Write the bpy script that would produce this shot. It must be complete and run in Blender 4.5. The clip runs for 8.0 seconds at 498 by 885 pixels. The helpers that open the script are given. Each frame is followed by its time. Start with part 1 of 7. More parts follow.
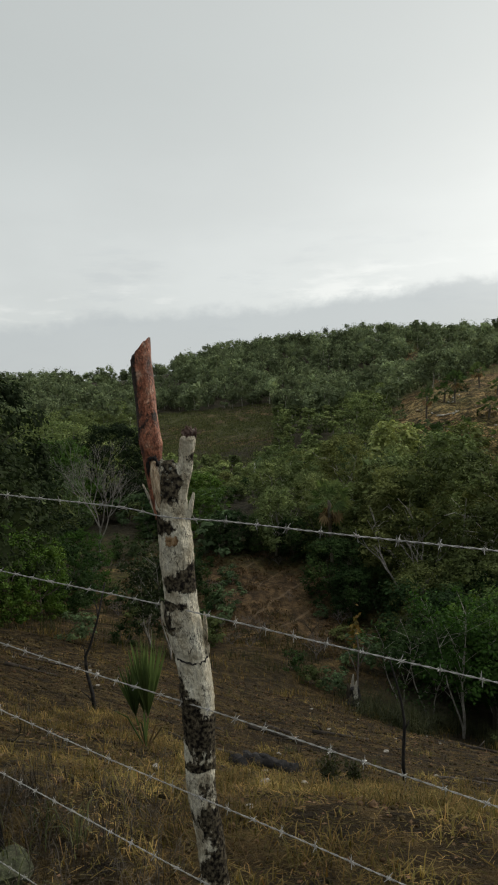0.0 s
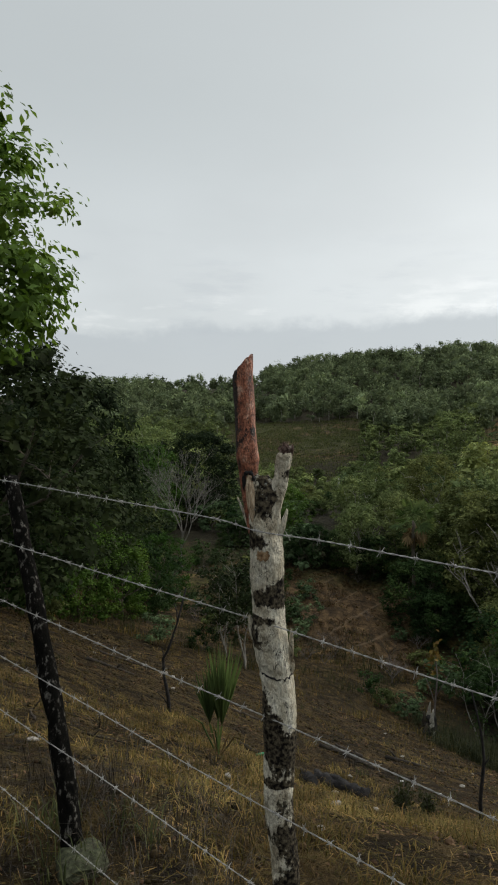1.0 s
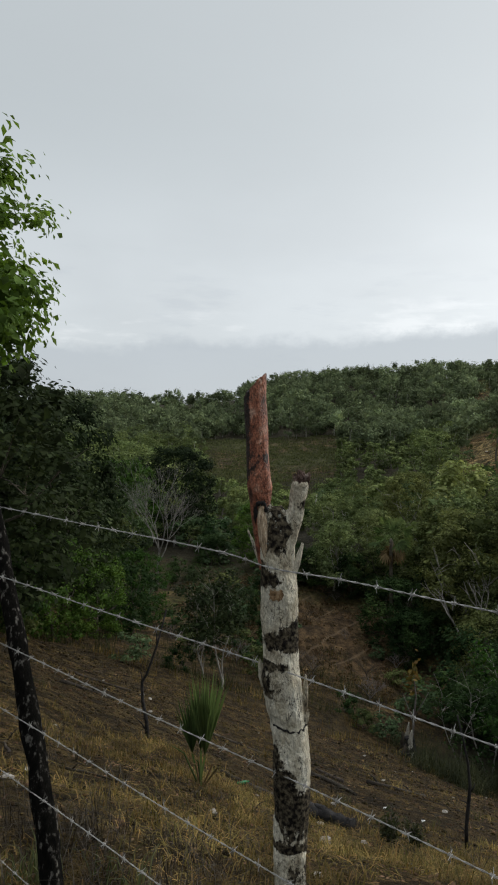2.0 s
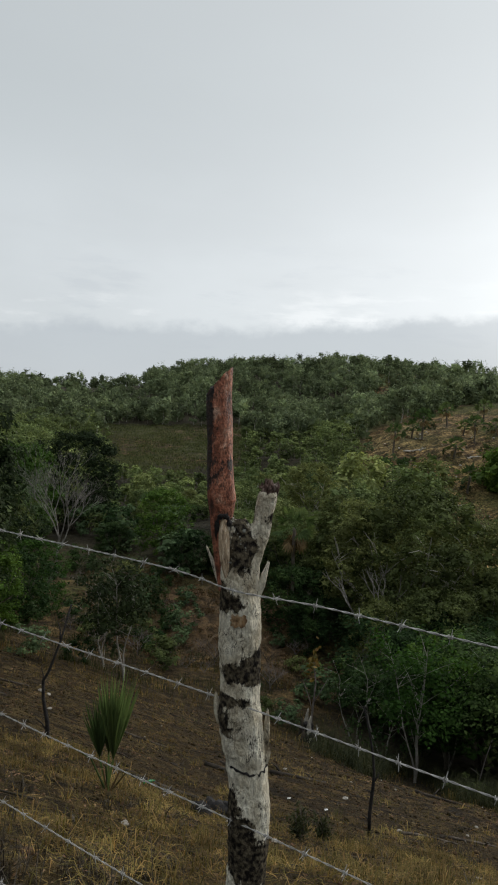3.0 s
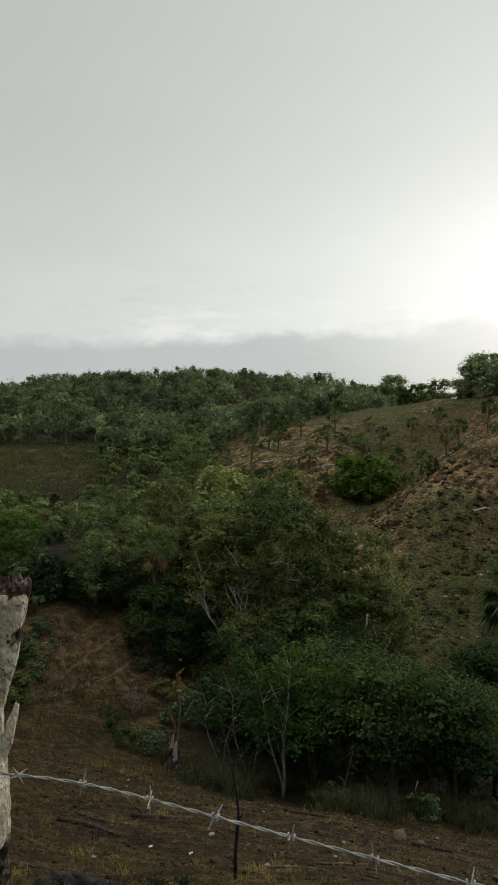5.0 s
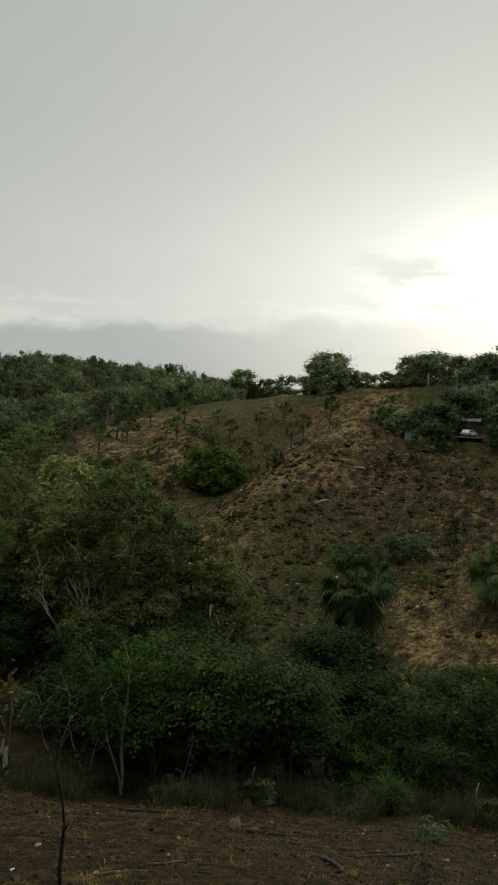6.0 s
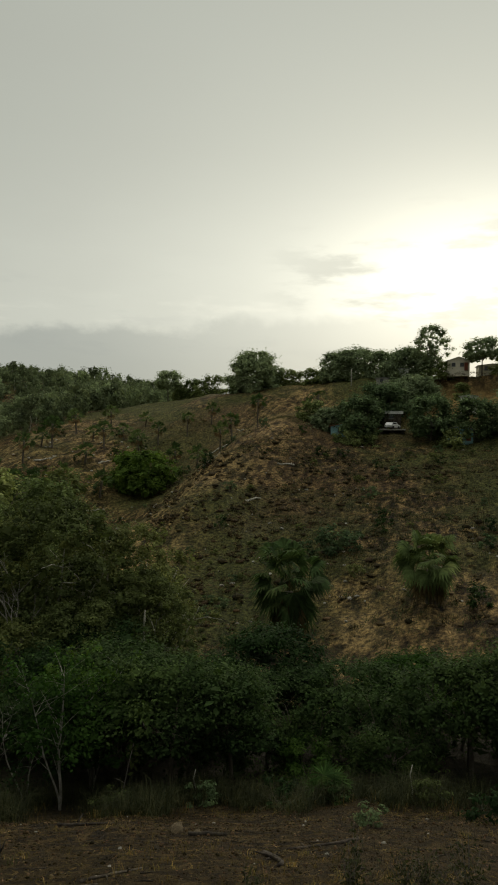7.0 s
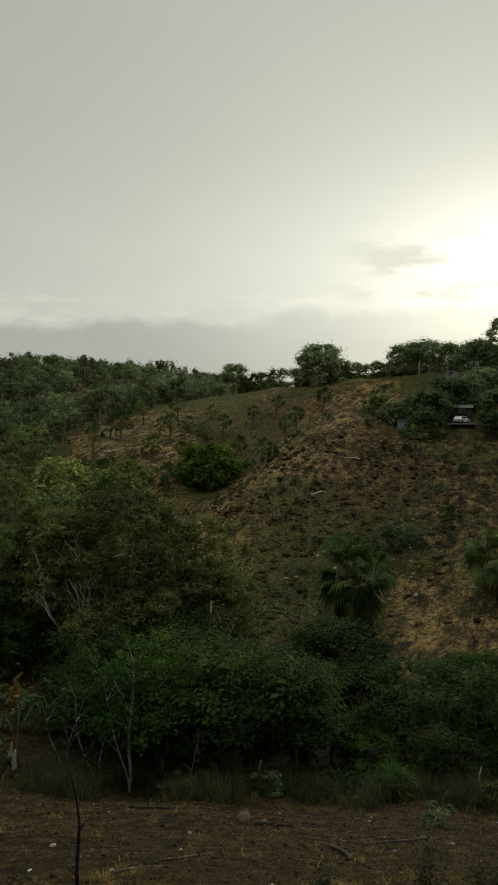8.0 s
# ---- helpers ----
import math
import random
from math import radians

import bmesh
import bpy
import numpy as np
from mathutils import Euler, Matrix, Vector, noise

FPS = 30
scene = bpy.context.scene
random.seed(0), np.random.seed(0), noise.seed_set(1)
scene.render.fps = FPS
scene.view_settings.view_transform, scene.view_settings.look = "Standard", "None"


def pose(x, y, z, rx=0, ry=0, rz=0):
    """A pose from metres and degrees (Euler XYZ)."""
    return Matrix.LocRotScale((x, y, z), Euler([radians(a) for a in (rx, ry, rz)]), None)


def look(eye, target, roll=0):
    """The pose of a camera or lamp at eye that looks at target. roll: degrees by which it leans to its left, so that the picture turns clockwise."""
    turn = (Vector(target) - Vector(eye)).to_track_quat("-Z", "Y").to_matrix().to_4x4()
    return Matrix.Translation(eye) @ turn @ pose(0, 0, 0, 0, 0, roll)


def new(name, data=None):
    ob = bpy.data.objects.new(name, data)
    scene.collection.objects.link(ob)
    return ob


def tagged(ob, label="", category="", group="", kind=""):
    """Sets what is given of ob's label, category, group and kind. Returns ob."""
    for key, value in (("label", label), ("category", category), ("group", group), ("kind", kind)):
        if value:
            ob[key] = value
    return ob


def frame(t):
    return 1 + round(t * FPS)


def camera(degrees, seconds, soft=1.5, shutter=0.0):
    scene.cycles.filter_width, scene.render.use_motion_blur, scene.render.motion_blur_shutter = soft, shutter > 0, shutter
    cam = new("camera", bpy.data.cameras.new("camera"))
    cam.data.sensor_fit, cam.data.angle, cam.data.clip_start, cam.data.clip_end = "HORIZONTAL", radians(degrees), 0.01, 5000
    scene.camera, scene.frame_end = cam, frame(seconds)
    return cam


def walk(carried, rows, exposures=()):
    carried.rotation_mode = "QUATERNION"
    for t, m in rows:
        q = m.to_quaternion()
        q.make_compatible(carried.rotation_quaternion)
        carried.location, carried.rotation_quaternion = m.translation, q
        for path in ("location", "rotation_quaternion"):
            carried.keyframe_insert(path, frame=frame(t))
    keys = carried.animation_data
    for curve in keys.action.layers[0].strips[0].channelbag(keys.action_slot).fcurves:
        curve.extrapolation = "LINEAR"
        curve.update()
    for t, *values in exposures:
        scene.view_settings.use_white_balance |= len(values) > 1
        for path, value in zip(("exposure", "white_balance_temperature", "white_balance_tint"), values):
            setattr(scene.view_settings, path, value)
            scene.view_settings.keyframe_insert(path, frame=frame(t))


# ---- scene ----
cam = camera(40.0, 8.0, soft=2.0)
PATH = [
    (0, (0.129, 0.188, 1.679), (0.009, 2.18, 1.549), -1.4),
    (0.5, (0.108, 0.18, 1.689), (-0.156, 2.159, 1.566), -0.1),
    (1, (0.09, 0.167, 1.699), (-0.276, 2.131, 1.604), 1.3),
    (2.5, (-0.177, 0.497, 1.741), (-0.346, 2.489, 1.701), 2.9),
    (3, (-0.269, 0.615, 1.756), (-0.29, 2.614, 1.686), 3.7),
    (3.5, (-0.282, 0.771, 1.736), (-0.371, 2.769, 1.704), 1.4),
    (4, (-0.23, 1.035, 1.797), (-0.246, 3.034, 1.762), 1.0),
    (4.5, (-0.106, 1.126, 1.848), (0.037, 3.121, 1.836), 1.2),
    (5, (-0.052, 1.255, 1.846), (0.331, 3.218, 1.836), 1.9),
    (6.5, (0.25, 1.615, 1.803), (1.177, 3.387, 1.792), 2.3),
    (7, (0.217, 1.373, 1.926), (1.201, 3.114, 1.917), 0.8),
    (7.5, (0.132, 1.332, 1.98), (0.969, 3.148, 1.935), 1.2),
    (8, (0.048, 1.345, 1.979), (0.865, 3.17, 1.946), 1.2),
]
walk(cam, [(t, look(eye, target, roll)) for t, eye, target, roll in PATH],
     [(0, 0.0, 6600, 10), (1, 0.02, 6400, 11), (2.5, 0.03, 6280, 12), (3.5, 0.02, 6430, 12), (4.5, 0.0, 6600, 12), (5, -0.16, 6750, 10), (6.5, -0.52, 7050, 5), (7, -0.57, 7250, 4), (8, -0.55, 7250, 4)])

# ---- sky and sun ----
SUN_AZ, SUN_EL = 48.0, 12.5


def toward(az, el):
    a, e = radians(az), radians(el)
    return Vector((math.sin(a) * math.cos(e), math.cos(a) * math.cos(e), math.sin(e)))


def sky_world():
    w = bpy.data.worlds.new("overcast_sky")
    w.use_nodes = True
    nt = w.node_tree
    nt.nodes.clear()
    N, L = nt.nodes.new, nt.links.new

    def val(op, a, b=None, clamp=False):
        n = N("ShaderNodeMath")
        n.operation, n.use_clamp = op, clamp
        for i, v in enumerate((a, b)):
            if v is None:
                continue
            if isinstance(v, (int, float)):
                n.inputs[i].default_value = v
            else:
                L(v, n.inputs[i])
        return n.outputs[0]

    def mix(f, a, b):
        n = N("ShaderNodeMix")
        n.data_type = "RGBA"
        for sock, v in ((n.inputs[0], f), (n.inputs[6], a), (n.inputs[7], b)):
            if isinstance(v, (int, float)):
                sock.default_value = v
            elif isinstance(v, tuple):
                sock.default_value = (*v, 1)
            else:
                L(v, sock)
        return n.outputs[2]

    def smooth(v, lo, hi):
        n = N("ShaderNodeMapRange")
        n.interpolation_type = "SMOOTHSTEP"
        L(v, n.inputs[0])
        n.inputs[1].default_value, n.inputs[2].default_value = lo, hi
        return n.outputs[0]

    tc = N("ShaderNodeTexCoord")
    d = tc.outputs["Generated"]
    sep = N("ShaderNodeSeparateXYZ")
    L(d, sep.inputs[0])
    up = sep.outputs[2]

    def clouds(sx, sz, scale, detail, rough=0.55, off=0.0):
        m = N("ShaderNodeMapping")
        m.inputs["Scale"].default_value = (sx, sx, sz)
        m.inputs["Location"].default_value = (off, off * 0.7, off * 0.3)
        L(d, m.inputs[0])
        n = N("ShaderNodeTexNoise")
        n.inputs["Scale"].default_value, n.inputs["Detail"].default_value, n.inputs["Roughness"].default_value = scale, detail, rough
        L(m.outputs[0], n.inputs["Vector"])
        return n.outputs[0]

    # the glow round the hidden sun spreads along the cloud layer more than up it
    flat = N("ShaderNodeVectorMath")
    flat.operation = "MULTIPLY"
    L(d, flat.inputs[0])
    flat.inputs[1].default_value = (1, 1, 2.3)
    unit = N("ShaderNodeVectorMath")
    unit.operation = "NORMALIZE"
    L(flat.outputs[0], unit.inputs[0])
    dot = N("ShaderNodeVectorMath")
    dot.operation = "DOT_PRODUCT"
    L(unit.outputs[0], dot.inputs[0])
    s = toward(SUN_AZ, SUN_EL)
    dot.inputs[1].default_value = Vector((s.x, s.y, s.z * 2.3)).normalized()
    near = val("MAXIMUM", dot.outputs["Value"], 0.0)

    veil = mix(smooth(up, 0.16, 0.42), SKY_LOW, (0.50, 0.54, 0.54))
    veil = mix(smooth(up, 0.6, 0.95), veil, SKY_HIGH)
    soft = clouds(1, 2.5, 2.2, 4)
    veil = mix(val("MULTIPLY", smooth(soft, 0.35, 0.7), 0.35), veil, (0.47, 0.50, 0.50))
    # bank of bluish cloud low over the hills, with a ragged bright rim
    rag = val("MULTIPLY", val("SUBTRACT", clouds(1, 1.6, 9.0, 6, 0.62, 3.1), 0.5), 0.085)
    east = sep.outputs[0]
    line = val("SUBTRACT", val("ADD", up, rag), val("MULTIPLY", east, 0.068))
    rim = val("MULTIPLY", smooth(line, 0.134, 0.144), val("SUBTRACT", 1.0, smooth(line, 0.15, 0.19)))
    streak = smooth(clouds(1, 5, 6.0, 5, 0.6, 7.7), 0.5, 0.66)
    veil = mix(val("MULTIPLY", val("MULTIPLY", rim, streak), 0.45), veil, (0.86, 0.88, 0.86))
    bank = val("SUBTRACT", 1.0, smooth(line, 0.120, 0.146))
    bank = val("MULTIPLY", bank, val("SUBTRACT", 1.0, val("MULTIPLY", smooth(near, 0.80, 0.985), 0.68)))
    veil = mix(val("MULTIPLY", bank, 0.62), veil, BANK)
    grey = val("MULTIPLY", smooth(clouds(1, 5, 6.0, 6, 0.62, 1.3), 0.54, 0.68), val("SUBTRACT", 1.0, smooth(up, 0.16, 0.30)))
    veil = mix(val("MULTIPLY", grey, 0.28), veil, (0.46, 0.50, 0.53))
    ahead = N("ShaderNodeVectorMath")
    ahead.operation = "DOT_PRODUCT"
    L(d, ahead.inputs[0])
    ahead.inputs[1].default_value = (0.5, 0.866, 0)
    thick = N("ShaderNodeVectorMath")
    thick.operation = "SCALE"
    L(veil, thick.inputs[0])
    L(val("ADD", 0.5, val("MULTIPLY", smooth(ahead.outputs["Value"], -0.9, 0.35), 0.5)), thick.inputs["Scale"])
    veil = thick.outputs[0]
    glow = val("ADD", val("MULTIPLY", val("POWER", near, 4.0), GLOW[0]), val("MULTIPLY", val("POWER", near, 16.0), GLOW[1]))
    glow = val("ADD", glow, val("MULTIPLY", val("POWER", near, 75.0), GLOW[2]))
    wisp = val("MULTIPLY", smooth(clouds(1, 4.5, 5.0, 7, 0.62, 5.2), 0.47, 0.62), val("MULTIPLY", smooth(up, 0.10, 0.17), val("SUBTRACT", 1.0, smooth(up, 0.24, 0.36))))
    shade = val("SUBTRACT", 1.0, val("MAXIMUM", val("MULTIPLY", val("MULTIPLY", wisp, smooth(near, 0.955, 0.99)), 0.5), val("MULTIPLY", bank, 0.8)))
    glow = val("MULTIPLY", glow, shade)
    lit = N("ShaderNodeVectorMath")
    lit.operation = "SCALE"
    lit.inputs[0].default_value = (1.0, 0.985, 0.93)
    L(glow, lit.inputs["Scale"])
    add = N("ShaderNodeVectorMath")
    L(veil, add.inputs[0])
    L(lit.outputs[0], add.inputs[1])
    # the clear sky above the cloud, which only tints it
    blue = N("ShaderNodeTexSky")
    blue.sky_type, blue.sun_disc = "NISHITA", False
    blue.sun_elevation, blue.sun_rotation = radians(SUN_EL), radians(SUN_AZ)
    b1, b2, join = N("ShaderNodeBackground"), N("ShaderNodeBackground"), N("ShaderNodeAddShader")
    L(blue.outputs[0], b1.inputs[0])
    b1.inputs[1].default_value = 0.006
    L(add.outputs[0], b2.inputs[0])
    b2.inputs[1].default_value = 1.0
    L(b1.outputs[0], join.inputs[0])
    L(b2.outputs[0], join.inputs[1])
    out = N("ShaderNodeOutputWorld")
    L(join.outputs[0], out.inputs[0])
    scene.world = w


SKY_LOW, SKY_HIGH, BANK, GLOW = (0.65, 0.69, 0.69), (2.05, 2.12, 2.14), (0.45, 0.49, 0.515), (0.36, 0.34, 0.75)
sky_world()
sun = new("sun", bpy.data.lights.new("sun", "SUN"))
sun.data.energy, sun.data.angle, sun.data.color = 1.5, radians(14), (1.0, 0.93, 0.82)
sun.matrix_world = look((0, 0, 60), Vector((0, 0, 60)) - toward(SUN_AZ, SUN_EL + 6))
tagged(sun, "weak sun behind thin cloud", "sun", kind="structure")


# ---- materials ----
def material(name, colours, scale=4.0, rough=0.85, bump=0.3, fine=12.0, spec=0.25, leaf=0.0, metal=0.0, island=0.0, objrand=0.0, stretch=(1, 1, 1), coords="Object", grain=0.35):
    """Two-scale mottled surface: colours run along a noise, finer grain shades them and gives relief."""
    m = bpy.data.materials.new(name)
    m.use_nodes = True
    nt = m.node_tree
    N, L = nt.nodes.new, nt.links.new
    p = nt.nodes["Principled BSDF"]
    p.inputs["Roughness"].default_value, p.inputs["Metallic"].default_value = rough, metal
    p.inputs["Specular IOR Level"].default_value = spec
    tc, mp = N("ShaderNodeTexCoord"), N("ShaderNodeMapping")
    mp.inputs["Scale"].default_value = stretch
    L(tc.outputs[coords], mp.inputs[0])
    a, b = N("ShaderNodeTexNoise"), N("ShaderNodeTexNoise")
    for n, s, det in ((a, scale, 5), (b, scale * fine, 4)):
        n.inputs["Scale"].default_value, n.inputs["Detail"].default_value = s, det
        n.inputs["Roughness"].default_value = 0.6
        L(mp.outputs[0], n.inputs["Vector"])
    ramp = N("ShaderNodeValToRGB")
    el = ramp.color_ramp.elements
    while len(el) < len(colours):
        el.new(0.5)
    for i, c in enumerate(colours):
        el[i].position = 0.3 + 0.4 * i / max(1, len(colours) - 1)
        el[i].color = (*c, 1)
    L(a.outputs[0], ramp.inputs[0])
    col = ramp.outputs[0]
    hsv = N("ShaderNodeHueSaturation")
    L(col, hsv.inputs["Color"])
    rg = N("ShaderNodeMapRange")
    rg.inputs[1].default_value, rg.inputs[2].default_value, rg.inputs[3].default_value, rg.inputs[4].default_value = 0.25, 0.75, 1 - grain, 1 + grain
    L(b.outputs[0], rg.inputs[0])
    shade = rg.outputs[0]
    for amount, sock in ((island, "island"), (objrand, "object")):
        if not amount:
            continue
        src = N("ShaderNodeNewGeometry").outputs["Random Per Island"] if sock == "island" else N("ShaderNodeObjectInfo").outputs["Random"]
        r2, mul = N("ShaderNodeMapRange"), N("ShaderNodeMath")
        r2.inputs[3].default_value, r2.inputs[4].default_value = 1 - amount, 1 + amount
        mul.operation = "MULTIPLY"
        L(src, r2.inputs[0])
        L(shade, mul.inputs[0])
        L(r2.outputs[0], mul.inputs[1])
        shade = mul.outputs[0]
        r3 = N("ShaderNodeMapRange")
        r3.inputs[3].default_value, r3.inputs[4].default_value = 0.5 + 0.05 * amount, 0.5 - 0.05 * amount
        L(src, r3.inputs[0])
        L(r3.outputs[0], hsv.inputs["Hue"])
    if leaf:
        tone, mr, mul = N("ShaderNodeAttribute"), N("ShaderNodeMapRange"), N("ShaderNodeMath")
        tone.attribute_name, mul.operation = "tone", "MULTIPLY"
        mr.clamp = False
        mr.inputs[3].default_value, mr.inputs[4].default_value = 1.0, 1.55
        L(tone.outputs["Fac"], mr.inputs[0])
        L(shade, mul.inputs[0])
        L(mr.outputs[0], mul.inputs[1])
        shade = mul.outputs[0]
    L(shade, hsv.inputs["Value"])
    L(hsv.outputs[0], p.inputs["Base Color"])
    if bump:
        bp = N("ShaderNodeBump")
        bp.inputs["Strength"].default_value, bp.inputs["Distance"].default_value = bump, 0.25 / scale
        L(b.outputs[0], bp.inputs["Height"])
        L(bp.outputs[0], p.inputs["Normal"])
    if leaf:
        tr, mx = N("ShaderNodeBsdfTranslucent"), N("ShaderNodeMixShader")
        hs2 = N("ShaderNodeHueSaturation")
        hs2.inputs["Value"].default_value, hs2.inputs["Saturation"].default_value = 1.5, 1.15
        L(hsv.outputs[0], hs2.inputs["Color"])
        L(hs2.outputs[0], tr.inputs[0])
        mx.inputs[0].default_value = leaf
        L(p.outputs[0], mx.inputs[1])
        L(tr.outputs[0], mx.inputs[2])
        L(mx.outputs[0], nt.nodes["Material Output"].inputs[0])
    return m


def leafy(name, colours, objrand=0.34):
    return material(name, colours, 0.35, 0.85, 0, 9, 0.07, leaf=0.24, island=0.45, objrand=objrand, coords="Object")


# greyed green: distance haze is put into the far leaf colour
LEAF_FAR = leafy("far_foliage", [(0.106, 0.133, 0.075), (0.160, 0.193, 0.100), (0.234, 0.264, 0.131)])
LEAF_MID = leafy("mid_foliage", [(0.094, 0.122, 0.050), (0.150, 0.184, 0.068), (0.236, 0.266, 0.095)])
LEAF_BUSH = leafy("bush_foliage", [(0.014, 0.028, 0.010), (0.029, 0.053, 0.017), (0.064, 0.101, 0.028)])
LEAF_OLIVE = leafy("olive_foliage", [(0.054, 0.067, 0.024), (0.089, 0.106, 0.037), (0.150, 0.171, 0.056)])
LEAF_BRIGHT = leafy("bright_foliage", [(0.030, 0.061, 0.012), (0.050, 0.095, 0.019), (0.086, 0.141, 0.028)])
LEAF_DARK = leafy("dark_foliage", [(0.052, 0.078, 0.040), (0.083, 0.122, 0.056), (0.139, 0.192, 0.082)])
# near-black leaves: the flank trees' shade is put into their colour
LEAF_SHADE = leafy("shaded_foliage", [(0.014, 0.021, 0.010), (0.023, 0.034, 0.014), (0.042, 0.058, 0.022)])
LEAF_GLADE = leafy("glade_foliage", [(0.083, 0.108, 0.047), (0.138, 0.172, 0.066), (0.221, 0.254, 0.095)])
LEAF_TREE = leafy("plot_tree_foliage", [(0.056, 0.098, 0.022), (0.094, 0.154, 0.034), (0.160, 0.228, 0.052)], 0.1)
LEAF_PALM = leafy("palm_foliage", [(0.043, 0.067, 0.026), (0.073, 0.109, 0.039), (0.145, 0.171, 0.059)])
# lightened and blued, so that haze over the crest sits in the colour
LEAF_HILL = leafy("hilltop_foliage", [(0.121, 0.158, 0.088), (0.190, 0.237, 0.126), (0.285, 0.338, 0.184)])
DEAD_FROND = leafy("dead_frond", [(0.10, 0.070, 0.034), (0.22, 0.165, 0.085)])
BARK = material("bark", [(0.07, 0.055, 0.04), (0.13, 0.11, 0.085), (0.20, 0.18, 0.15)], 3, 0.9, 0.5, stretch=(1, 1, 0.3))
PALE_BARK = material("pale_bark", [(0.22, 0.20, 0.16), (0.40, 0.38, 0.32), (0.55, 0.52, 0.46)], 4, 0.9, 0.4, stretch=(1, 1, 0.4))
LIMB_GREY = material("weathered_limb", [(0.12, 0.11, 0.095), (0.22, 0.205, 0.18), (0.32, 0.30, 0.27)], 4, 0.95, 0.3)
GREY_TWIG = material("grey_twig", [(0.13, 0.11, 0.10), (0.20, 0.175, 0.16)], 4, 0.95, 0.2)
STRAW = material("dry_grass", [(0.036, 0.026, 0.009), (0.118, 0.088, 0.028), (0.33, 0.252, 0.085)], 1.5, 0.9, 0, 6, 0.15, leaf=0.25, island=0.6)
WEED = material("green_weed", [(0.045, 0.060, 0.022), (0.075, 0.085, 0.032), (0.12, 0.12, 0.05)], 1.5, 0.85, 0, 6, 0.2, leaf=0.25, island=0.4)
# darker copy of the weed material, with shade put into its colour
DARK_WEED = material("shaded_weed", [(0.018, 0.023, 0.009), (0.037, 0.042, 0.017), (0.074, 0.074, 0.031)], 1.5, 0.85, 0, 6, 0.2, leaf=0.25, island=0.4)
DEADWOOD = material("dead_wood", [(0.020, 0.016, 0.012), (0.062, 0.050, 0.037), (0.14, 0.118, 0.090)], 6, 0.95, 0.6, stretch=(1, 1, 0.25), objrand=0.3)
DARKWOOD = material("dark_dead_wood", [(0.012, 0.010, 0.008), (0.035, 0.028, 0.021), (0.085, 0.070, 0.052)], 6, 0.95, 0.6, stretch=(1, 1, 0.25), objrand=0.3)
CHAR = material("charred_wood", [(0.012, 0.011, 0.011), (0.025, 0.023, 0.022), (0.055, 0.05, 0.047)], 9, 0.9, 0.8)
STONE = material("field_stone", [(0.17, 0.15, 0.12), (0.28, 0.26, 0.22), (0.40, 0.38, 0.34)], 6, 0.95, 0.5, objrand=0.3)
WHITE_STONE = material("pale_stone", [(0.36, 0.34, 0.29), (0.52, 0.50, 0.45)], 5, 0.9, 0.4, objrand=0.25)
GALV = material("weathered_galvanised_wire", [(0.22, 0.215, 0.20), (0.34, 0.335, 0.315), (0.44, 0.43, 0.40)], 30, 0.65, 0.1, spec=0.35, metal=0.25)


# ---- mesh helpers ----
def mesh_of(name, verts, faces, mat, smooth=False):
    me = bpy.data.meshes.new(name)
    v = np.asarray(verts, dtype=np.float32)
    if isinstance(faces, (np.ndarray, tuple)):
        sets = faces if isinstance(faces, tuple) else (faces,)
        total = np.concatenate([np.full(len(f), f.shape[1], dtype=np.int32) for f in sets])
        loops = np.concatenate([f.astype(np.int32).ravel() for f in sets])
        me.vertices.add(len(v))
        me.vertices.foreach_set("co", v.ravel())
        me.loops.add(len(loops))
        me.loops.foreach_set("vertex_index", loops)
        me.polygons.add(len(total))
        me.polygons.foreach_set("loop_start", np.concatenate([[0], np.cumsum(total)[:-1]]).astype(np.int32))
        me.polygons.foreach_set("loop_total", total)
        me.update(calc_edges=True)
    else:
        me.from_pydata(v.tolist(), [], faces)
        me.update()
    if smooth:
        me.polygons.foreach_set("use_smooth", np.ones(len(me.polygons), dtype=bool))
    me.materials.append(mat)
    return me


def part(name, data, mat, parent, label="", m=None):
    """Links a mesh or a bmesh as one object under a thing or under a part."""
    if isinstance(data, bmesh.types.BMesh):
        me = bpy.data.meshes.new(name)
        data.to_mesh(me)
        data.free()
        me.materials.append(mat)
    else:
        me = data
    ob = new(name, me)
    ob.parent = parent
    if m is not None:
        ob.matrix_basis = m
    return tagged(ob, label)


def thing(name, m, label, category, group="", kind=""):
    ob = new(name)
    ob.empty_display_size = 0.2
    ob.matrix_basis = m
    return tagged(ob, label, category, group, kind)


def tube(path, radii, sides=8, rough=0.0, seed=0, cap=True):
    """A tapered tube along points: vertices and quads (as lists)."""
    path = [Vector(p) for p in path]
    rng = random.Random(seed)
    V, F = [], []
    up = Vector((0.31, 0.93, 0.17)).normalized()
    for i, p in enumerate(path):
        t = (path[min(i + 1, len(path) - 1)] - path[max(i - 1, 0)]).normalized()
        u = t.cross(up).normalized()
        w = t.cross(u)
        for k in range(sides):
            a = 2 * math.pi * k / sides
            r = radii[i] * (1 + rough * rng.uniform(-1, 1))
            V.append(p + (u * math.cos(a) + w * math.sin(a)) * r)
    for i in range(len(path) - 1):
        for k in range(sides):
            k2 = (k + 1) % sides
            F.append((i * sides + k, i * sides + k2, (i + 1) * sides + k2, (i + 1) * sides + k))
    if cap:
        F.append(tuple(range(sides - 1, -1, -1)))
        n = len(V) - sides
        F.append(tuple(n + k for k in range(sides)))
    return V, F


def merged(pieces):
    V, F = [], []
    for v, f in pieces:
        o = len(V)
        V.extend(v)
        F.extend(tuple(i + o for i in q) for q in f)
    return V, F


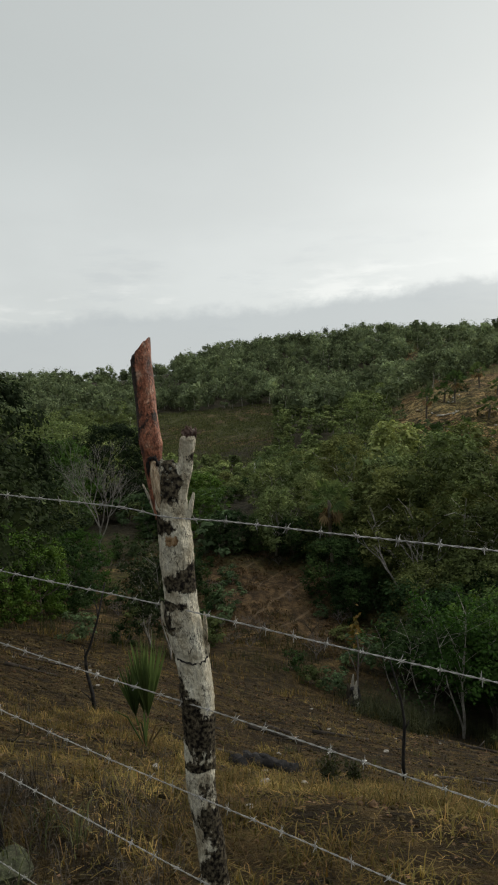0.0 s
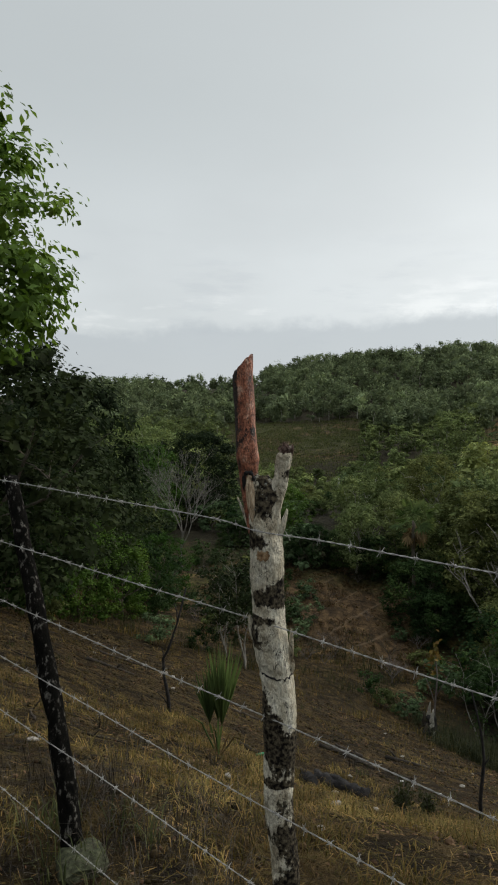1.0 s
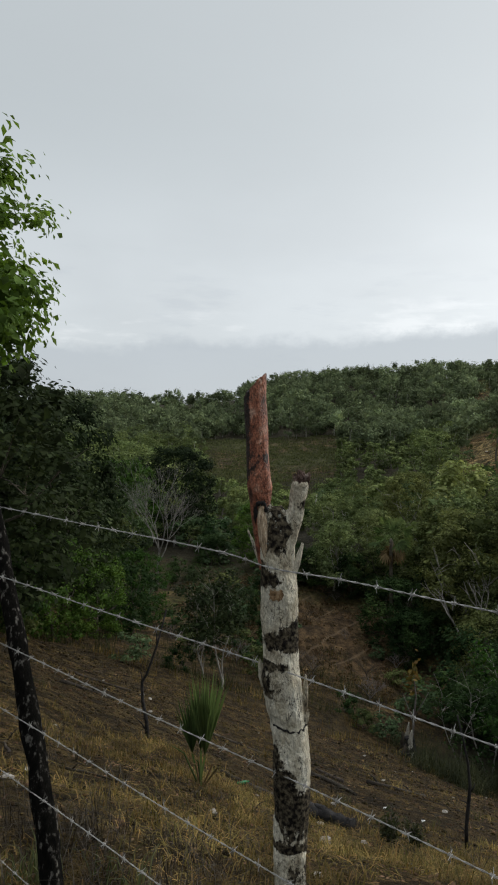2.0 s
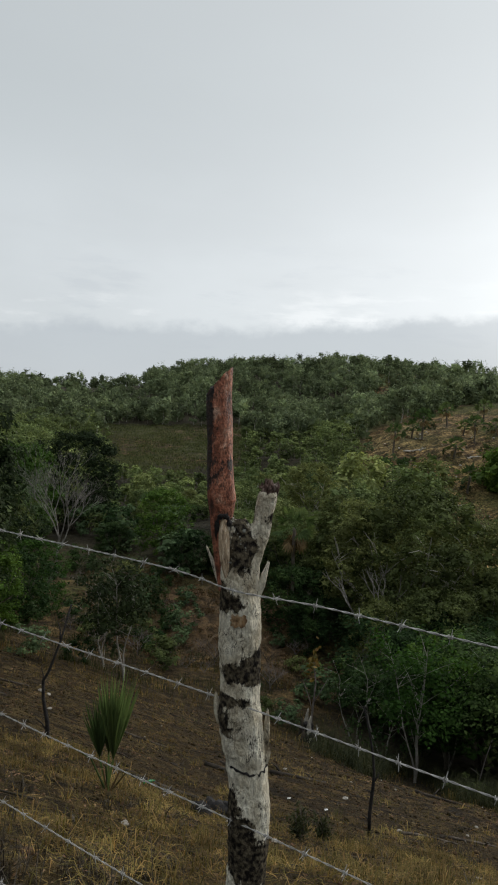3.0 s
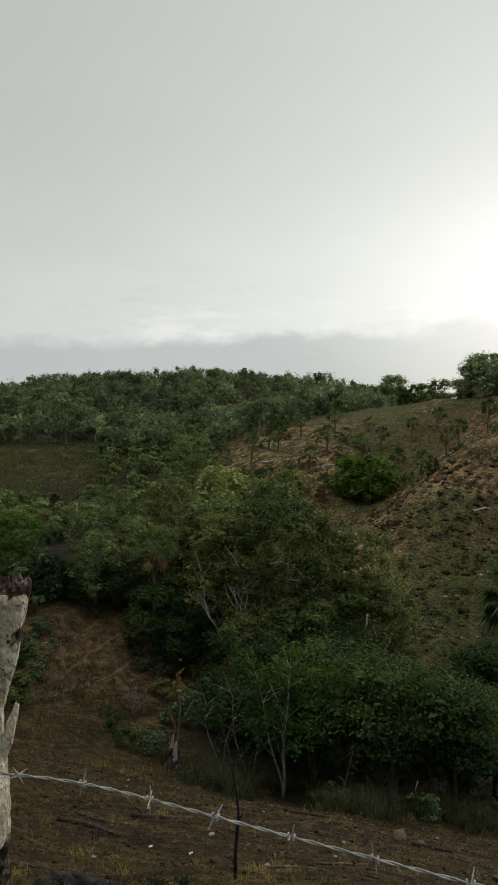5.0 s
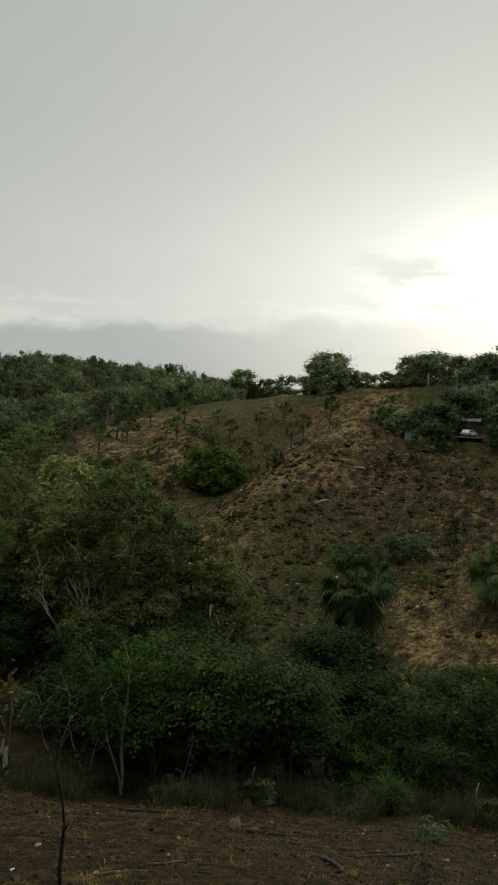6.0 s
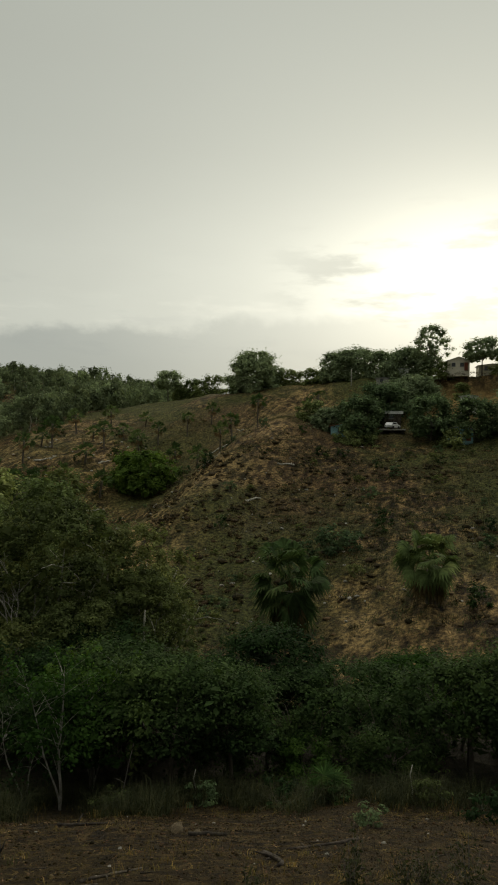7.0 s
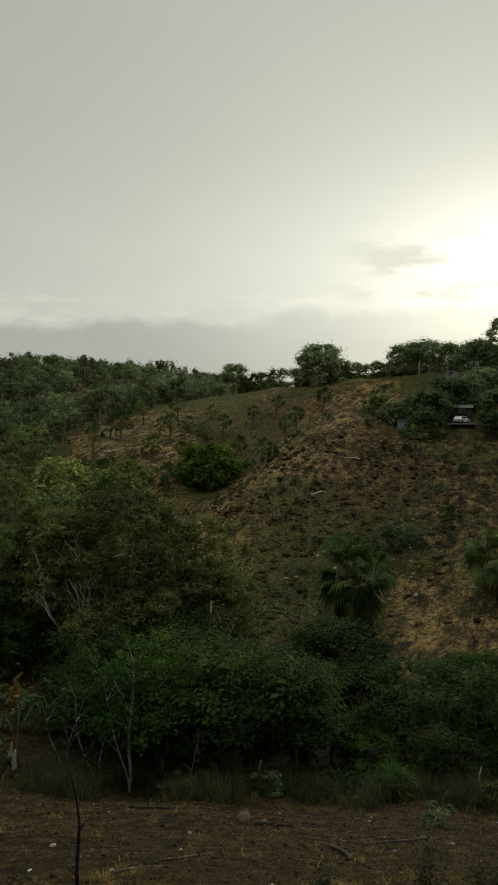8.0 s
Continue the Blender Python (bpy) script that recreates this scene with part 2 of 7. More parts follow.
def leaf_quads(centres, out, size, rng, aspect=1.7, flat=0.35):
    """Diamond leaves at centres; they lie roughly across the direction out, drooping at random."""
    n = len(centres)
    nrm = out + rng.normal(0, 0.42, (n, 3)) + np.array([0, 0, flat])
    nrm /= np.linalg.norm(nrm, axis=1, keepdims=True) + 1e-9
    a = np.cross(nrm, rng.normal(0, 1, (n, 3)))
    a /= np.linalg.norm(a, axis=1, keepdims=True) + 1e-9
    b = np.cross(nrm, a)
    s = (size if np.isscalar(size) else size[:, None]) * rng.uniform(0.6, 1.35, (n, 1))
    fold = nrm * s * 0.18
    V = np.stack([centres - a * s * aspect / 2, centres - b * s / 2 + fold, centres + a * s * aspect / 2, centres + b * s / 2 + fold], 1).reshape(-1, 3)
    F = np.arange(4 * n).reshape(-1, 4)
    return V, F


PHI = (1 + 5 ** 0.5) / 2
ICO = np.array([(-1, PHI, 0), (1, PHI, 0), (-1, -PHI, 0), (1, -PHI, 0), (0, -1, PHI), (0, 1, PHI), (0, -1, -PHI), (0, 1, -PHI), (PHI, 0, -1), (PHI, 0, 1), (-PHI, 0, -1), (-PHI, 0, 1)]) / (1 + PHI * PHI) ** 0.5
ICO_F = np.array([(0, 11, 5), (0, 5, 1), (0, 1, 7), (0, 7, 10), (0, 10, 11), (1, 5, 9), (5, 11, 4), (11, 10, 2), (10, 7, 6), (7, 1, 8), (3, 9, 4), (3, 4, 2), (3, 2, 6), (3, 6, 8), (3, 8, 9), (4, 9, 5), (2, 4, 11), (6, 2, 10), (8, 6, 7), (9, 8, 1)])


def cores(centres, sizes, rng, fill=0.5, squash=0.6):
    """Ragged bodies added inside each clump to block light and darken its gaps."""
    n = len(centres)
    tri = ICO[ICO_F]
    tri = tri * 0.72 + tri.mean(1, keepdims=True) * 0.22
    V = tri[None] + rng.normal(0, 0.24, (n, 20, 3, 3))
    V = centres[:, None, None, :] + V * (sizes[:, None, None, None] * fill * rng.uniform(0.65, 1.2, (n, 20, 1, 1))) * np.array([1, 1, squash])
    return V.reshape(-1, 3), np.arange(n * 60).reshape(-1, 3)


def lumps(centres, sizes, rng):
    """Closed lumpy bodies, for clods and tussock roots."""
    n = len(centres)
    V = centres[:, None, :] + ICO[None] * (sizes[:, None, None] * rng.uniform(0.6, 1.25, (n, 12, 1))) * np.array([1, 1, 0.8])
    F = (np.arange(n) * 12)[:, None, None] + ICO_F[None]
    return V.reshape(-1, 3), F.reshape(-1, 3)


def inner_leaves(centres, sizes, rng, k=9, big=0.34):
    """Larger sprays deep in each clump, which close it against the light."""
    n = len(centres)
    d = rng.normal(0, 1, (n, k, 3))
    d /= np.linalg.norm(d, axis=2, keepdims=True)
    p = centres[:, None, :] + d * sizes[:, None, None] * rng.uniform(0.1, 0.42, (n, k, 1)) * np.array([1, 1, 0.75])
    return p.reshape(-1, 3), (d * 1.2).reshape(-1, 3), np.repeat(sizes * big, k)


def crown_points(rng, h, w, base, clumps, per, spread, shape=1.0):
    """Leaf centres of a crown: clumps on a lumpy shell between base and h, leaves round each clump."""
    th = rng.uniform(0, 2 * math.pi, clumps)
    u = rng.uniform(0, 1, clumps)
    zc = base + (h - base) * (0.08 + 0.9 * u)
    prof = np.sqrt(np.clip(1 - ((u - 0.38) / 0.66) ** 2, 0.03, 1)) ** shape
    lump = 0.8 + 0.25 * np.sin(th * 2 + rng.uniform(0, 6)) + rng.normal(0, 0.13, clumps)
    rad = w / 2 * prof * lump * rng.uniform(0.45, 1.0, clumps) ** 0.5
    c = np.stack([rad * np.cos(th), rad * np.sin(th), zc], 1)
    size = spread * rng.uniform(0.7, 1.5, clumps)
    d = rng.normal(0, 1, (clumps, per, 3))
    d[:, :, 2] = np.where(rng.uniform(0, 1, (clumps, per)) < 0.75, np.abs(d[:, :, 2]), d[:, :, 2])
    d /= np.linalg.norm(d, axis=2, keepdims=True)
    pts = c[:, None, :] + d * (size[:, None, None] * rng.uniform(0.45, 1.25, (clumps, per, 1))) * np.array([1, 1, 0.6])
    mid = np.array([0, 0, base + (h - base) * 0.3])
    out = d * 1.0 + 0.7 * (pts - mid) / w
    return pts.reshape(-1, 3), out.reshape(-1, 3), c, size


def make_tree(seed, h, w, base, leaf, clumps, per, leaf_size, spread=None, limbs=7, bark=None, trunk_r=None, shape=1.0, flat=0.7, fork_at=None, inner=(8, 0.34), core=0.55):
    """Meshes of a tree: a tapered, branching trunk and a crown of many leaves."""
    rng = np.random.default_rng(seed)
    rnd = random.Random(seed)
    pts, out, mids, sizes = crown_points(rng, h, w, base, clumps, per, spread or w * 0.13, shape)
    V, F = leaf_quads(pts, out, leaf_size, rng, flat=flat)
    ip, io, isz = inner_leaves(mids, sizes, rng, inner[0] // 2, inner[1])
    V2, F2 = leaf_quads(ip, io, isz, rng, aspect=1.5, flat=flat)
    V, F = np.concatenate([V, V2]), np.concatenate([F, F2 + len(V)])
    if core:
        V3, F3 = cores(mids[::2] - sizes[::2, None] * np.array([0, 0, 0.25]), sizes[::2], rng, core)
        crown = mesh_of("crown", np.concatenate([V, V3]), (F, F3 + len(V)), leaf)
    else:
        crown = mesh_of("crown", V, F, leaf)
    r0 = trunk_r or h * 0.018
    lean = (rnd.uniform(-0.06, 0.06) * h, rnd.uniform(-0.06, 0.06) * h)
    fork = fork_at or base + (h - base) * 0.25
    stem = [(lean[0] * k * k, lean[1] * k * k, -0.3 + (fork + 0.3) * k) for k in (0, 0.15, 0.4, 0.7, 1.0)]
    pieces = [tube(stem, [r0 * 1.5, r0 * 1.05, r0 * 0.95, r0 * 0.85, r0 * 0.7], 7, 0.08, seed)]
    for i in range(limbs):
        a = 2 * math.pi * (i + rnd.uniform(-0.3, 0.3)) / limbs
        reach, rise = w * rnd.uniform(0.22, 0.42), (h - fork) * rnd.uniform(0.25, 0.8)
        s = Vector(stem[3]).lerp(Vector(stem[4]), rnd.uniform(0, 1))
        e = s + Vector((math.cos(a) * reach, math.sin(a) * reach, rise))
        m = s.lerp(e, 0.5) + Vector((math.cos(a), math.sin(a), -0.4)) * reach * 0.15
        pieces.append(tube([s, m, e], [r0 * 0.5, r0 * 0.32, r0 * 0.1], 5, 0.05, i, False))
        for k in range(2):
            q = m.lerp(e, rnd.uniform(0.1, 0.7))
            e2 = q + Vector((rnd.uniform(-1, 1), rnd.uniform(-1, 1), rnd.uniform(0.1, 0.9))) * reach * 0.5
            pieces.append(tube([q, q.lerp(e2, 0.5) + Vector((0, 0, 0.05 * reach)), e2], [r0 * 0.2, r0 * 0.14, r0 * 0.05], 4, 0, k, False))
    tv, tf = merged(pieces)
    trunk = mesh_of("trunk", [tuple(v) for v in tv], tf, bark or BARK, True)
    return trunk, crown


def plant_tree(meshes, m, label, group="", name="tree", category="tree"):
    t = thing(name, m, label, category, group)
    part("trunk", meshes[0], None, t)
    part("crown", meshes[1], None, t)
    return t


# ---- ground ----
# heights along rays from the camera's start, by direction in degrees from straight ahead, at these distances
# set so that slopes and crests fit the camera's view
RINGS = (10, 20, 28, 40, 60, 110, 170)
BROW = 4.4  # brow of the plot just beyond the fence
NEAR = {-50: (-0.9, -2.2, -3.6, -5.5), -30: (-2.0, -3.9, -6.0, -8.0), -22: (-2.7, -5.3, -7.3, -9.5), -11: (-3.3, -6.7, -8.9, -11.5),
        -4: (-3.8, -7.3, -9.9, -12.0), 5: (-4.0, -8.0, -11.4, -13.2), 12: (-4.1, -8.4, -12.2, -14.8), 16: (-4.1, -8.55, -12.25, -15.2), 20: (-4.1, -8.7, -12.3, -15.5),
        28: (-4.1, -8.8, -12.3, -15.5), 36: (-4.0, -8.6, -12.0, -15.2), 44: (-4.0, -8.4, -11.6, -14.5), 55: (-4.0, -8.2, -11.2, -13.5)}
FAR = {-50: (-7, -9, -7, 300, -4), -30: (-10, -12, -9, 300, -4), -22: (-10, -14, -11, 300, -3), -11: (-9.2, -14.5, -11, 300, 0),
       -4: (-7.5, -14, -10, 300, 2), 5: (-8.5, -13, -6, 300, 4), 12: (-13, -10, 3.5, 280, 8), 16: (-14, -10.2, 4.5, 228, 12.6), 20: (-15, -10.3, 3.5, 238, 13.6),
       28: (-15.5, -7, 6.5, 205, 18.3), 36: (-15, -4.8, 8.9, 190, 19.6), 44: (-12.5, -3.7, 11.0, 172, 20.6), 55: (-11.5, -3.5, 13, 170, 21)}
RIDGE = {-60: 3, -30: 7, -20: 11, -13: 14.5, -9: 19, -5: 28, 0: 31, 5: 35, 10: 34.5, 15: 34, 20: 28, 26: 20, 36: 8, 60: 0}
AZ = np.array(sorted(NEAR), float)
ZT = np.array([list(NEAR[a]) + list(FAR[a][:3]) for a in sorted(NEAR)])
CR, CZ = np.array([FAR[a][3] for a in sorted(NEAR)], float), np.array([FAR[a][4] for a in sorted(NEAR)], float)


def flat_height(r, az):
    a = np.clip(az, -50, 55)
    cols = [np.interp(a, AZ, ZT[:, k]) for k in range(7)]
    rc, zc = np.interp(a, AZ, CR), np.interp(a, AZ, CZ)
    rs = [0 * r, 0 * r + 1.2, 0 * r + 2.6, 0 * r + BROW] + [0 * r + q for q in RINGS] + [rc, rc * 1.12, rc * 1.6, rc * 3 + 300, 0 * r + 6000]
    zs = [0 * r + 0.05, 0 * r - 0.02, 0 * r - 0.52, np.interp(a, (-32, -20, -6), (-0.55, -0.62, -0.9))] + cols + [zc, zc - 0.5, zc - 14, -20 + 0 * r, -20 + 0 * r]
    z = zs[0].copy()
    for k in range(len(rs) - 1):
        f = np.clip((r - rs[k]) / np.maximum(rs[k + 1] - rs[k], 1e-3), 0, 1)
        z = np.where(r >= rs[k], zs[k] + (zs[k + 1] - zs[k]) * f, z)
    # wooded ridge far behind
    top = np.interp(a, sorted(RIDGE), [RIDGE[k] for k in sorted(RIDGE)])
    g = np.clip((r - 190) / 230, 0, 1)
    g = g * g * (3 - 2 * g)
    down = np.clip((r - 440) / 400, 0, 1)
    z = np.maximum(z, np.where(r > 190, -12 + (top + 12) * g - (top + 32) * down, -99))
    # level road behind the fence
    back = np.clip((np.abs(az - 2) - 75) / 40, 0, 1)
    return z * (1 - back) + back * (0.05 + 0 * r)


def ground_z(x, y):
    x, y = np.asarray(x, float), np.asarray(y, float)
    r, az = np.hypot(x, y), np.degrees(np.arctan2(x, y))
    z = sum(flat_height(r * q, az + d) * w for q, d, w in
            ((1, 0, 2), (0.9, 0, 1), (1.1, 0, 1), (1, -3, 1), (1, 3, 1))) / 6
    near = np.clip((r - 3) / 6, 0, 1)
    z = z + near * np.clip(r / 60, 0.12, 1.0) * (0.30 * np.sin(x * 0.61 + 1.3 * np.sin(y * 0.37)) * np.sin(y * 0.53 + 0.7)
                                               + 0.16 * np.sin(x * 1.7 + y * 0.9) * np.sin(y * 1.9 - x * 0.6 + 2))
    # a nose of the pasture hill runs down to the valley, with a hollow beside it and a bench for the sheds
    tx, ty = (x - 37) / 53.0, (y - 87) / 51.0
    t = np.clip((tx + ty) / 2, -0.25, 1.05)
    off = (x - (37 + 53 * t)) * 0.69 - (y - (87 + 51 * t)) * 0.72
    z = z + 4.2 * np.exp(-(off / 9.0) ** 2) * np.clip((1.05 - t) / 0.25, 0, 1) * np.clip((t + 0.25) / 0.3, 0, 1)
    z = z - 3.2 * np.exp(-((off + 19) / 11.0) ** 2) * np.clip((1.0 - t) / 0.3, 0, 1) * np.clip((t + 0.25) / 0.3, 0, 1)
    z = z - 1.6 * np.exp(-((off - 26) / 16.0) ** 2) * np.clip((0.9 - t) / 0.3, 0, 1) * np.clip((t + 0.1) / 0.3, 0, 1)
    z = z + np.clip((r - 52) / 15, 0, 1) * np.clip((200 - r) / 20, 0, 1) * np.clip((az - 19) / 6, 0, 1) * (0.07 * np.sin(z * 2.6 + x * 0.21 + 2 * np.sin(y * 0.13)) + 0.10 * np.sin(off * 0.95 + 1.5 * np.sin(t * 9 + off * 0.1)) * (0.6 + 0.4 * np.sin(t * 31 + off * 0.4)) + 0.14 * np.sin(x * 0.9 + 1.4 * np.sin(y * 0.7)) * np.sin(y * 0.8))
    # rills of the earth bank
    bk = np.exp(-((az + 1.5) / 6.5) ** 2) * np.exp(-((r - 42) / 6.0) ** 2)
    z = z + bk * (0.24 * np.abs(np.sin(x * 0.9 - y * 0.35 + 0.6 * np.sin(y * 0.5))) - 0.12)
    far = np.clip((r - 50) / 60, 0, 1)
    z = z + far * (0.9 * np.sin(x * 0.083 + 2) * np.sin(y * 0.071 + 1) + 0.35 * np.sin(x * 0.29 + y * 0.11) * np.sin(y * 0.25))
    return z


def gz(x, y):
    return float(ground_z(np.array([x]), np.array([y]))[0])


def polar(az, r):
    a = radians(az)
    return r * math.sin(a), r * math.cos(a)


def ground_material():
    m = bpy.data.materials.new("hillside_ground")
    m.use_nodes = True
    nt = m.node_tree
    N, L = nt.nodes.new, nt.links.new
    p = nt.nodes["Principled BSDF"]
    p.inputs["Roughness"].default_value, p.inputs["Specular IOR Level"].default_value = 0.95, 0.15
    tc = N("ShaderNodeTexCoord")

    def noise_(scale, detail=5, rough=0.6, stretch=(1, 1, 1), turn=0.0):
        mp, n = N("ShaderNodeMapping"), N("ShaderNodeTexNoise")
        mp.inputs["Scale"].default_value = stretch
        rot = N("ShaderNodeMapping")
        rot.inputs["Rotation"].default_value = (0, 0, radians(turn))
        L(tc.outputs["Object"], rot.inputs[0])
        L(rot.outputs[0], mp.inputs[0])
        L(mp.outputs[0], n.inputs["Vector"])
        n.inputs["Scale"].default_value, n.inputs["Detail"].default_value, n.inputs["Roughness"].default_value = scale, detail, rough
        return n.outputs[0]

    def ramp(v, stops):
        n = N("ShaderNodeValToRGB")
        el = n.color_ramp.elements
        while len(el) < len(stops):
            el.new(0.5)
        for e, (pos, c) in zip(el, stops):
            e.position, e.color = pos, (*c, 1)
        L(v, n.inputs[0])
        return n.outputs[0]

    def mix(f, a, b, mode="MIX"):
        n = N("ShaderNodeMix")
        n.data_type, n.blend_type = "RGBA", mode
        if isinstance(f, (int, float)):
            n.inputs[0].default_value = f
        else:
            L(f, n.inputs[0])
        for s, v in ((n.inputs[6], a), (n.inputs[7], b)):
            if isinstance(v, tuple):
                s.default_value = (*v, 1)
            else:
                L(v, s)
        return n.outputs[2]

    soil = ramp(noise_(2.3, 9, 0.7), [(0.42, (0.006, 0.004, 0.002)), (0.5, (0.028, 0.018, 0.007)), (0.59, (0.122, 0.079, 0.030))])
    straw = ramp(noise_(14.0, 6, 0.75, (1, 1.8, 1)), [(0.38, (0.014, 0.009, 0.004)), (0.65, (0.088, 0.056, 0.019))])
    cover = ramp(noise_(0.7, 8, 0.7), [(0.42, (0, 0, 0)), (0.62, (0.9, 0.9, 0.9))])
    more = N("ShaderNodeAttribute")
    more.attribute_name = "straw_cover"
    near = mix(cover, soil, straw)
    near = mix(more.outputs["Fac"], near, ramp(noise_(3.0, 9, 0.7), [(0.41, (0.008, 0.006, 0.003)), (0.5, (0.052, 0.036, 0.013)), (0.60, (0.19, 0.135, 0.050))]))
    near = mix(ramp(noise_(45, 3), [(0.64, (0, 0, 0)), (0.72, (0.5, 0.5, 0.5))]), near, (0.17, 0.14, 0.10))
    # pasture of the far hill: ochre tussocks over dark soil, green in the hollows
    tuss = noise_(0.6, 9, 0.70, (0.5, 1.2, 0.9), -44)
    hill = ramp(tuss, [(0.41, (0.016, 0.012, 0.007)), (0.50, (0.076, 0.052, 0.025)), (0.60, (0.225, 0.152, 0.068))])
    green = ramp(noise_(0.035, 4), [(0.42, (0, 0, 0)), (0.52, (1, 1, 1))])
    hill = mix(green, hill, mix(tuss, (0.022, 0.026, 0.009), (0.100, 0.104, 0.032)))
    red = ramp(noise_(0.02, 3, 0.5, (1, 1.3, 1)), [(0.5, (0, 0, 0)), (0.65, (0.7, 0.7, 0.7))])
    hill = mix(red, hill, mix(tuss, (0.034, 0.022, 0.014), (0.140, 0.086, 0.044)))
    # dry grass and the nose's lit look, both painted as lighter ochre
    dry = N("ShaderNodeAttribute")
    dry.attribute_name = "dry_lit_nose"
    hill = mix(dry.outputs["Fac"], hill, ramp(tuss, [(0.40, (0.030, 0.020, 0.010)), (0.48, (0.150, 0.098, 0.045)), (0.58, (0.38, 0.258, 0.118))]))
    oc = N("ShaderNodeAttribute")
    oc.attribute_name = "ochre_cut"
    hill = mix(1.0, hill, ramp(noise_(2.1, 7, 0.72), [(0.40, (0.32, 0.32, 0.34)), (0.5, (1.15, 1.14, 1.1)), (0.61, (2.2, 2.1, 1.9))]), "MULTIPLY")
    hill = mix(oc.outputs["Fac"], hill, ramp(noise_(0.9, 6, 0.7, (1, 1, 0.3)), [(0.35, (0.20, 0.12, 0.045)), (0.6, (0.58, 0.38, 0.15))]))
    # distance from the fence tells pasture from the cleared plot, the attribute tells bare earth
    ln = N("ShaderNodeVectorMath")
    ln.operation = "LENGTH"
    L(tc.outputs["Object"], ln.inputs[0])
    mr = N("ShaderNodeMapRange")
    mr.inputs[1].default_value, mr.inputs[2].default_value = 26, 48
    L(ln.outputs["Value"], mr.inputs[0])
    col = mix(mr.outputs[0], near, hill)
    at = N("ShaderNodeAttribute")
    at.attribute_name = "bare_earth"
    earth = ramp(noise_(1.7, 9, 0.72), [(0.36, (0.020, 0.014, 0.008)), (0.5, (0.070, 0.045, 0.022)), (0.64, (0.165, 0.104, 0.050))])
    col = mix(at.outputs["Fac"], col, earth)
    # worn pale runnels slanting over the bank
    dv, w1, sn, mk, am = N("ShaderNodeVectorMath"), N("ShaderNodeMath"), N("ShaderNodeMath"), N("ShaderNodeMapRange"), N("ShaderNodeMath")
    dv.operation, w1.operation, sn.operation, am.operation = "DOT_PRODUCT", "MULTIPLY_ADD", "SINE", "MULTIPLY"
    L(tc.outputs["Object"], dv.inputs[0])
    dv.inputs[1].default_value = (2.9, -1.6, 0.7)
    L(noise_(0.35, 4), w1.inputs[0])
    w1.inputs[1].default_value = 0.9
    L(dv.outputs["Value"], w1.inputs[2])
    L(w1.outputs[0], sn.inputs[0])
    L(sn.outputs[0], mk.inputs[0])
    mk.inputs[1].default_value, mk.inputs[2].default_value, mk.inputs[4].default_value = 0.962, 0.997, 0.45
    L(mk.outputs[0], am.inputs[0])
    L(at.outputs["Fac"], am.inputs[1])
    col = mix(am.outputs[0], col, (0.20, 0.145, 0.092))
    # litter tone doubles as painted shade under the woods and valley bushes
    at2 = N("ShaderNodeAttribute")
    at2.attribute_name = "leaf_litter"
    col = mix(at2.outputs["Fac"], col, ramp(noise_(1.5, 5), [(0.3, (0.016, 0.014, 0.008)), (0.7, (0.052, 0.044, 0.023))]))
    L(col, p.inputs["Base Color"])
    bp = N("ShaderNodeBump")
    bp.inputs["Strength"].default_value, bp.inputs["Distance"].default_value = 0.9, 0.16
    L(noise_(4.5, 9, 0.72), bp.inputs["Height"])
    bp2 = N("ShaderNodeBump")
    bp2.inputs["Distance"].default_value = 1.4
    soft = N("ShaderNodeMapRange")
    soft.inputs[3].default_value, soft.inputs[4].default_value = 1.0, 0.12
    L(at.outputs["Fac"], soft.inputs[0])
    L(soft.outputs[0], bp2.inputs["Strength"])
    L(tuss, bp2.inputs["Height"])
    L(bp.outputs[0], bp2.inputs["Normal"])
    L(bp2.outputs[0], p.inputs["Normal"])
    return m


